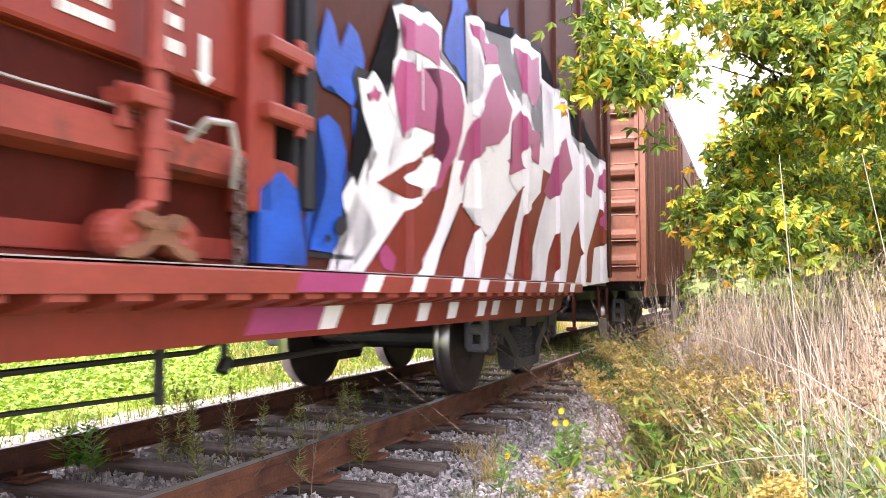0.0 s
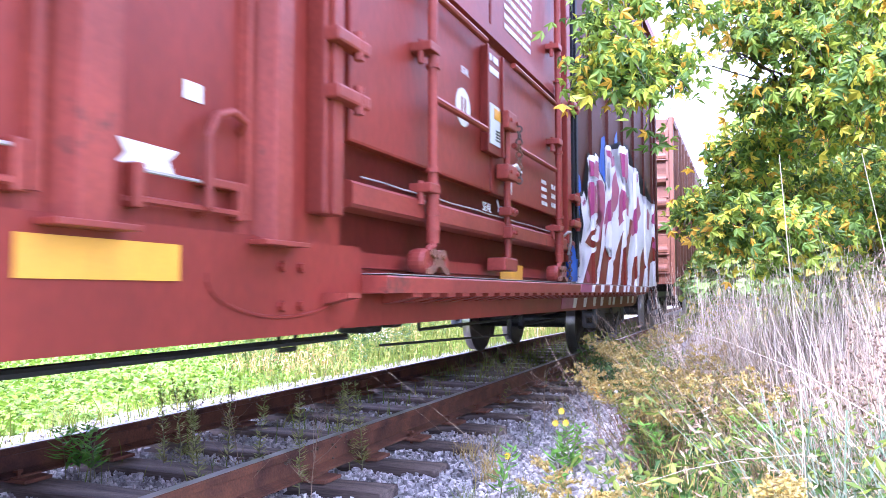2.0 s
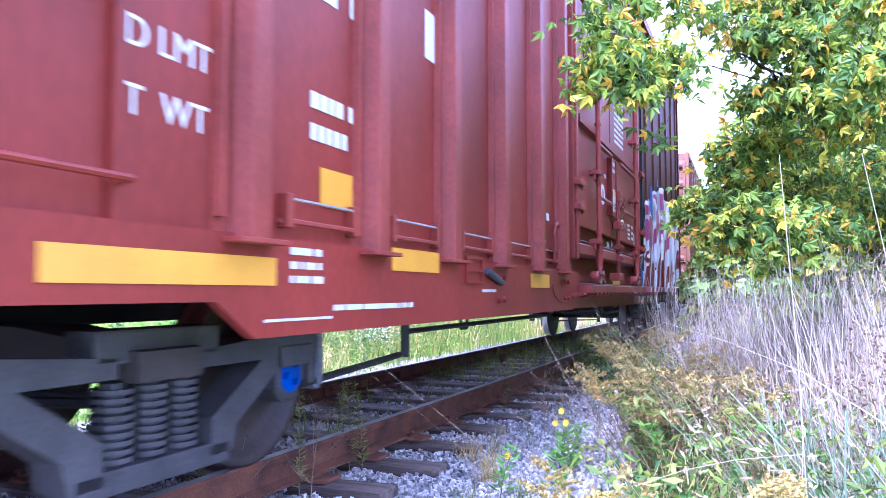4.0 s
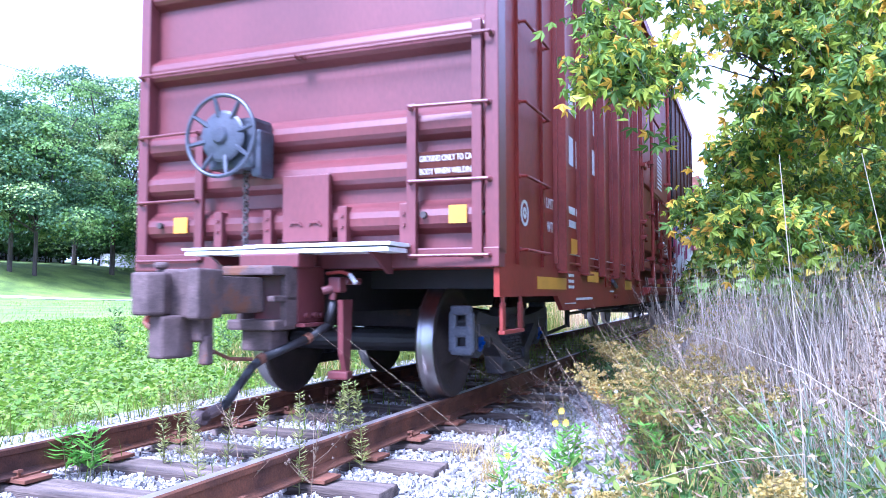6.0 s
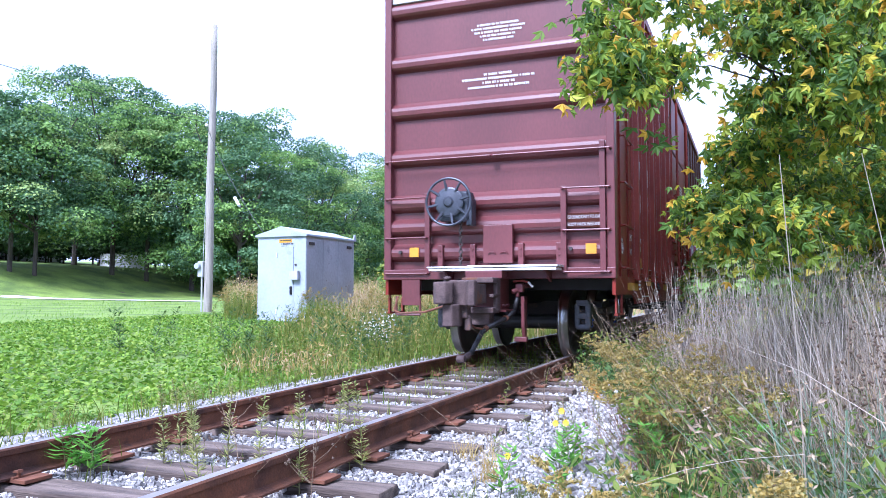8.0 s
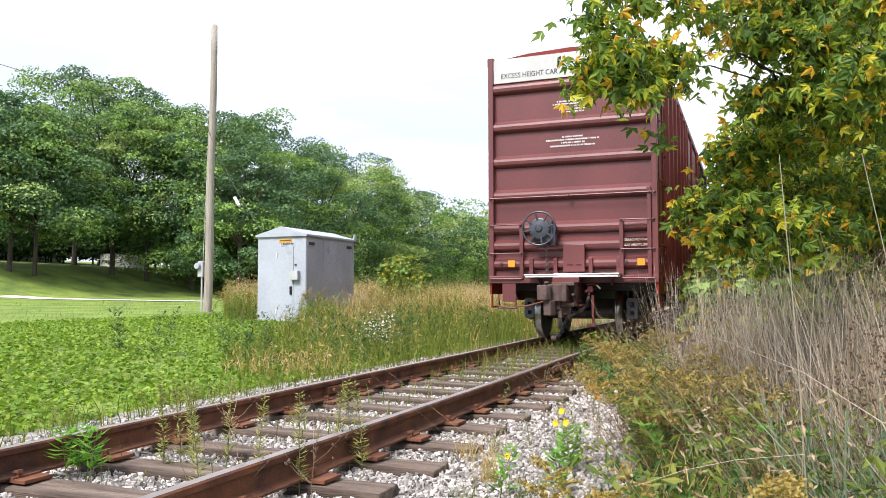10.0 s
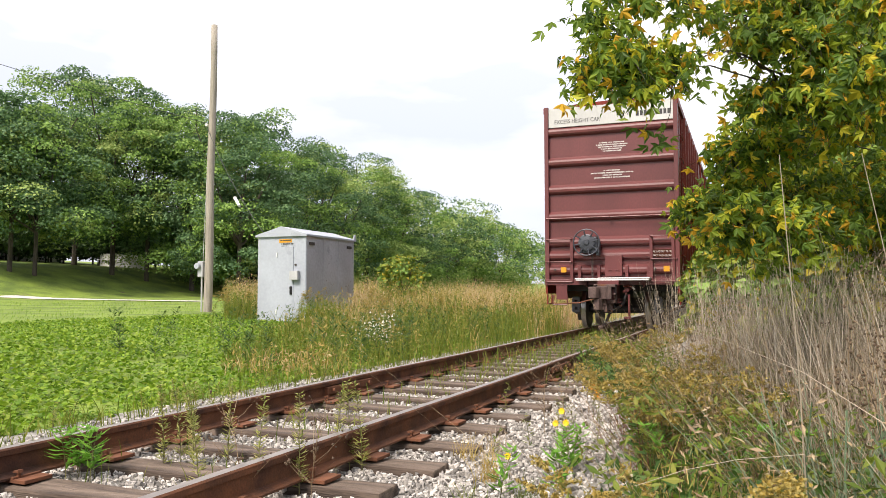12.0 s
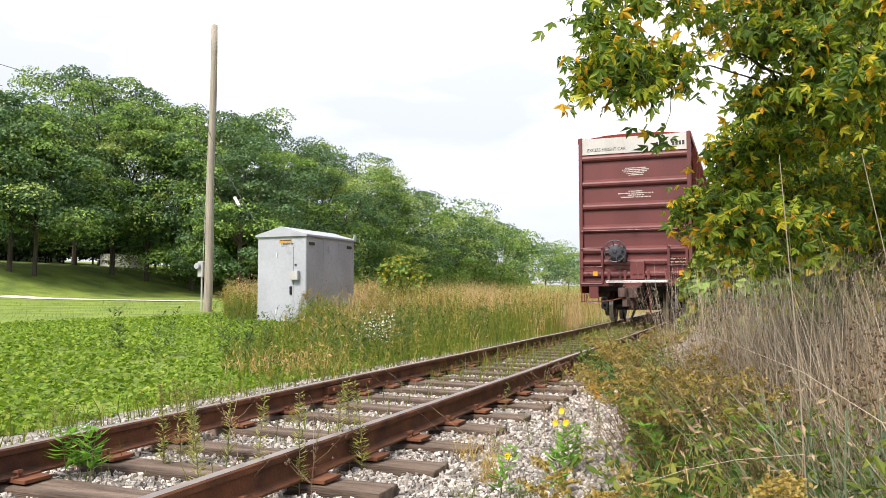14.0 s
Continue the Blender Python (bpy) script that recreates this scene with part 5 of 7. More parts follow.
    sprayed("graffiti_shape", [(11.69, 1.81), (11.77, 1.82), (11.83, 1.88), (11.9, 1.85), (12.01, 1.72), (12.19, 1.59), (12.18, 1.56), (12.01, 1.46), (11.9, 1.47), (11.84, 1.52), (11.73, 1.66)], 0.0045, M["white_spray"], car, "white jagged graffiti letters")
    sprayed("graffiti_shape", [(11.55, 1.27), (11.64, 1.36), (11.69, 1.28), (11.84, 1.17), (11.88, 1.13), (11.73, 1.0), (11.66, 0.97), (11.62, 1.14), (11.56, 1.22)], 0.0045, M["white_spray"], car, "white jagged graffiti letters")
    sprayed("graffiti_shape", [(11.65, 0.88), (11.88, 1.03), (12.15, 1.25), (12.4, 1.35), (12.61, 1.47), (12.82, 1.61), (12.73, 1.39), (12.53, 1.15), (12.34, 0.99), (12.17, 0.9)], 0.006, M["oxide"], car, "")
    sprayed("graffiti_shape", [(11.86, 1.36), (12.07, 1.45), (12.38, 1.59), (12.66, 1.73), (12.57, 1.62), (12.3, 1.53), (12.14, 1.42), (12.38, 1.39), (12.43, 1.42), (12.36, 1.36), (12.2, 1.32), (12.01, 1.34)], 0.006, M["oxide"], car, "")
    sprayed("graffiti_shape", [(12.45, 0.9), (12.73, 1.13), (12.93, 1.38), (13.25, 1.38), (13.2, 1.26), (13.05, 1.05), (12.95, 0.91)], 0.006, M["oxide"], car, "")
    sprayed("graffiti_shape", [(13.17, 0.91), (13.3, 1.13), (13.52, 1.22), (13.77, 1.39), (14.06, 1.56), (14.25, 1.65), (13.96, 1.24), (13.76, 0.92)], 0.006, M["oxide"], car, "")
    sprayed("graffiti_shape", [(13.95, 0.92), (14.09, 1.17), (14.24, 1.43), (14.73, 1.66), (14.82, 1.86), (15.1, 1.85), (14.72, 1.48), (14.47, 1.19), (14.31, 0.93)], 0.006, M["oxide"], car, "")
    sprayed("graffiti_shape", [(14.7, 0.93), (14.98, 1.26), (15.27, 1.38), (15.26, 1.08), (15.06, 0.91)], 0.006, M["oxide"], car, "")
    sprayed("graffiti_shape", [(15.57, 0.94), (15.81, 1.37), (16.11, 1.55), (16.24, 1.23), (15.91, 0.92)], 0.006, M["oxide"], car, "")
    sprayed("graffiti_shape", [(16.28, 0.95), (16.56, 1.3), (17.19, 1.77), (17.77, 1.43), (16.85, 1.32), (16.68, 0.95)], 0.006, M["oxide"], car, "")
    sprayed("graffiti_shape", [(12.09, 2.24), (12.17, 2.25), (12.24, 2.22), (12.39, 2.29), (12.52, 2.3), (12.61, 2.29), (12.62, 2.11), (12.45, 2.12), (12.3, 2.09), (12.14, 2.08), (12.18, 2.17)], 0.0075, M["pink_spray"], car, "magenta spray paint")
    sprayed("graffiti_shape", [(12.02, 1.89), (12.1, 2.01), (12.2, 2.02), (12.24, 1.98), (12.41, 2.05), (12.56, 1.98), (12.66, 1.97), (12.6, 2.1), (12.8, 2.12), (12.93, 2.09), (13.0, 1.97), (12.95, 1.79), (12.86, 1.65), (12.73, 1.55), (12.64, 1.44), (12.49, 1.39), (12.73, 1.65), (12.77, 1.74), (12.64, 1.82), (12.58, 1.72), (12.45, 1.72), (12.21, 1.69), (12.14, 1.62), (12.07, 1.76)], 0.0075, M["pink_spray"], car, "magenta spray paint")
    sprayed("graffiti_shape", [(13.08, 2.52), (13.23, 2.53), (13.38, 2.48), (13.63, 2.54), (13.65, 2.42), (13.44, 2.36), (13.33, 2.31), (13.26, 2.39)], 0.0075, M["pink_spray"], car, "magenta spray paint")
    sprayed("graffiti_shape", [(13.06, 1.84), (13.31, 2.04), (13.56, 2.29), (13.72, 2.37), (13.84, 2.24), (13.97, 2.17), (13.87, 1.98), (13.65, 1.86), (13.36, 1.79), (13.1, 1.64), (12.95, 1.48), (12.87, 1.6)], 0.0075, M["pink_spray"], car, "magenta spray paint")
    sprayed("graffiti_shape", [(14.02, 2.64), (14.17, 2.67), (14.42, 2.65), (14.7, 2.77), (14.73, 2.45), (14.57, 2.32), (14.34, 2.32), (14.22, 2.37)], 0.0075, M["pink_spray"], car, "magenta spray paint")
    sprayed("graffiti_shape", [(13.97, 2.08), (14.18, 2.21), (14.41, 2.11), (14.74, 2.15), (14.68, 1.88), (14.48, 1.88), (14.33, 1.98), (14.18, 1.87), (14.25, 1.78), (13.9, 1.68), (13.7, 1.73), (13.96, 1.82)], 0.0075, M["pink_spray"], car, "magenta spray paint")
    sprayed("graffiti_shape", [(15.3, 2.13), (15.62, 2.27), (15.88, 2.02), (15.38, 1.79), (15.14, 1.61), (14.81, 1.67), (15.09, 1.9)], 0.0075, M["pink_spray"], car, "magenta spray paint")
    sprayed("graffiti_shape", [(15.29, 2.52), (15.59, 2.6), (15.63, 2.48), (15.37, 2.41)], 0.0075, M["pink_spray"], car, "magenta spray paint")
    sprayed("graffiti_shape", [(17.07, 2.01), (17.27, 2.22), (17.87, 2.31), (17.81, 2.07), (17.39, 1.95)], 0.0075, M["pink_spray"], car, "magenta spray paint")
    sprayed("graffiti_shape", [(17.11, 1.61), (17.45, 1.87), (17.84, 1.94), (17.78, 1.66), (17.36, 1.53)], 0.0075, M["pink_spray"], car, "magenta spray paint")
    sprayed("graffiti_shape", [(16.33, 2.08), (16.61, 2.18), (16.89, 2.11), (16.73, 1.84), (16.37, 1.86)], 0.0075, M["pink_spray"], car, "magenta spray paint")
    sprayed("graffiti_shape", [(11.75, 1.75), (11.81, 1.78), (11.83, 1.82), (11.86, 1.79), (11.91, 1.8), (11.87, 1.77), (11.87, 1.74), (11.83, 1.75), (11.78, 1.72), (11.79, 1.75)], 0.0075, M["pink_spray"], car, "magenta spray paint")
    sprayed("graffiti_shape", [(11.88, 1.05), (11.95, 1.08), (12.06, 1.02), (12.03, 0.95), (11.94, 0.96), (11.89, 0.99)], 0.0075, M["pink_spray"], car, "magenta spray paint")
    sprayed("graffiti_shape", [(12.14, 1.42), (12.3, 1.52), (12.56, 1.59), (12.62, 1.57), (12.54, 1.43), (12.37, 1.38), (12.2, 1.39)], 0.009, M["white_spray"], car, "white jagged graffiti letters")
    sprayed("graffiti_shape", [(12.81, 1.61), (12.98, 1.64), (12.85, 1.44), (12.72, 1.23), (12.56, 1.0), (12.48, 0.9), (12.3, 0.9), (12.42, 1.05), (12.6, 1.22), (12.72, 1.42)], 0.009, M["white_spray"], car, "white jagged graffiti letters")
    sprayed("graffiti_shape", [(12.3, 2.07), (12.33, 2.09), (12.37, 2.01), (12.35, 1.79), (12.3, 1.8)], 0.009, M["white_spray"], car, "white jagged graffiti letters")
    sprayed("graffiti_shape", [(12.94, 0.91), (13.01, 1.06), (13.21, 1.27), (13.29, 1.13), (13.13, 0.91)], 0.009, M["white_spray"], car, "white jagged graffiti letters")
    sprayed("graffiti_shape", [(13.24, 1.66), (13.64, 1.82), (13.89, 1.76), (13.82, 1.53), (13.57, 1.26), (13.34, 1.19), (13.19, 1.26), (13.29, 1.38), (12.95, 1.36), (13.04, 1.56)], 0.009, M["white_spray"], car, "white jagged graffiti letters")
    sprayed("graffiti_shape", [(13.81, 1.0), (13.95, 1.24), (14.02, 1.37), (14.13, 1.34), (14.01, 1.13), (13.94, 0.96)], 0.009, M["white_spray"], car, "white jagged graffiti letters")
    sprayed("graffiti_shape", [(14.24, 1.77), (14.56, 1.87), (14.67, 1.7), (14.47, 1.63), (14.24, 1.58)], 0.009, M["white_spray"], car, "white jagged graffiti letters")
    sprayed("graffiti_shape", [(14.45, 0.97), (14.71, 1.38), (15.02, 1.63), (15.27, 1.7), (15.26, 1.43), (14.93, 1.17), (14.81, 0.93)], 0.009, M["white_spray"], car, "white jagged graffiti letters")
    sprayed("graffiti_shape", [(11.47, 1.13), (11.5, 1.17), (11.55, 1.17), (11.56, 1.12), (11.52, 1.09), (11.47, 1.1)], 0.0105, M["black_spray"], car, "black spray outline")
    sprayed("graffiti_shape", [(11.39, 1.08), (11.42, 1.09), (11.44, 1.07), (11.41, 1.05)], 0.0105, M["black_spray"], car, "black spray outline")
    sprayed("graffiti_shape", [(11.29, 1.01), (11.65, 1.01), (11.64, 0.99), (11.27, 0.99)], 0.0045, M["black_spray"], car, "black spray outline")
    # blue over the door edge, and stripes that run on over the sill
    for k, pts in enumerate(([(10.85, 1.20), (10.98, 1.28), (11.08, 1.22), (11.14, 1.02), (11.14, 0.95), (10.85, 0.95)],)):
        bm = B()
        prism(bm, pts, 0, 1.56, 1.60)
        part("graffiti_shape", bm, M["blue_spray"], car, "bright blue spray paint")
    r = random.Random(5)
    for k in range(10):
        y = 11.0 + k * 0.46 + r.uniform(-0.1, 0.1)
        m = M["white_spray"] if k else M["pink_spray"]
        w = 0.16 if k else 0.5
        bm = B()
        prism(bm, [(y, 0.925), (y + w, 0.925), (y + w - 0.06, 0.852), (y - 0.04, 0.852)], 0, 1.6605, 1.663)
        part("graffiti_stripe", bm, m, car)
        bm = B()
        prism(bm, [(y - 0.05, 0.795), (y + w - 0.06, 0.795), (y + w - 0.13, 0.70), (y - 0.10, 0.70)], 0, 1.4905, 1.493)
        part("graffiti_stripe", bm, m, car)


LAST_CAR = build_last_car()


def build_other_car(label, material, at):
    """An older boxcar with closely set side posts, ahead of the last one."""
    car = thing("boxcar", label, "boxcar", "cars of the freight train")
    top, length = 4.55, 16.2
    boxcar_shell(car, length, top, 1.05, material)
    for y, s in ((0.0, -1), (length, 1)):
        end_wall(car, y, s, [4.25, 3.75, 3.25, 2.75, 2.25, 1.75, 1.35], top, 1.12, material)
    for sx in (1, -1):
        bm = B()
        box(bm, sx * 1.49, sx * 1.53, 0.03, length - 0.03, 0.78, 1.12, 0.008)
        part("side_sill", bm, material, car)
    for k in range(17):
        y = 0.75 + k * 0.92
        if 6.9 < y < 9.5:
            continue
        part("side_post", post_bm(y, 1.0, top - 0.12, WALL_X), material, car)
    bm = B()
    box(bm, 1.50, 1.58, 6.9, 9.5, 1.05, top - 0.15, 0.015)
    for z in (1.5, 2.2, 2.9, 3.6):
        box(bm, 1.57, 1.61, 6.95, 9.45, z, z + 0.10, 0.01)
    part("sliding_door", bm, material, car)
    ladder(car, [((0.95, 0.0, z), (1.42, 0.0, z), (0, -0.07, 0)) for z in (1.25, 1.65, 2.05, 2.45, 2.85, 3.25, 3.65, 4.05)], material)
    for x in (0.95, 1.42):
        bm = B()
        box(bm, x - 0.03, x + 0.03, -0.05, 0.0, 1.1, 4.3, 0.005)
        part("ladder_stile", bm, material, car)
    bm = B()
    rr = random.Random(2)
    for k in range(5):
        y = 0.95 + k * 0.30
        prism(bm, [(y, 1.10), (y + 0.22, 1.05), (y + 0.26, 1.7 + rr.uniform(0, 0.4)), (y + 0.05, 1.9 + rr.uniform(0, 0.3))], 0, 1.506, 1.510)
    part("graffiti_shape", bm, M["white_spray"], car, "faded white spray paint")
    truck(car, 1.9, WHEELSETS)
    truck(car, length - 1.9, WHEELSETS)
    coupler(car, 0.02, -1)
    coupler(car, length - 0.02, 1)
    return car


GAP = 3.1
SECOND_CAR = build_other_car("faded orange-brown ribbed boxcar coupled ahead of the red one", M["orange_car"], LEN + GAP)
THIRD_CAR = build_other_car("dark brown ribbed boxcar far ahead in the train", M["brown"], LEN + GAP * 2 + 16.2)


def motions():
    """All that moves: the three cars roll along the track and their wheels turn."""
    rows_t = [0.25 * i for i in range(57)]
    for car, ahead, length in ((LAST_CAR, 0.0, LEN), (SECOND_CAR, LEN + GAP, 16.2), (THIRD_CAR, LEN + GAP * 2 + 16.2, 16.2)):
        rows = []
        for t in rows_t[::2] + [14.0]:
            if rows and rows[-1][0] >= t:
                continue
            y = car_place(t) + ahead
            turn = math.degrees(math.atan2(bend(y) - bend(y + length), length))
            rows.append((t, pose(bend(y), y, 0, 0, 0, turn)))
        walk(car, rows)
    for hub, y in WHEELSETS:
        walk(hub, [(t, Matrix.Translation((0, y, 0.457)) @ Matrix.Rotation(-(car_place(t) - car_place(0)) / 0.457, 4, "X")) for t in rows_t])

# ---------- signal hut ----------


def build_hut():
    x0, x1, y0, y1, zb, ze = -9.36, -7.85, 17.17, 19.70, 0.0, 2.36
    hut = thing("signal_hut", "dull aluminium trackside equipment hut with a locked door", "hut")
    bm = B()
    box(bm, x0, x1, y0, y1, zb + 0.10, ze, 0.012)
    part("body", bm, M["alu"], hut)
    bm = B()
    box(bm, x0 + 0.01, x1 - 0.01, y0 - 0.006, y0 + 0.02, zb + 0.10, ze - 0.02, 0.004)
    part("front_sheet", bm, M["alu_white"], hut, "pale painted front sheet")
    bm = B()
    box(bm, x0 + 0.05, x1 - 0.05, y0 + 0.05, y1 - 0.05, zb - 0.1, zb + 0.10)
    part("skid", bm, M["steel_dark"], hut)
    xm = (x0 + x1) / 2
    bm = B()
    prism(bm, [(x0 - 0.05, ze - 0.03), (x0 - 0.05, ze + 0.02), (xm, ze + 0.24), (x1 + 0.05, ze + 0.02), (x1 + 0.05, ze - 0.03)], 1, y0 - 0.06, y1 + 0.06)
    part("roof", bm, M["alu_white"], hut, "shallow gabled sheet roof")
    bm = B()
    xd0, xd1 = x0 + 0.63, x0 + 1.13
    box(bm, xd0, xd1, y0 - 0.022, y0 - 0.004, zb + 0.20, 2.05, 0.004)
    door = part("door", bm, M["alu_white"], hut, "narrow pale door")
    bm = B()
    for z in (0.35, 1.85):
        rod(bm, (xd0 - 0.01, y0 - 0.03, z - 0.06), (xd0 - 0.01, y0 - 0.03, z + 0.06), 0.018, None, 8)
    part("hinge", bm, M["galv"], door)
    bm = B()
    box(bm, xd1 - 0.05, xd1 + 0.20, y0 - 0.13, y0 - 0.02, 1.18, 1.42, 0.012)
    part("lock_box", bm, M["plastic_grey"], door, "grey lock box")
    bm = B()
    rod(bm, (xd1 - 0.06, y0 - 0.06, 0.84), (xd1 - 0.06, y0 - 0.06, 1.0), 0.022, None, 8)
    box(bm, xd1 - 0.09, xd1 - 0.03, y0 - 0.05, y0 - 0.02, 0.80, 1.02, 0.004)
    part("handle", bm, M["black"], door)
    bm = B()
    rod(bm, (xd1 + 0.07, y0 - 0.03, 1.58), (xd1 + 0.07, y0 - 0.005, 1.58), 0.03, None, 12)
    part("lamp_boss", bm, M["steel_dark"], hut)
    bm = B()
    box(bm, xd0 + 0.05, xd0 + 0.44, y0 - 0.012, y0 - 0.008, 2.17, 2.26)
    part("warning_label", bm, M["yellow"], hut, "orange warning label")
    bm = B()
    rr = random.Random(1)
    bars(bm, xd0 + 0.12, xd0 + 0.50, 2.09, 2.15, y0 - 0.008, 1, rr, "y")
    bars(bm, xd0 + 0.12, xd0 + 0.30, 2.06, 2.09, y0 - 0.008, 1, rr, "y")
    bars(bm, xd0 + 0.08, xd0 + 0.42, 2.19, 2.24, y0 - 0.0122, 1, rr, "y")
    tagged(part("label_writing", bm, M["ink"], hut), kind="stuff")
    for k in range(4):
        bm = B()
        y = y0 + 0.05 + k * 0.80
        box(bm, x1 + 0.001, x1 + 0.010, y - 0.02, y + 0.02, zb + 0.12, ze - 0.05)
        part("seam_strip", bm, M["alu"], hut)
    for y in (y0 + 0.25, y1 - 0.30):
        bm = B()
        box(bm, x1 + 0.002, x1 + 0.03, y - 0.12, y + 0.12, 2.10, 2.18, 0.006)
        part("vent", bm, M["steel_dark"], hut)
    bm = B()
    prism(bm, [(y1 - 0.1, ze), (y1 + 0.08, ze), (y1 + 0.05, ze + 0.16), (y1 - 0.02, ze + 0.16)], 0, x1 + 0.01, x1 + 0.04)
    part("lifting_lug", bm, M["alu_white"], hut)


build_hut()

# ---------- utility pole and wires ----------


def build_pole():
    pole = thing("utility_pole", "weathered bare wooden utility pole with a meter box", "utility pole")
    bx, by, bz = -14.83, 21.8, 0.16
    bm = B()
    n = 10
    pts = [(bx + 0.022 * i + 0.02 * math.sin(i), by - 0.012 * i, bz - 0.1 + (10.25 * i) / n) for i in range(n + 1)]
    rings = []
    for i, p in enumerate(pts):
        r = 0.155 - 0.045 * i / n
        rings.append([bm.verts.new((p[0] + r * math.cos(a), p[1] + r * math.sin(a), p[2])) for a in np.linspace(0, 2 * math.pi, 15)[:-1]])
    for a, b in zip(rings, rings[1:]):
        for i in range(14):
            j = (i + 1) % 14
            bm.faces.new((a[i], a[j], b[j], b[i]))
    bm.faces.new(rings[-1])
    part("shaft", bm, M["pole"], pole, "", True)
    bm = B()
    box(bm, bx - 0.28, bx - 0.06, by - 0.22, by - 0.06, 1.40, 1.95, 0.02)
    part("meter_box", bm, M["plastic_grey"], pole, "grey electric meter box")
    bm = B()
    rod(bm, (bx - 0.24, by - 0.25, 1.78), (bx - 0.24, by - 0.33, 1.78), 0.12, 0.10, 18)
    part("meter_dial", bm, M["alu_white"], pole)
    bm = B()
    pipe(bm, [(bx - 0.14, by - 0.15, 0.1), (bx - 0.14, by - 0.15, 1.4)], 0.03, 8)
    pipe(bm, [(bx - 0.10, by - 0.15, 1.95), (bx + 0.08, by - 0.16, 6.7)], 0.010, 6)
    part("conduit", bm, M["plastic_grey"], pole)
    bm = B()
    rod(bm, (bx + 0.0, by - 0.12, 6.75), (bx + 0.0, by - 0.22, 6.75), 0.05, None, 8)
    part("insulator", bm, M["fence"], pole)
    # the service wire in, and the drop to the hut
    for name, a, b, sag, lab in (("overhead_wire", (bx, by - 0.2, 6.8), (-34.0, 6.0, 13.6), 0.3, "thin black overhead wire"), ("service_drop", (bx, by - 0.2, 6.7), (-9.25, 17.25, 2.46), 0.25, "thin drop wire to the hut")):
        bm = B()
        pts = []
        for i in range(13):
            t = i / 12
            p = Vector(a).lerp(Vector(b), t)
            p.z -= sag * 4 * t * (1 - t)
            pts.append(p)
        pipe(bm, pts, 0.010, 5)
        tagged(part(name, bm, M["cable"], None), lab, "cable")
    bm = B()
    rod(bm, (-11.75, 19.25, 3.75), (-11.35, 18.95, 3.45), 0.05, 0.04, 8)
    part("splice_sleeve", bm, M["galv"], bpy.data.objects["service_drop"])


build_pole()

# ---------- path and fence on the bank ----------


def build_far_things():
    bm = B()
    prev = None
    for i in range(15):
        t = i / 14
        x, y = -62 + 37 * t, 17 + 17.5 * t
        a = bm.verts.new((x - 0.5, y + 0.9, level(x - 0.5, y + 0.9) + 0.03)), bm.verts.new((x + 0.5, y - 0.9, level(x + 0.5, y - 0.9) + 0.03))
        if prev:
            bm.faces.new((prev[0], prev[1], a[1], a[0]))
        prev = a
    tagged(part("path", bm, M["concrete"], None), "pale paved path across the lawn", "path", kind="structure")
    fence = thing("picket_fence", "white picket fence under the trees", "fence")
    bm0 = B()
    box(bm0, -0.06, 0.06, -0.012, 0.012, 0, 1.0)
    prism(bm0, [(-0.06, 1.0), (0.06, 1.0), (0, 1.1)], 1, -0.012, 0.012)
    picket = mesh_of("picket", bm0, M["fence"])
    for i in range(34):
        x, y = -48.5 + i * 0.17, 49.0 - i * 0.02
        q = new("picket", picket)
        q.parent = fence
        q.matrix_basis = pose(x, y, level(x, y), 0, 0, 30)
    bm = B()
    box(bm, -48.6, -42.9, 48.75, 48.80, 3.62, 3.70)
    part("fence_rail", bm, M["fence"], fence)
    house = thing("house", "pale house wall glimpsed behind the trees", "house")
    bm = B()
    box(bm, -72, -63, 50, 58, 3.5, 7.0)
    part("wall", bm, M["fence"], house)
    bm = B()
    prism(bm, [(-72.6, 7.0), (-62.4, 7.0), (-67.5, 9.5)], 1, 49.5, 58.5)
    part("roof", bm, M["steel_dark"], house)


build_far_things()

# ---------- trees ----------


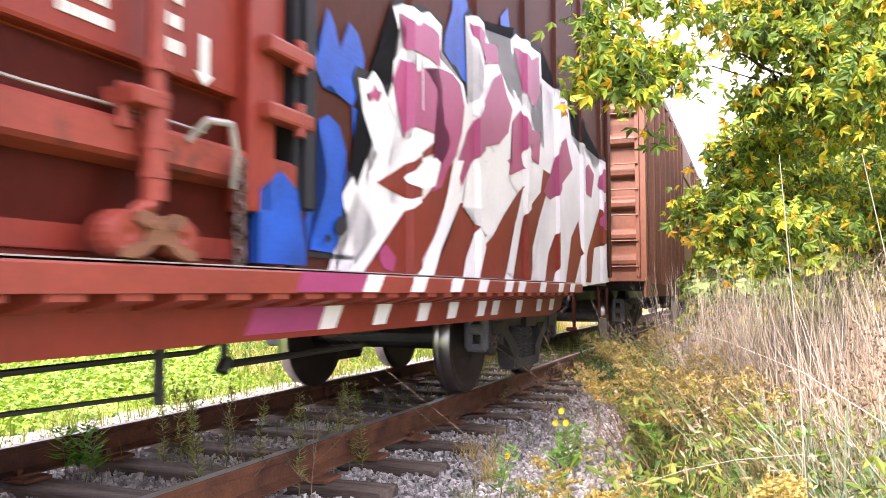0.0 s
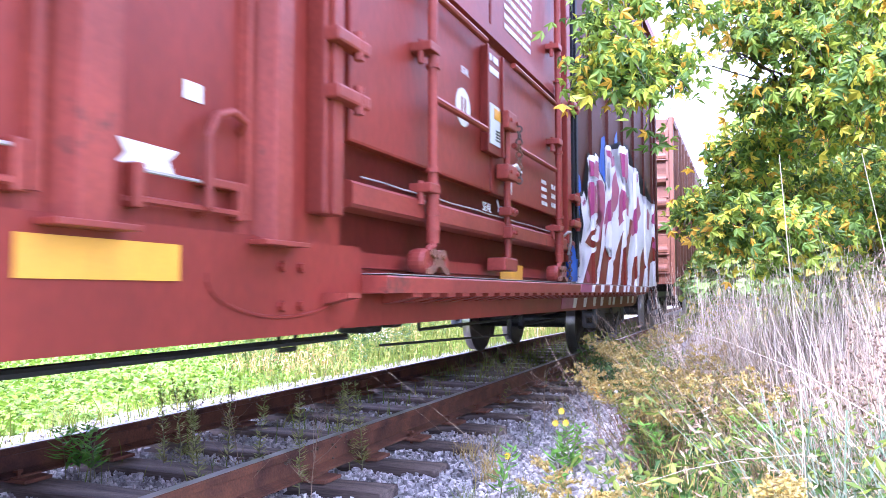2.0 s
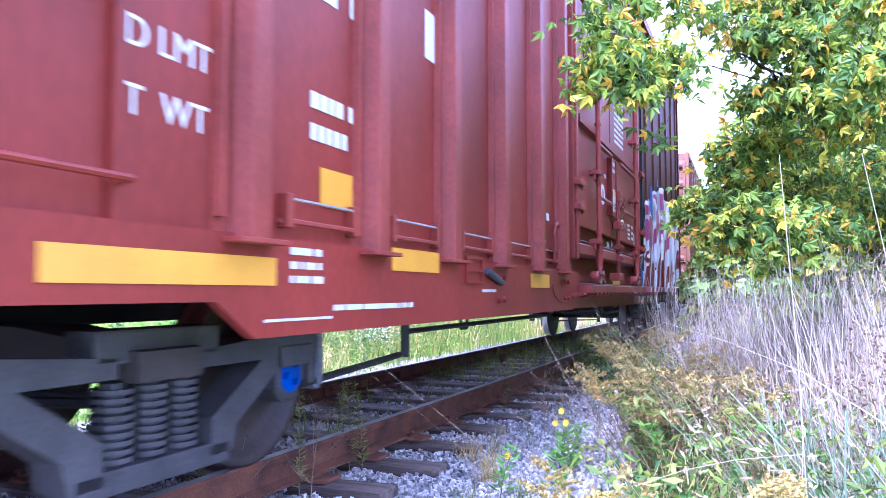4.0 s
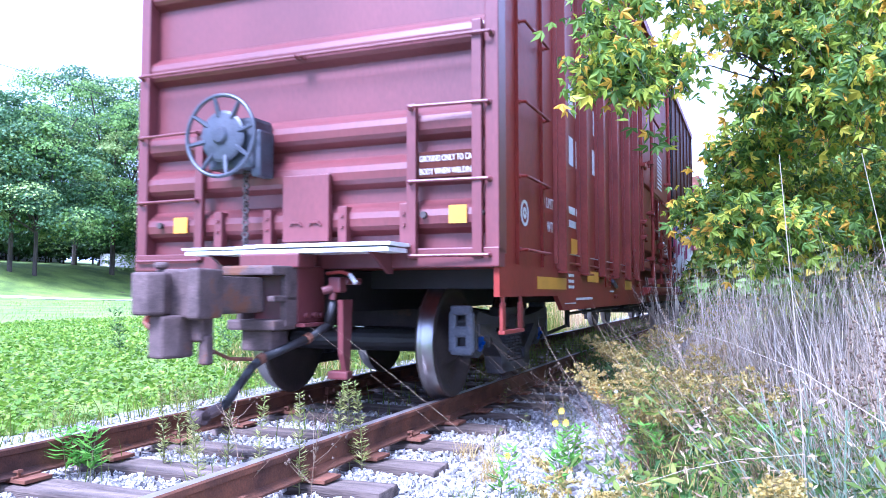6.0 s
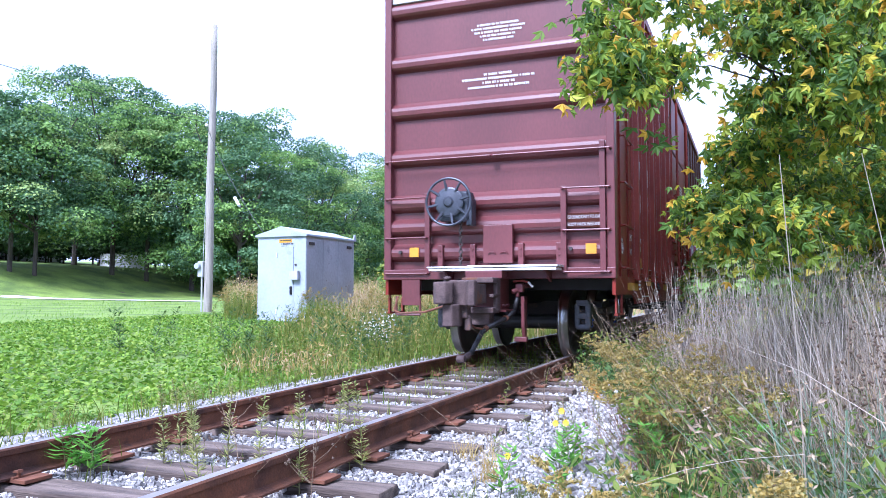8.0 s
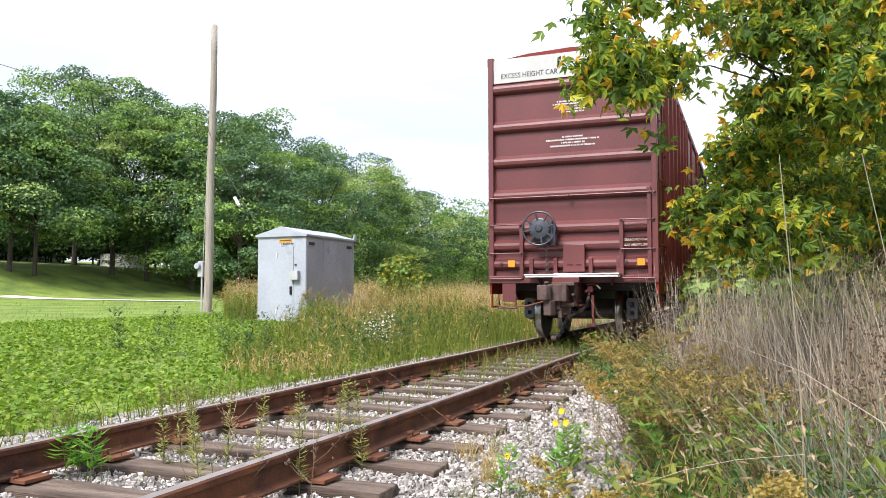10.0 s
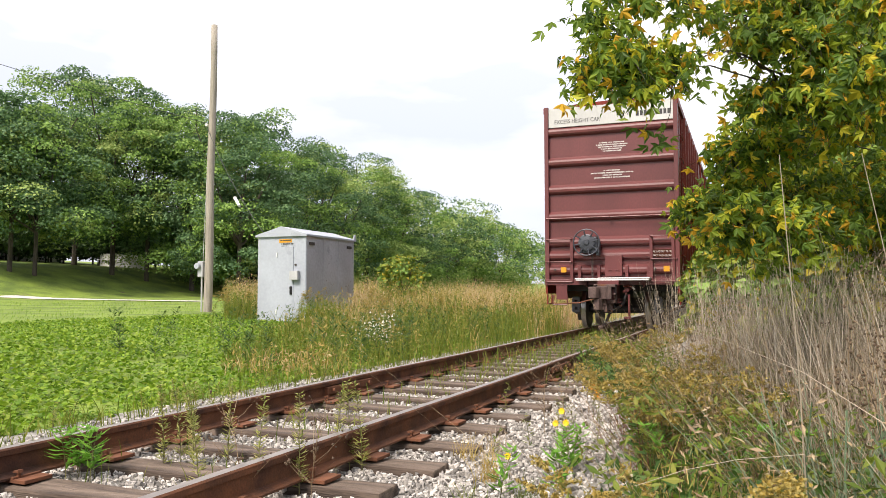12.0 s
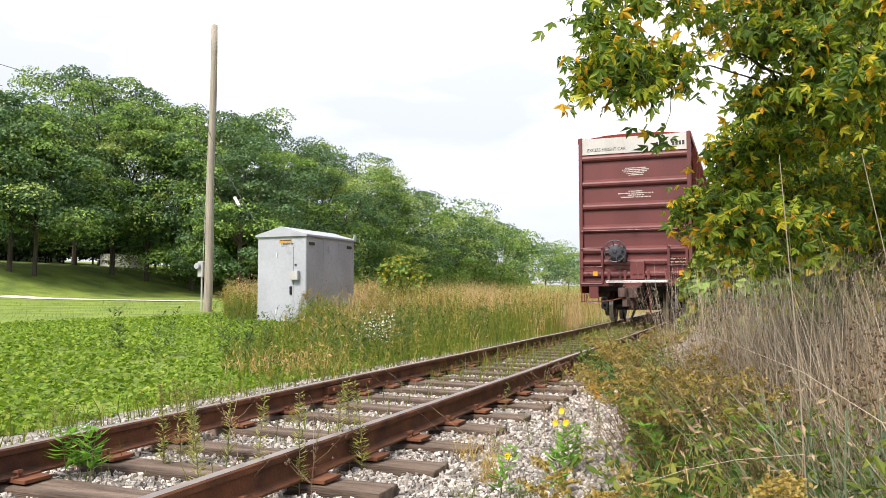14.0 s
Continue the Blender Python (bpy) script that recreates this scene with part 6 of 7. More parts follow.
def far_tree(x, y, h, r, seed, material, leaf=0.34, n=7000, low=0.22, label="", name="tree", group="trees along the bank"):
    rng = np.random.default_rng(seed)
    z0 = level(x, y)
    tree = thing(name, label or ("full green broadleaf tree on the bank" if material == "leaf_far" else "dark green broadleaf tree on the bank"), "tree" if name == "tree" else "shrub", group, at=(x, y, z0))
    bm = B()
    rod(bm, (0, 0, -0.2), (0.1, 0, h * 0.30), 0.013 * h, 0.010 * h, 9)
    tips = []
    for k in range(9):
        a = k * 0.7 + rng.uniform(-0.2, 0.2)
        rr, zz = r * rng.uniform(0.35, 0.8), h * rng.uniform(0.35, 0.9)
        tip = (rr * math.cos(a), rr * math.sin(a), zz)
        rod(bm, (0.05, 0, h * rng.uniform(0.24, 0.30)), tip, 0.007 * h, 0.002 * h, 6)
        tips.append(tip)
    part("trunk", bm, M["bark"], tree)
    # clumps on an uneven crown, then leaves in each clump
    k = 100
    d = rng.normal(size=(k, 3))
    d /= np.linalg.norm(d, axis=1)[:, None]
    d[:, 2] = np.where(d[:, 2] < -0.93, -d[:, 2], d[:, 2])
    if name == "tree":
        # boughs spread wide down to the skirt of the crown
        d[:, :2] /= np.maximum(np.hypot(d[:, 0], d[:, 1]), 0.25)[:, None] ** np.where(d[:, 2] < 0.2, 0.75, 0.15)[:, None]
    mid = h * (0.5 + low * 0.5)
    rad = np.array([r * 1.2, r * 1.2, h * (0.5 - low * 0.5)]) * 0.88
    cc = d * rad * rng.uniform(0.55, 1.0, (k, 1)) + [0, 0, mid]
    cr = r * rng.uniform(0.18, 0.36, k)
    pick = rng.integers(0, k, n)
    e = rng.normal(size=(n, 3))
    e /= np.linalg.norm(e, axis=1)[:, None]
    e[:, 2] = np.where(rng.uniform(size=n) < 0.65, np.abs(e[:, 2]) * 0.6, e[:, 2] * 0.6)
    p = cc[pick] + e * (cr[pick] * rng.uniform(0.72, 1.06, n))[:, None]
    v, f = scatter_leaves(p, leaf, rng, 0.62, 0.30, e + [0, 0, 0.25])
    me = big_mesh("crown", v, f, M[material])
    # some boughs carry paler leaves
    me.materials.append(M["leaf_pale" if material == "leaf_far" else "leaf_dark" if material == "leaf_shaded" else "leaf_far"])
    me.materials.append(M["leaf_dark"])
    share = rng.uniform(size=k)
    pale = np.where(share < (0.28 if h > 7.6 else 0.12), 1, np.where((share > 0.62) & (name == "tree"), 2, 0))[pick].astype(np.int32)
    me.polygons.foreach_set("material_index", np.concatenate([pale, pale]))
    crown = new("crown", me)
    crown.parent = tree
    return tree


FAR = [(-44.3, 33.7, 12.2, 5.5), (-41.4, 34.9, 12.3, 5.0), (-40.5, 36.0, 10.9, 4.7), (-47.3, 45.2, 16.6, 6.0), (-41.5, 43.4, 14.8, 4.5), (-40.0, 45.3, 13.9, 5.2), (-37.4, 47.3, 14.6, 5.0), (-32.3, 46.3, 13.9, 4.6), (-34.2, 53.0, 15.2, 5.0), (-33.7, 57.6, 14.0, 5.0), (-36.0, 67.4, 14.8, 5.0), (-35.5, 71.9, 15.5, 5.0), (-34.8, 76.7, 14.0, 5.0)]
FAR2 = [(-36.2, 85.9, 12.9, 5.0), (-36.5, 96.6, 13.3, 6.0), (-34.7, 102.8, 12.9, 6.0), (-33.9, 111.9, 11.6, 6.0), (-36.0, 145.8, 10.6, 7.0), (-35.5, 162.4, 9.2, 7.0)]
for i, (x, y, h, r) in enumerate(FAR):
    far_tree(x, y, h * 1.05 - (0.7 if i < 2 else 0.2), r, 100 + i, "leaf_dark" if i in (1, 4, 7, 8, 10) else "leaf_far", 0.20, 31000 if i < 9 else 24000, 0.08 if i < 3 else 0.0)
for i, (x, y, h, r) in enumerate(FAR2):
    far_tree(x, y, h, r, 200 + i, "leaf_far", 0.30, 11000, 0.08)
# undergrowth closing the foot of the wood; dark rows have shade in their colour
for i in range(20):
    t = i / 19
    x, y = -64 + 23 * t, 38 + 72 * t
    far_tree(x, y, 7.5, 5.0, 300 + i, "leaf_shaded", 0.5, 2600, 0.0, "dense undergrowth at the foot of the wood, its leaves coloured for deep shade", "shrub", "undergrowth")
for i in range(9):
    x, y = -38 + i * 0.3, 50 + i * 9
    far_tree(x, y, 4.0, 4.0, 340 + i, "leaf_far", 0.28, 4200, 0.0, "dense green shrub at the edge of the wood", "shrub", "undergrowth")
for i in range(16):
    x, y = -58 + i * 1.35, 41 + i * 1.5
    far_tree(x, y, 4.6, 2.6, 360 + i, "leaf_shaded", 0.36, 2600, 0.0, "dense undergrowth at the foot of the wood, its leaves coloured for deep shade", "shrub", "undergrowth")
# the wood's edge behind the lawn, its deep shade put in the leaf colour
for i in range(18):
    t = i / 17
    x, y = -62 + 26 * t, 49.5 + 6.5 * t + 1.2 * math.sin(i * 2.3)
    far_tree(x, y, 5.2 + 1.2 * math.sin(i * 1.7), 2.6, 420 + i, "leaf_shaded", 0.32, 3000, 0.0, "dense undergrowth at the foot of the wood, its leaves coloured for deep shade", "shrub", "undergrowth")
# thicket on the near side of the track, behind the maple
for i, (x, y, h, r) in enumerate([(6.0, 10.5, 4.6, 2.2), (4.6, 13.0, 5.2, 2.0), (7.5, 13.5, 6.5, 2.8), (4.2, 17.0, 5.5, 1.8), (7.2, 18.0, 7.5, 3.0), (4.4, 22.0, 6.0, 1.9), (8.0, 24.0, 8.0, 3.2), (4.0, 28.0, 6.5, 2.2), (8.5, 32.0, 9.0, 3.5), (3.8, 36.0, 7.0, 2.4), (3.5, 46.0, 8.0, 3.0), (3.0, 60.0, 9.0, 3.6), (8.2, 8.5, 5.0, 2.4), (4.2, 10.6, 2.2, 1.3), (3.4, 12.5, 2.4, 1.3), (5.6, 12.0, 2.4, 1.6), (3.2, 15.0, 2.5, 1.3), (3.0, 19.0, 2.6, 1.4), (5.8, 8.8, 2.0, 1.3)]):
    far_tree(x, y, h, r, 500 + i, "leaf_thicket", 0.12 + 0.003 * y, 8000 if y < 20 else 4500, 0.0, "green and yellow shrub beside the track", "shrub", "thicket beside the track")
far_tree(-10.5, 28.5, 2.4, 1.0, 400, "leaf_thicket", 0.14, 2600, 0.05, "yellow-green sapling in the meadow", "shrub", "meadow shrubs")


def near_tree():
    """The turning maple that hangs over the track from beside the camera."""
    rng = np.random.default_rng(7)
    tree = thing("maple_tree", "maple tree with yellowing green leaves overhanging the track", "tree")
    bm = B()
    trunk = Vector((5.6, 8.2, -0.3))
    rod(bm, trunk, trunk + Vector((-0.1, -0.1, 2.2)), 0.13, 0.10, 12)
    rod(bm, trunk + Vector((-0.1, -0.1, 2.2)), trunk + Vector((0.1, -0.2, 5.0)), 0.10, 0.05, 12)
    part("trunk", bm, M["bark"], tree)
    leaves = []
    tw = Soup()
    stems = []
    fork = trunk + Vector((-0.1, -0.1, 2.0))
    limbs = [((3.54, 5.93, 2.22), (3.07, 5.09, 2.21), (2.73, 4.52, 2.16), (2.49, 4.20, 2.22), (2.32, 4.01, 2.34)), ((3.50, 5.93, 2.10), (3.05, 5.07, 2.35), (2.70, 4.40, 2.16), (2.50, 4.11, 2.10), (2.30, 3.92, 2.06)), ((3.35, 5.64, 2.28), (2.98, 4.94, 2.32), (2.76, 4.43, 2.12), (2.56, 4.14, 2.02), (2.33, 3.95, 1.94)),
             ((3.43, 5.65, 2.59), (2.96, 4.91, 2.56), (2.58, 4.44, 2.52), (2.36, 4.12, 2.53)), ((3.55, 7.05, 1.73), (3.16, 6.46, 1.67), (2.85, 6.01, 1.57), (2.67, 5.74, 1.44)), ((3.67, 6.87, 2.06), (3.28, 6.06, 1.99), (3.05, 5.74, 1.87), (2.90, 5.57, 1.73)), ((3.72, 6.28, 1.33), (3.39, 5.49, 1.32), (3.15, 5.18, 1.30), (2.92, 5.07, 1.27)),
             ((5.4, 7.8, 2.9), (4.6, 6.8, 3.2), (3.7, 6.2, 3.3), (2.9, 5.6, 3.1)), ((5.3, 7.8, 1.9), (4.3, 7.2, 2.0), (3.5, 6.9, 1.75), (2.95, 6.8, 1.35)),
             ((5.4, 7.6, 1.8), (4.6, 5.8, 1.9), (4.1, 5.0, 1.95), (3.5, 4.4, 2.0)), ((5.4, 7.6, 2.2), (4.8, 5.9, 2.4), (4.2, 5.0, 2.4), (3.6, 4.5, 2.35)), ((5.4, 8.4, 2.4), (4.4, 8.6, 2.6), (3.6, 8.8, 2.6), (2.9, 9.0, 2.3)),
             ((5.4, 8.4, 2.0), (4.4, 8.4, 2.0), (3.7, 8.2, 1.9), (3.0, 8.1, 1.6)), ((5.4, 8.4, 3.0), (4.4, 8.4, 3.4), (3.6, 8.2, 3.5), (2.9, 8.1, 3.3)), ((5.4, 8.0, 1.7), (4.6, 7.4, 1.6), (4.0, 6.8, 1.55), (3.4, 6.4, 1.45)),
             ((5.5, 8.0, 2.5), (5.0, 6.6, 2.7), (4.5, 5.8, 2.8), (4.0, 5.0, 2.8)), ((5.5, 8.4, 3.3), (4.9, 8.9, 4.0), (4.0, 9.2, 4.2), (3.1, 9.4, 4.0)), ((5.4, 8.5, 1.8), (4.5, 9.6, 1.9), (3.7, 10.2, 1.9), (3.0, 10.8, 1.7)), ((5.5, 8.0, 1.5), (5.0, 7.0, 1.45), (4.6, 6.2, 1.4), (4.1, 5.6, 1.35)),
             ((3.94, 6.09, 2.42), (3.62, 5.52, 2.41), (3.34, 5.30, 2.45), (3.05, 5.06, 2.49)), ((3.93, 6.11, 2.04), (3.62, 5.65, 2.13), (3.34, 5.42, 2.16), (3.10, 5.22, 2.08)), ((3.95, 6.07, 2.77), (3.63, 5.62, 2.74), (3.35, 5.39, 2.76), (3.02, 5.14, 2.74))]
    for li, pts in enumerate(limbs):
        P = [fork] + [Vector(p) for p in pts]
        path = []
        for a, b in zip(P, P[1:]):
            for s in range(6):
                path.append(a.lerp(b, s / 6))
        path.append(P[-1])
        for i in range(1, len(path) - 1):
            path[i] += Vector(rng.normal(size=3) * 0.012)
        tw.stem(path, 0.020, 0.003)
        for i in range((19, 18, 19, 12)[li] if li < 4 else 8, len(path)):
            for q in range(3 if li < 4 else 9):
                base = path[i].lerp(path[i - 1], rng.uniform())
                d = Vector(rng.normal(size=3))
                d.z = d.z * 0.5 - 0.25
                d.normalize()
                ln = rng.uniform(0.10, 0.26) if li < 4 else rng.uniform(0.14, 0.42) * (1.0 if i < len(path) - 4 else 0.7)
                mid, tip = base + d * ln * 0.5, base + d * ln + Vector((0, 0, -0.22 * ln))
                tw.stem([base, mid, tip], 0.004, 0.0015)
                for s in range(8):
                    t = (s + 0.6) / 8
                    c = base.lerp(mid, t * 2) if t < 0.5 else mid.lerp(tip, t * 2 - 1)
                    leaves.append(c + Vector(rng.normal(size=3) * 0.045))
    # twigs that hang free, each with a bunch of leaves at its end
    for top, low in (((2.70, 4.41, 2.04), (2.63, 4.29, 1.63)), ((2.47, 4.10, 2.05), (2.33, 3.94, 1.90)), ((2.62, 4.25, 2.05), (2.58, 4.18, 1.90))):
        a, b = Vector(top), Vector(low)
        tw.stem([a, a.lerp(b, 0.5) + Vector((0.03, 0, 0)), b], 0.003, 0.0015)
        for s in range(11):
            leaves.append(a.lerp(b, rng.uniform(0.85, 1.0)) + Vector(rng.normal(size=3) * 0.045))
    c = np.array([tuple(q) for q in leaves])
    # three drooping leaflets to a leaf
    n = len(c)
    ax = rng.normal(size=(n, 3))
    ax[:, 2] = ax[:, 2] * 0.4 - 0.9
    ax /= np.linalg.norm(ax, axis=1)[:, None]
    sd = np.cross(ax, rng.normal(size=(n, 3)) * [1, 1, 0.4])
    sd /= np.linalg.norm(sd, axis=1)[:, None]
    nm = np.cross(sd, ax)
    ln = rng.uniform(0.045, 0.095, n)[:, None]
    shape = [(0, 0, 0)]
    for turn in (0.0, 0.85, -0.85):
        ct, st = math.cos(turn), math.sin(turn)
        size = 1.0 if turn == 0 else 0.8
        for al, ac, u in ((0.45, 0.20, 0.06), (1.0, 0.0, -0.10), (0.45, -0.20, 0.06)):
            shape.append((size * (al * ct - ac * st), size * (al * st + ac * ct), u + abs(turn) * 0.15 * al))
    v = np.stack([c + ax * ln * p + sd * ln * q - nm * ln * u for p, q, u in shape], 1).reshape(-1, 3)
    i = np.arange(n)[:, None] * 10
    f = np.concatenate([i + t for t in ([0, 1, 2], [0, 2, 3], [0, 4, 5], [0, 5, 6], [0, 7, 8], [0, 8, 9])], 0)
    crown = new("crown", big_mesh("crown", v, f, M["leaf_near"]))
    crown.parent = tree
    tagged(crown, "yellow-green three-lobed leaves")
    twigs = tagged(new("twig", tw.mesh("twig", M["bark"])), kind="stuff")
    twigs.parent = tree


near_tree()

# ---------- grass, stalks and weeds ----------


def blades(rng, xy, h, w, lean=0.3, seg=3):
    """Curved tapering blades from points on the ground."""
    n = len(xy)
    z = np.array([level(a, b) for a, b in xy]) - 0.02
    a = rng.uniform(0, 2 * np.pi, n)
    ld = np.stack([np.cos(a), np.sin(a)], 1) * (rng.uniform(0.1, 1.0, n) * lean * h)[:, None]
    b = rng.uniform(0, np.pi, n)
    sd = np.stack([np.cos(b), np.sin(b), np.zeros(n)], 1) * (w * 0.5)[:, None]
    rows = []
    for k in range(seg):
        t = k / seg
        p = np.concatenate([xy + ld * t * t, (z + h * t * (1 - 0.12 * t))[:, None]], 1)
        rows += [p - sd * (1 - t * 0.6), p + sd * (1 - t * 0.6)]
    rows.append(np.concatenate([xy + ld, (z + h * 0.9)[:, None]], 1))
    m = 2 * seg + 1
    v = np.stack(rows, 1).reshape(-1, 3)
    i = np.arange(n)[:, None] * m
    tri = []
    for k in range(seg - 1):
        o = 2 * k
        tri += [i + [o, o + 1, o + 3], i + [o, o + 3, o + 2]]
    tri.append(i + [m - 3, m - 2, m - 1])
    return v, np.concatenate(tri, 0)


def stuff(name, v, f, material, label, category="grass"):
    return tagged(new(name, big_mesh(name, v, f, M[material])), label, category, kind="stuff")


def field(rng, n, x0, x1, y0, y1, power=1.0):
    t = rng.uniform(size=n) ** power
    return np.stack([rng.uniform(x0, x1, n), y0 + (y1 - y0) * t], 1)


G = np.random.default_rng(21)
# lawn of low broad leaves
xy = field(G, 70000, -13, -2.3, 2.5, 22, 1.7)
xy = xy[np.array([noise.noise(Vector((a * 1.3, b * 1.3, 3))) > -0.35 for a, b in xy])]
z = np.array([level(a, b) for a, b in xy]) + G.uniform(0.0, 0.07, len(xy))
v, f = scatter_leaves(np.concatenate([xy, z[:, None]], 1), 0.065, G, 0.75, 0.30)
stuff("lawn_leaves", v, f, "lawn", "low clover and broad-leaved lawn")
xy = field(G, 26000, -30, -2.2, 2.5, 34, 1.5)
v, f = blades(G, xy, G.uniform(0.04, 0.13, len(xy)), G.uniform(0.008, 0.016, len(xy)), 0.6, 2)
stuff("lawn_grass", v, f, "lawn", "short green lawn grass")
# tall meadow beyond the hut and beside the track
xy = np.concatenate([field(G, 15000, -11, -1.75, 8.0, 24, 1.0), field(G, 20000, -22, 0.0, 20, 56, 1.2), field(G, 1200, -10.5, -6.5, 15.8, 18.0), field(G, 2200, -14.7, -9.8, 17.8, 25)])
keep = np.array([not (-9.5 < a < -7.75 and 17.0 < b < 19.8) and not (a > bend(b) - 1.75) and not (a < -5.5 - (b - 12) * 0.45 and b < 17.0) and (3.15 - a) / b < 0.79 for a, b in xy])
xy = xy[keep]
hh = G.uniform(0.35, 1.0, len(xy)) * np.clip(0.42 + (xy[:, 1] - 8) * 0.065, 0.35, 1.6) * (1.0 + 0.35 * np.array([noise.noise(Vector((a * 0.9, b * 0.6, 4))) for a, b in xy]))
kind = 1.5 * np.array([noise.noise(Vector((a * 0.5, b * 0.28, 9))) for a, b in xy]) + G.normal(size=len(xy)) * 0.22 + np.clip((xy[:, 1] - 15) * 0.050, -0.40, 0.45) - 0.55 * (xy[:, 1] < 12.5)
for nm, sel, m, lab in (("meadow_grass", kind < 0.22, "weed", "tall green meadow grass"), ("dry_meadow_grass", (kind >= 0.22) & (kind < 0.50), "dry_gold", "tall golden dry grass"), ("pale_meadow_grass", kind >= 0.50, "tan_grass", "tall pale tan grass with seed heads")):
    v, f = blades(G, xy[sel], hh[sel], G.uniform(0.008, 0.018, sel.sum()), 0.35, 3)
    stuff(nm, v, f, m, lab)
    top = np.repeat(xy[sel], 2, 0)
    p = np.concatenate([top + G.normal(size=top.shape) * 0.06, (np.array([level(a, b) for a, b in top]) + np.repeat(hh[sel], 2) * G.uniform(0.25, 0.95, len(top)))[:, None]], 1)
    v, f = scatter_leaves(p, 0.075, G, 0.32, 1.2)
    stuff(nm + "_leaves", v, f, m, lab)

# low weeds on the far part of the track
xy = np.concatenate([field(G, 9000, -1.7, 1.6, 8.6, 26, 1.0), field(G, 700, -2.4, -1.5, 3, 9), field(G, 200, -0.6, 0.6, 3.2, 8)])
xy[:, 0] += np.array([bend(b) for b in xy[:, 1]])
v, f = blades(G, xy, G.uniform(0.06, 0.32, len(xy)) * np.where(xy[:, 1] > 9.5, 1.2, 1.0), G.uniform(0.006, 0.014, len(xy)), 0.5, 3)
stuff("track_weeds", v, f, "weed", "low weeds growing between the ties")


def edge(y):
    """Where the ballast ends and the growth on the near bank begins."""
    return 2.42 - 0.05 * (y - 4.4) - 0.045 * max(0, y - 4.4) ** 2


def bank(n, off0, off1, y0, y1):
    y = G.uniform(y0, y1, n)
    return np.stack([np.array([max(0.9, edge(q)) for q in y]) + G.uniform(off0, off1, n), y], 1)


def reeds(n, tufts, off0, off1, y0, y1, h0, h1, w0, w1, fan, seg=3):
    """Dry stalks that fan out of tufts."""
    c = bank(tufts, off0, off1, y0, y1)
    k = G.integers(0, tufts, n)
    o = G.normal(size=(n, 2)) * 0.07
    xy = c[k] + o
    h = G.uniform(h0, h1, n)
    z = np.array([level(a, b) for a, b in xy]) - 0.03
    ln = o / 0.07 * fan + G.normal(size=(n, 2)) * fan * 0.6 + (G.normal(size=(tufts, 2)) * fan * 0.7)[k]
    w = G.uniform(w0, w1, n)
    b = G.uniform(0, np.pi, n)
    sd = np.stack([np.cos(b), np.sin(b), np.zeros(n)], 1) * (w * 0.5)[:, None]
    cv = G.normal(size=(n, 2)) * 0.10
    rows = []
    for s in range(seg + 1):
        t = s / seg
        p = np.concatenate([xy + ln * h[:, None] * t + cv * t * t, (z + h * t)[:, None]], 1)
        rows += [p - sd * (1 - 0.6 * t), p + sd * (1 - 0.6 * t)]
    m = 2 * seg + 2
    v = np.stack(rows, 1).reshape(-1, 3)
    i = np.arange(n)[:, None] * m
    f = np.concatenate([i + [2 * s, 2 * s + 1, 2 * s + 3, 2 * s + 2] for s in range(seg)], 0)
    return v, f


v, f = reeds(2600, 80, 1.0, 2.3, 4.6, 9.5, 0.9, 1.60, 0.0025, 0.0065, 0.13)
stuff("dry_reeds", v, f, "dry", "pale dry reeds fanning out beside the track")
v, f = reeds(420, 26, 0.75, 1.5, 4.4, 8.0, 0.8, 1.35, 0.003, 0.006, 0.16)
stuff("dry_reeds", v, f, "dry", "thin pale reeds at the edge of the bank")
v, f = reeds(380, 40, 1.0, 2.4, 2.9, 5.2, 0.5, 1.2, 0.002, 0.004, 0.45)
stuff("dry_reeds", v, f, "dry", "thin tangled dry reeds")
v, f = reeds(2300, 120, 0.25, 2.5, 2.8, 9.0, 0.4, 1.15, 0.0015, 0.0045, 0.40)
stuff("brown_stalks", v, f, "stalk", "brown and grey dead weed stalks")
v, f = reeds(260, 12, 0.0, 0.35, 4.7, 6.4, 0.35, 0.62, 0.003, 0.006, 0.22)
stuff("red_stems", v, f, "red_stem", "dark red dead stems at the edge of the ballast")
v, f = reeds(130, 9, 0.9, 1.5, 3.6, 4.6, 0.5, 0.85, 0.008, 0.014, 0.30)
stuff("blue_green_blades", v, f, "blue_blade", "broad blue-green grass blades among the reeds")
xy = bank(1500, 0.10, 2.4, 2.7, 10.0)
v, f = blades(G, xy, G.uniform(0.2, 0.65, len(xy)), G.uniform(0.004, 0.009, len(xy)), 0.8, 3)
stuff("bank_grass", v, f, "dry_gold", "tangled brown and gold grass")
xy = bank(3400, 0.0, 2.4, 2.7, 10.5)
v, f = blades(G, xy, G.uniform(0.12, 0.55, len(xy)), G.uniform(0.007, 0.014, len(xy)), 0.7, 3)
stuff("bank_weeds", v, f, "weed_dark", "dark green weeds on the bank")
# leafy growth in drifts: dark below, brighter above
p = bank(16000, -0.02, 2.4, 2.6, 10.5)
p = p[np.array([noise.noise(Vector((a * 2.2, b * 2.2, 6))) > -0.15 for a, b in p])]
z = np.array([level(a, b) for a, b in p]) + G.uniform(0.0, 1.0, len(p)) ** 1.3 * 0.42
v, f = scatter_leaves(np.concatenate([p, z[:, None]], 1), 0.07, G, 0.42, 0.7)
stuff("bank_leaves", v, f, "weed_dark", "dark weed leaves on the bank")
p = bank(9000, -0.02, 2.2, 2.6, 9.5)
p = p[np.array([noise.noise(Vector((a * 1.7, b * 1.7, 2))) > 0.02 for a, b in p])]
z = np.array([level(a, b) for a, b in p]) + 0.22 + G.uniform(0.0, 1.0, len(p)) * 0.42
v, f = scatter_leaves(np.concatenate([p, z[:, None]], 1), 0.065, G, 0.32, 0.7)
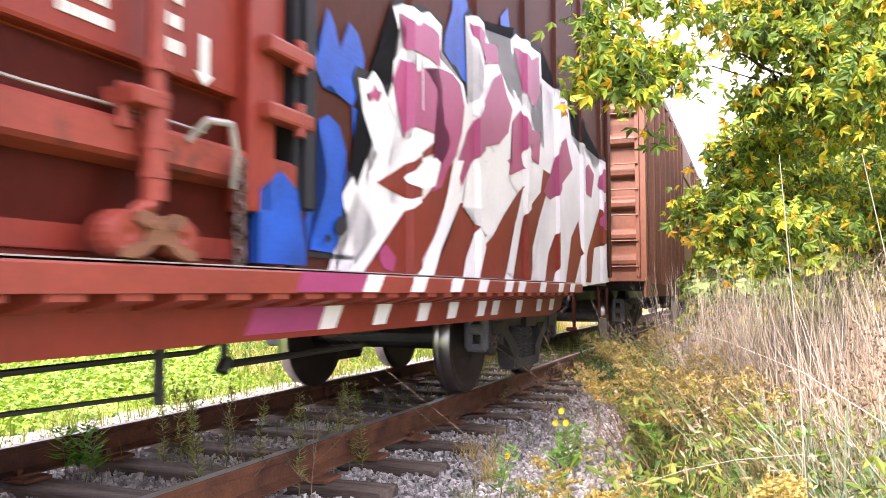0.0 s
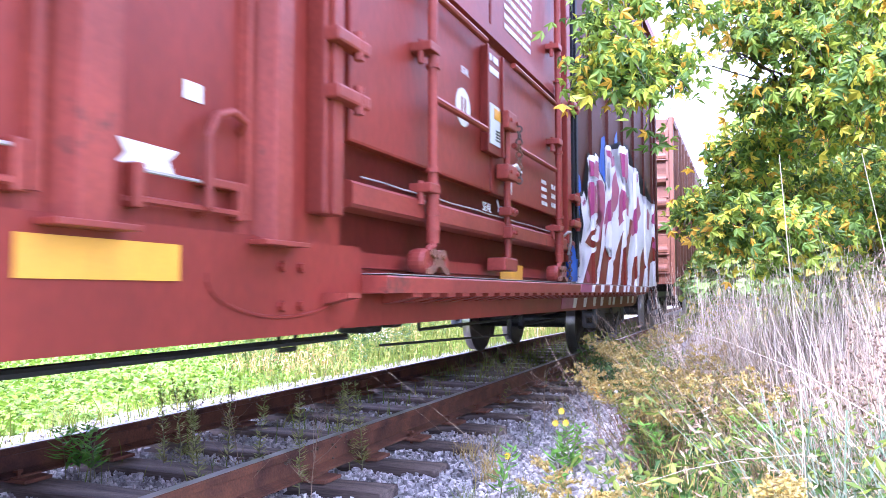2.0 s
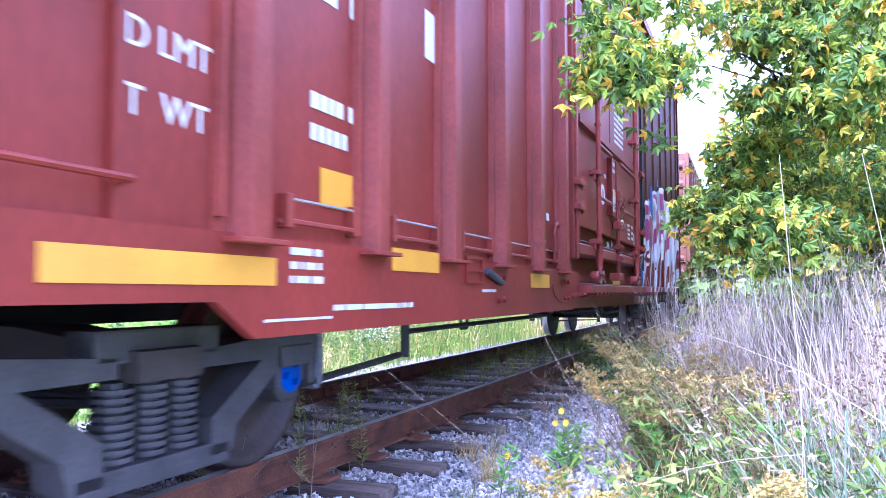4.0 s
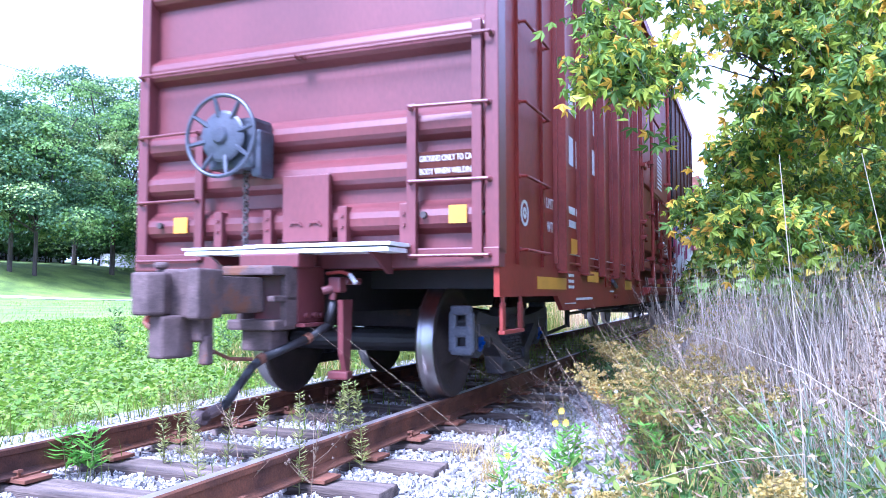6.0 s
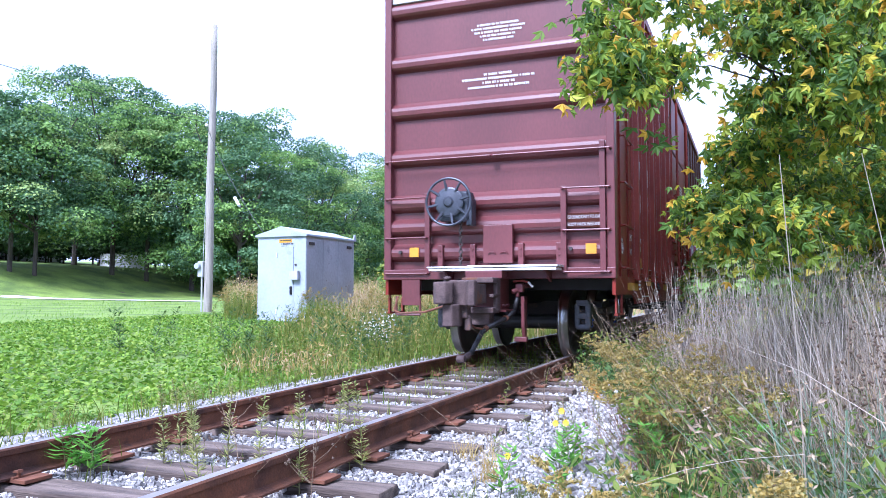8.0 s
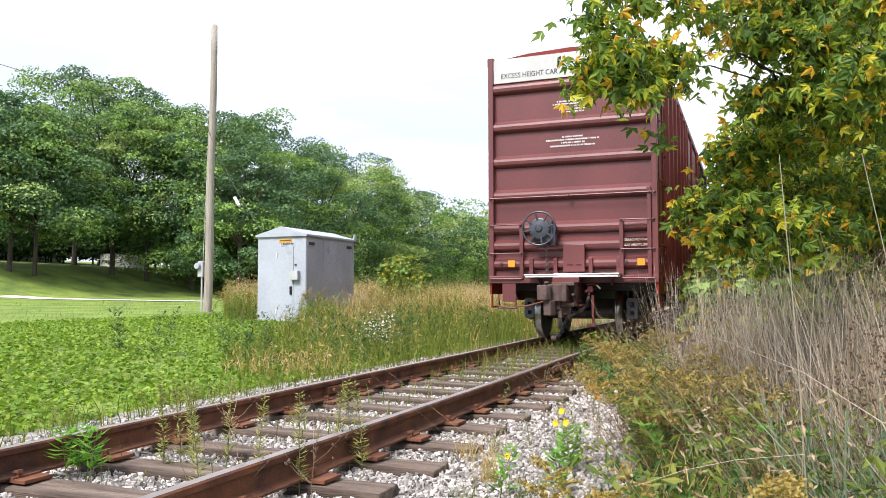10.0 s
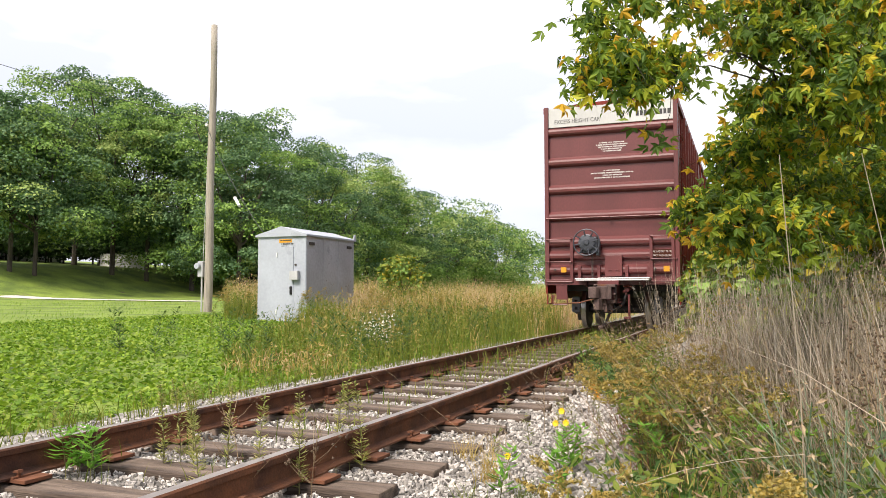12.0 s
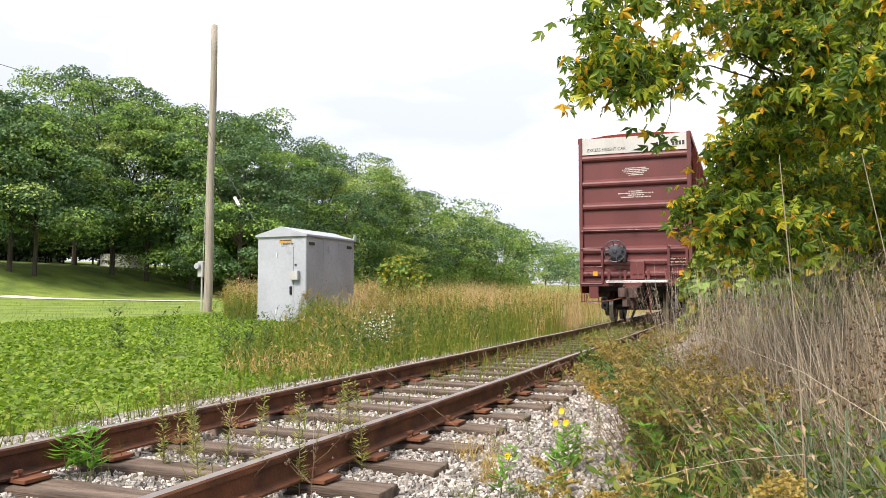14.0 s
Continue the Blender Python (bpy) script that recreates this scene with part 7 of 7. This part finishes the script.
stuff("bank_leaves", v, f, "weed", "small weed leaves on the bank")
p = bank(5000, 0.3, 2.4, 2.8, 10.0)
z = np.array([level(a, b) for a, b in p]) + G.uniform(0.1, 1.0, len(p)) * 0.8
v, f = scatter_leaves(np.concatenate([p, z[:, None]], 1), 0.045, G, 0.3, 0.8)
stuff("dead_leaves", v, f, "stalk", "withered brown leaves on the bank")


def goldenrod(seed, h, droop, flower="golden", leafm="weed", leaf_len=0.09, plume=True, branches=16, name="goldenrod", label="goldenrod with drooping faded yellow plumes"):
    """A leafy stalk whose top arches over in a plume."""
    r = np.random.default_rng(seed)
    plant = thing(name, label, "weed", name + " plants")
    st, lf, fl = Soup(), Soup(), []
    a = r.uniform(0, 6.3)
    dx, dy = math.cos(a) * droop, math.sin(a) * droop
    pts = [(dx * t * t * h, dy * t * t * h, h * t * (1 - 0.18 * droop * t * t)) for t in np.linspace(0, 1, 9)]
    st.stem(pts, 0.0035, 0.0015)
    n = int(h * (75 if leafm != "spike" else 210))
    for k in range(n):
        t = r.uniform(0.12, 0.85 if plume else 1.0)
        i = min(7, int(t * 8))
        p = np.array(pts[i]) + (np.array(pts[i + 1]) - np.array(pts[i])) * (t * 8 - i)
        b = r.uniform(0, 6.3)
        d = np.array([math.cos(b), math.sin(b), r.uniform(0.1, 0.7)]) * leaf_len * (1.15 - 0.6 * t)
        lf.leaf(p, d, leaf_len * 0.20, np.array([-math.sin(b), math.cos(b), 0]))
    if plume:
        for k in range(branches):
            t = r.uniform(0.72, 1.0)
            i = min(7, int(t * 8))
            p = np.array(pts[i]) + (np.array(pts[i + 1]) - np.array(pts[i])) * (t * 8 - i)
            b = r.uniform(0, 6.3)
            L = 0.14 * (1.25 - t) / 0.5
            q = p + np.array([math.cos(b) * L + dx * 0.05, math.sin(b) * L + dy * 0.05, 0.02])
            st.stem([tuple(p), tuple((p + q) / 2 + [0, 0, 0.012]), tuple(q)], 0.0012, 0.0006)
            for s in range(26):
                u = r.uniform(0.15, 1)
                fl.append(p + (q - p) * u + r.normal(size=3) * 0.006 + [0, 0, 0.008])
    for nm, so, m in (("stem", st, "stalk_green"), ("leaves", lf, leafm)):
        if so.v:
            o = tagged(new(nm, so.mesh(nm, M[m])), kind="stuff")
            o.parent = plant
    if fl:
        v, f = scatter_leaves(np.array(fl), 0.017, r, 0.8, 1.0)
        o = tagged(new("plume", big_mesh("plume", v, f, M[flower])), kind="stuff")
        o.parent = plant
    return plant


def seed_stalk(seed, h):
    """A dead branching stalk with round brown seed heads."""
    r = np.random.default_rng(seed)
    plant = thing("seed_stalk", "dead brown stalk with round seed heads", "weed", "dead seed stalks")
    st, hd = Soup(), B()
    lean = r.normal(size=2) * 0.12
    P = [np.array([lean[0] * t * t * h, lean[1] * t * t * h, h * t]) for t in np.linspace(0, 1, 7)]
    st.stem([tuple(p) for p in P], 0.003, 0.0012)
    for k in range(20):
        t = r.uniform(0.25, 1.0)
        i = min(5, int(t * 6))
        p = P[i] + (P[i + 1] - P[i]) * (t * 6 - i)
        b = r.uniform(0, 6.3)
        L = r.uniform(0.06, 0.24)
        q = p + np.array([math.cos(b) * L * 0.75, math.sin(b) * L * 0.75, L * 0.7])
        st.stem([tuple(p), tuple((p + q) / 2 + np.array([0, 0, -0.01])), tuple(q)], 0.0015, 0.0008)
        for s in range(r.integers(1, 4)):
            w = q + r.normal(size=3) * 0.012
            bmesh.ops.create_icosphere(hd, subdivisions=1, radius=r.uniform(0.005, 0.009), matrix=Matrix.Translation(w))
    o = tagged(new("stem", st.mesh("stem", M["stalk"])), kind="stuff")
    o.parent = plant
    tagged(part("seed_head", hd, M["seed"], plant), kind="stuff")
    return plant


def plant_out(proto, places, rr):
    """Sets the first plant and its copies at their places."""
    for i, (x, y) in enumerate(places):
        m = Matrix.Translation((x, y, level(x, y) - 0.01)) @ Euler((0, 0, rr.uniform(0, 6.3))).to_matrix().to_4x4()
        if i == 0:
            proto.matrix_basis = m
        else:
            copy_thing(proto, m)


RR = random.Random(31)
for k in range(5):
    pl = goldenrod(50 + k, 0.58 + 0.09 * k, 0.55)
    plant_out(pl, [(edge(y) + RR.uniform(0.05, 0.55), y) for y in [RR.uniform(4.6, 8.2) for q in range(6)]], RR)
pl = goldenrod(61, 0.78, 0.60)
plant_out(pl, [(2.40, 5.1), (2.48, 4.95), (2.60, 4.75), (2.55, 5.2), (2.82, 4.45), (2.42, 5.6), (2.50, 5.9), (2.70, 5.0)], RR)
pl = goldenrod(64, 0.66, 0.8, leaf_len=0.09, leafm="weed_bright", plume=False, name="feathery_weed", label="arching bright green weed with narrow leaves")
plant_out(pl, [(2.66, 4.60), (2.74, 4.52), (2.82, 4.45), (2.90, 4.36), (2.60, 4.75), (2.95, 4.2)], RR)
pl = goldenrod(60, 0.50, 0.7)
plant_out(pl, [(2.62, 3.05), (2.80, 3.2), (2.52, 3.35)], RR)
pl = goldenrod(65, 0.60, 0.22, branches=44)
plant_out(pl, [(3.06, 2.84), (3.10, 2.86), (2.72, 2.62)], RR)
for k in range(4):
    pl = seed_stalk(70 + k, 0.95 + 0.13 * k)
    plant_out(pl, [(edge(y) + RR.uniform(1.2, 2.3), y) for y in [RR.uniform(2.9, 6.0) for q in range(15)]], RR)
pl = seed_stalk(80, 0.50)
plant_out(pl, [(1.55, 5.9), (1.75, 6.6), (1.9, 5.2), (0.98, 3.45), (0.70, 3.25)], RR)
# taller plants that stand out of the meadow
pl = seed_stalk(81, 1.15)
plant_out(pl, [(-RR.uniform(3.0, 8.0), RR.uniform(12, 22)) for q in range(12)], RR)
pl = goldenrod(62, 1.05, 0.3, name="tall_goldenrod", label="tall yellow goldenrod in the meadow")
plant_out(pl, [(-RR.uniform(2.2, 7.5), RR.uniform(11, 24)) for q in range(26)], RR)
pl = goldenrod(63, 0.75, 0.3, leaf_len=0.14, leafm="weed_dark", plume=False, name="meadow_weed", label="leafy dark green weed in the meadow")
plant_out(pl, [(-RR.uniform(2.0, 6.0), RR.uniform(8.5, 20)) for q in range(64)], RR)
# plants in and beside the track
pl = goldenrod(90, 0.58, 0.12, leaf_len=0.06, leafm="spike", plume=False, name="young_goldenrod", label="upright young goldenrod between the ties")
plant_out(pl, [(0.86, 4.22), (0.70, 4.18), (0.76, 4.24), (-0.21, 3.96), (-0.15, 3.90), (-0.27, 3.92), (0.80, 3.62), (0.59, 3.54), (0.35, 3.35), (-0.05, 4.1), (-0.3, 3.8)], RR)
pl = goldenrod(91, 0.34, 0.25, leaf_len=0.13, leafm="weed_bright", plume=False, name="leafy_weed", label="bushy bright green weed between the ties")
plant_out(pl, [(-0.60, 3.43), (-0.55, 3.50), (-0.66, 3.48), (-0.62, 3.36), (-0.50, 3.42), (1.95, 4.75), (2.05, 4.7), (2.0, 4.85), (1.85, 3.9), (2.1, 4.2)], RR)
pl = goldenrod(92, 0.30, 0.4, leaf_len=0.06, plume=False, name="small_weed", label="small green weed in the gravel")
plant_out(pl, [(RR.uniform(-2.4, -1.6), RR.uniform(3.2, 9)) for q in range(26)] + [(RR.uniform(1.5, 2.2), RR.uniform(4, 6.5)) for q in range(8)] + [(0.9, 6.9), (0.2, 7.2), (-0.2, 7.6)], RR)


def tuft(seed, x, y, h, n, m, label):
    r = np.random.default_rng(seed)
    v, f = blades(r, np.array([[x, y]]) + r.normal(size=(n, 2)) * 0.035, r.uniform(0.5, 1.0, n) * h, np.full(n, 0.004), 0.75, 4)
    tagged(new("grass_tuft", big_mesh("grass_tuft", v, f, M[m])), label, "grass", "grass tufts")


for k, (x, y, h, n, m) in enumerate([(1.66, 4.25, 0.34, 90, "dry_gold"), (1.45, 5.0, 0.30, 60, "dry"), (1.95, 4.0, 0.25, 60, "weed"), (0.62, 3.15, 0.22, 40, "dry"), (1.30, 4.85, 0.26, 50, "dry_gold"), (-0.9, 3.2, 0.25, 40, "weed"), (0.45, 3.2, 0.20, 40, "dry_gold"), (1.75, 3.7, 0.22, 50, "weed")]):
    tuft(600 + k, x, y, h, n, m, "dry grass tuft in the gravel" if m != "weed" else "green grass tuft in the gravel")


def flower(x, y, z, m, size, label, n=9):
    r = np.random.default_rng(int(x * 100 + y * 10))
    fl = thing("wild_flower", label, "flower", "wild flowers", at=(x, y, level(x, y)))
    st, pt = Soup(), Soup()
    h = z - level(x, y)
    st.stem([(0, 0, 0), (0.01, 0.01, h * 0.5), (0, 0, h)], 0.0025, 0.0015)
    for k in range(n):
        a = k * 2 * math.pi / n
        d = np.array([math.cos(a), -0.4 + 0.3 * math.sin(a), math.sin(a)]) * size
        pt.leaf((0, 0, h), d, size * 0.6, np.array([-math.sin(a), 0, math.cos(a)]), 0.1)
    for nm, so, mm in (("stem", st, "stalk_green"), ("petals", pt, m)):
        o = new(nm, so.mesh(nm, M[mm]))
        o.parent = fl


for x, y, z in ((1.80, 6.5, 0.06), (1.86, 6.45, 0.03), (1.83, 6.55, -0.02)):
    flower(x, y, z, "orange_fl", 0.035, "orange wild flower on the bank")
for x, y, z in ((1.98, 4.72, 0.12), (2.02, 4.66, 0.06), (1.92, 4.8, 0.03), (1.75, 4.35, -0.1)):
    flower(x, y, z, "yellow_fl", 0.024, "yellow wild flower beside the gravel")
for x, y, z in ((1.98, 6.3, 0.10), (2.05, 6.2, 0.07)):
    flower(x, y, z, "white_fl", 0.018, "white wild flower on the bank")


def white_aster(x, y):
    r = np.random.default_rng(44)
    z0 = level(x, y)
    plant = thing("white_aster", "bush of small white asters in the meadow edge", "flower", at=(x, y, z0))
    p = r.normal(size=(260, 3)) * [0.18, 0.18, 0.15] + [0, 0, 0.50]
    v, f = scatter_leaves(p, 0.030, r, 0.9, 0.6)
    o = new("petals", big_mesh("petals", v, f, M["white_fl"]))
    o.parent = plant
    v, f = scatter_leaves(r.normal(size=(900, 3)) * [0.18, 0.18, 0.16] + [0, 0, 0.32], 0.06, r, 0.3, 1.0)
    o = new("leaves", big_mesh("leaves", v, f, M["weed_dark"]))
    o.parent = plant


white_aster(-2.9, 11.6)
# one long bent straw and a second across the corner
for pts in ([(3.80, 2.70, -0.25), (3.49, 2.88, 0.43), (3.27, 3.11, 0.56), (3.01, 3.32, 0.65), (2.73, 3.52, 0.72)], [(3.25, 2.6, 0.36), (3.06, 2.49, 0.35), (2.92, 2.38, 0.33), (2.80, 2.27, 0.30)], [(3.30, 3.5, -0.3), (3.27, 3.5, 0.6), (3.22, 3.47, 1.42)], [(3.75, 3.9, -0.3), (3.70, 3.88, 0.7), (3.56, 3.82, 1.46)]):
    so = Soup()
    so.stem(pts, 0.004, 0.002)
    tagged(new("long_straw", so.mesh("long_straw", M["dry"])), "long bent dry straw leaning over the bank", "straw", "long straws")


# ---------- ballast stones ----------
def build_ballast():
    rng = np.random.default_rng(5)
    n = 66000
    x = rng.uniform(-2.15, 2.55, n)
    y = 2.3 + 10.5 * rng.uniform(size=n) ** 1.25
    near = np.array([min(abs(b - t) for t in TIE_Y) for b in y])
    keep = (near > 0.130) | (np.abs(x) > 1.33)
    keep &= (x < 1.75 + 0.75 * rng.uniform(size=n)) & (x > -1.75 - 0.4 * rng.uniform(size=n)) & (np.abs(np.abs(x) - 0.7525) > 0.05)
    x, y = x[keep], y[keep]
    n = len(x)
    cube = np.array([(-1, -1, -1), (1, -1, -1), (1, 1, -1), (-1, 1, -1), (-1, -1, 1), (1, -1, 1), (1, 1, 1), (-1, 1, 1)]) * 0.577
    v = cube[None] * rng.uniform(0.6, 1.35, (n, 8, 1)) * rng.uniform(0.6, 1.2, (n, 1, 3))
    a, b = rng.uniform(0, 6.3, n), rng.uniform(-0.6, 0.6, n)
    ca, sa, cb, sb = np.cos(a), np.sin(a), np.cos(b), np.sin(b)
    R = np.zeros((n, 3, 3))
    R[:, 0, 0], R[:, 0, 1], R[:, 1, 0], R[:, 1, 1], R[:, 2, 2] = ca, -sa, sa, ca, 1
    Q = np.zeros((n, 3, 3))
    Q[:, 0, 0], Q[:, 1, 1], Q[:, 1, 2], Q[:, 2, 1], Q[:, 2, 2] = 1, cb, -sb, sb, cb
    v = np.einsum("nij,nkj->nki", R @ Q, v) * (rng.uniform(0.008, 0.023, n) * np.clip(0.75 + 0.06 * y, 0.9, 1.5))[:, None, None]
    v += np.stack([x + np.array([bend(q) for q in y]), y, -0.262 + rng.uniform(0, 0.030, n)], 1)[:, None, :]
    i = np.arange(n)[:, None] * 8
    f = np.concatenate([i + q for q in ([0, 3, 2, 1], [4, 5, 6, 7], [0, 1, 5, 4], [1, 2, 6, 5], [2, 3, 7, 6], [3, 0, 4, 7])], 0)
    stuff("ballast", v.reshape(-1, 3), f, "stone", "pale crushed limestone ballast", "gravel")


build_ballast()

motions()
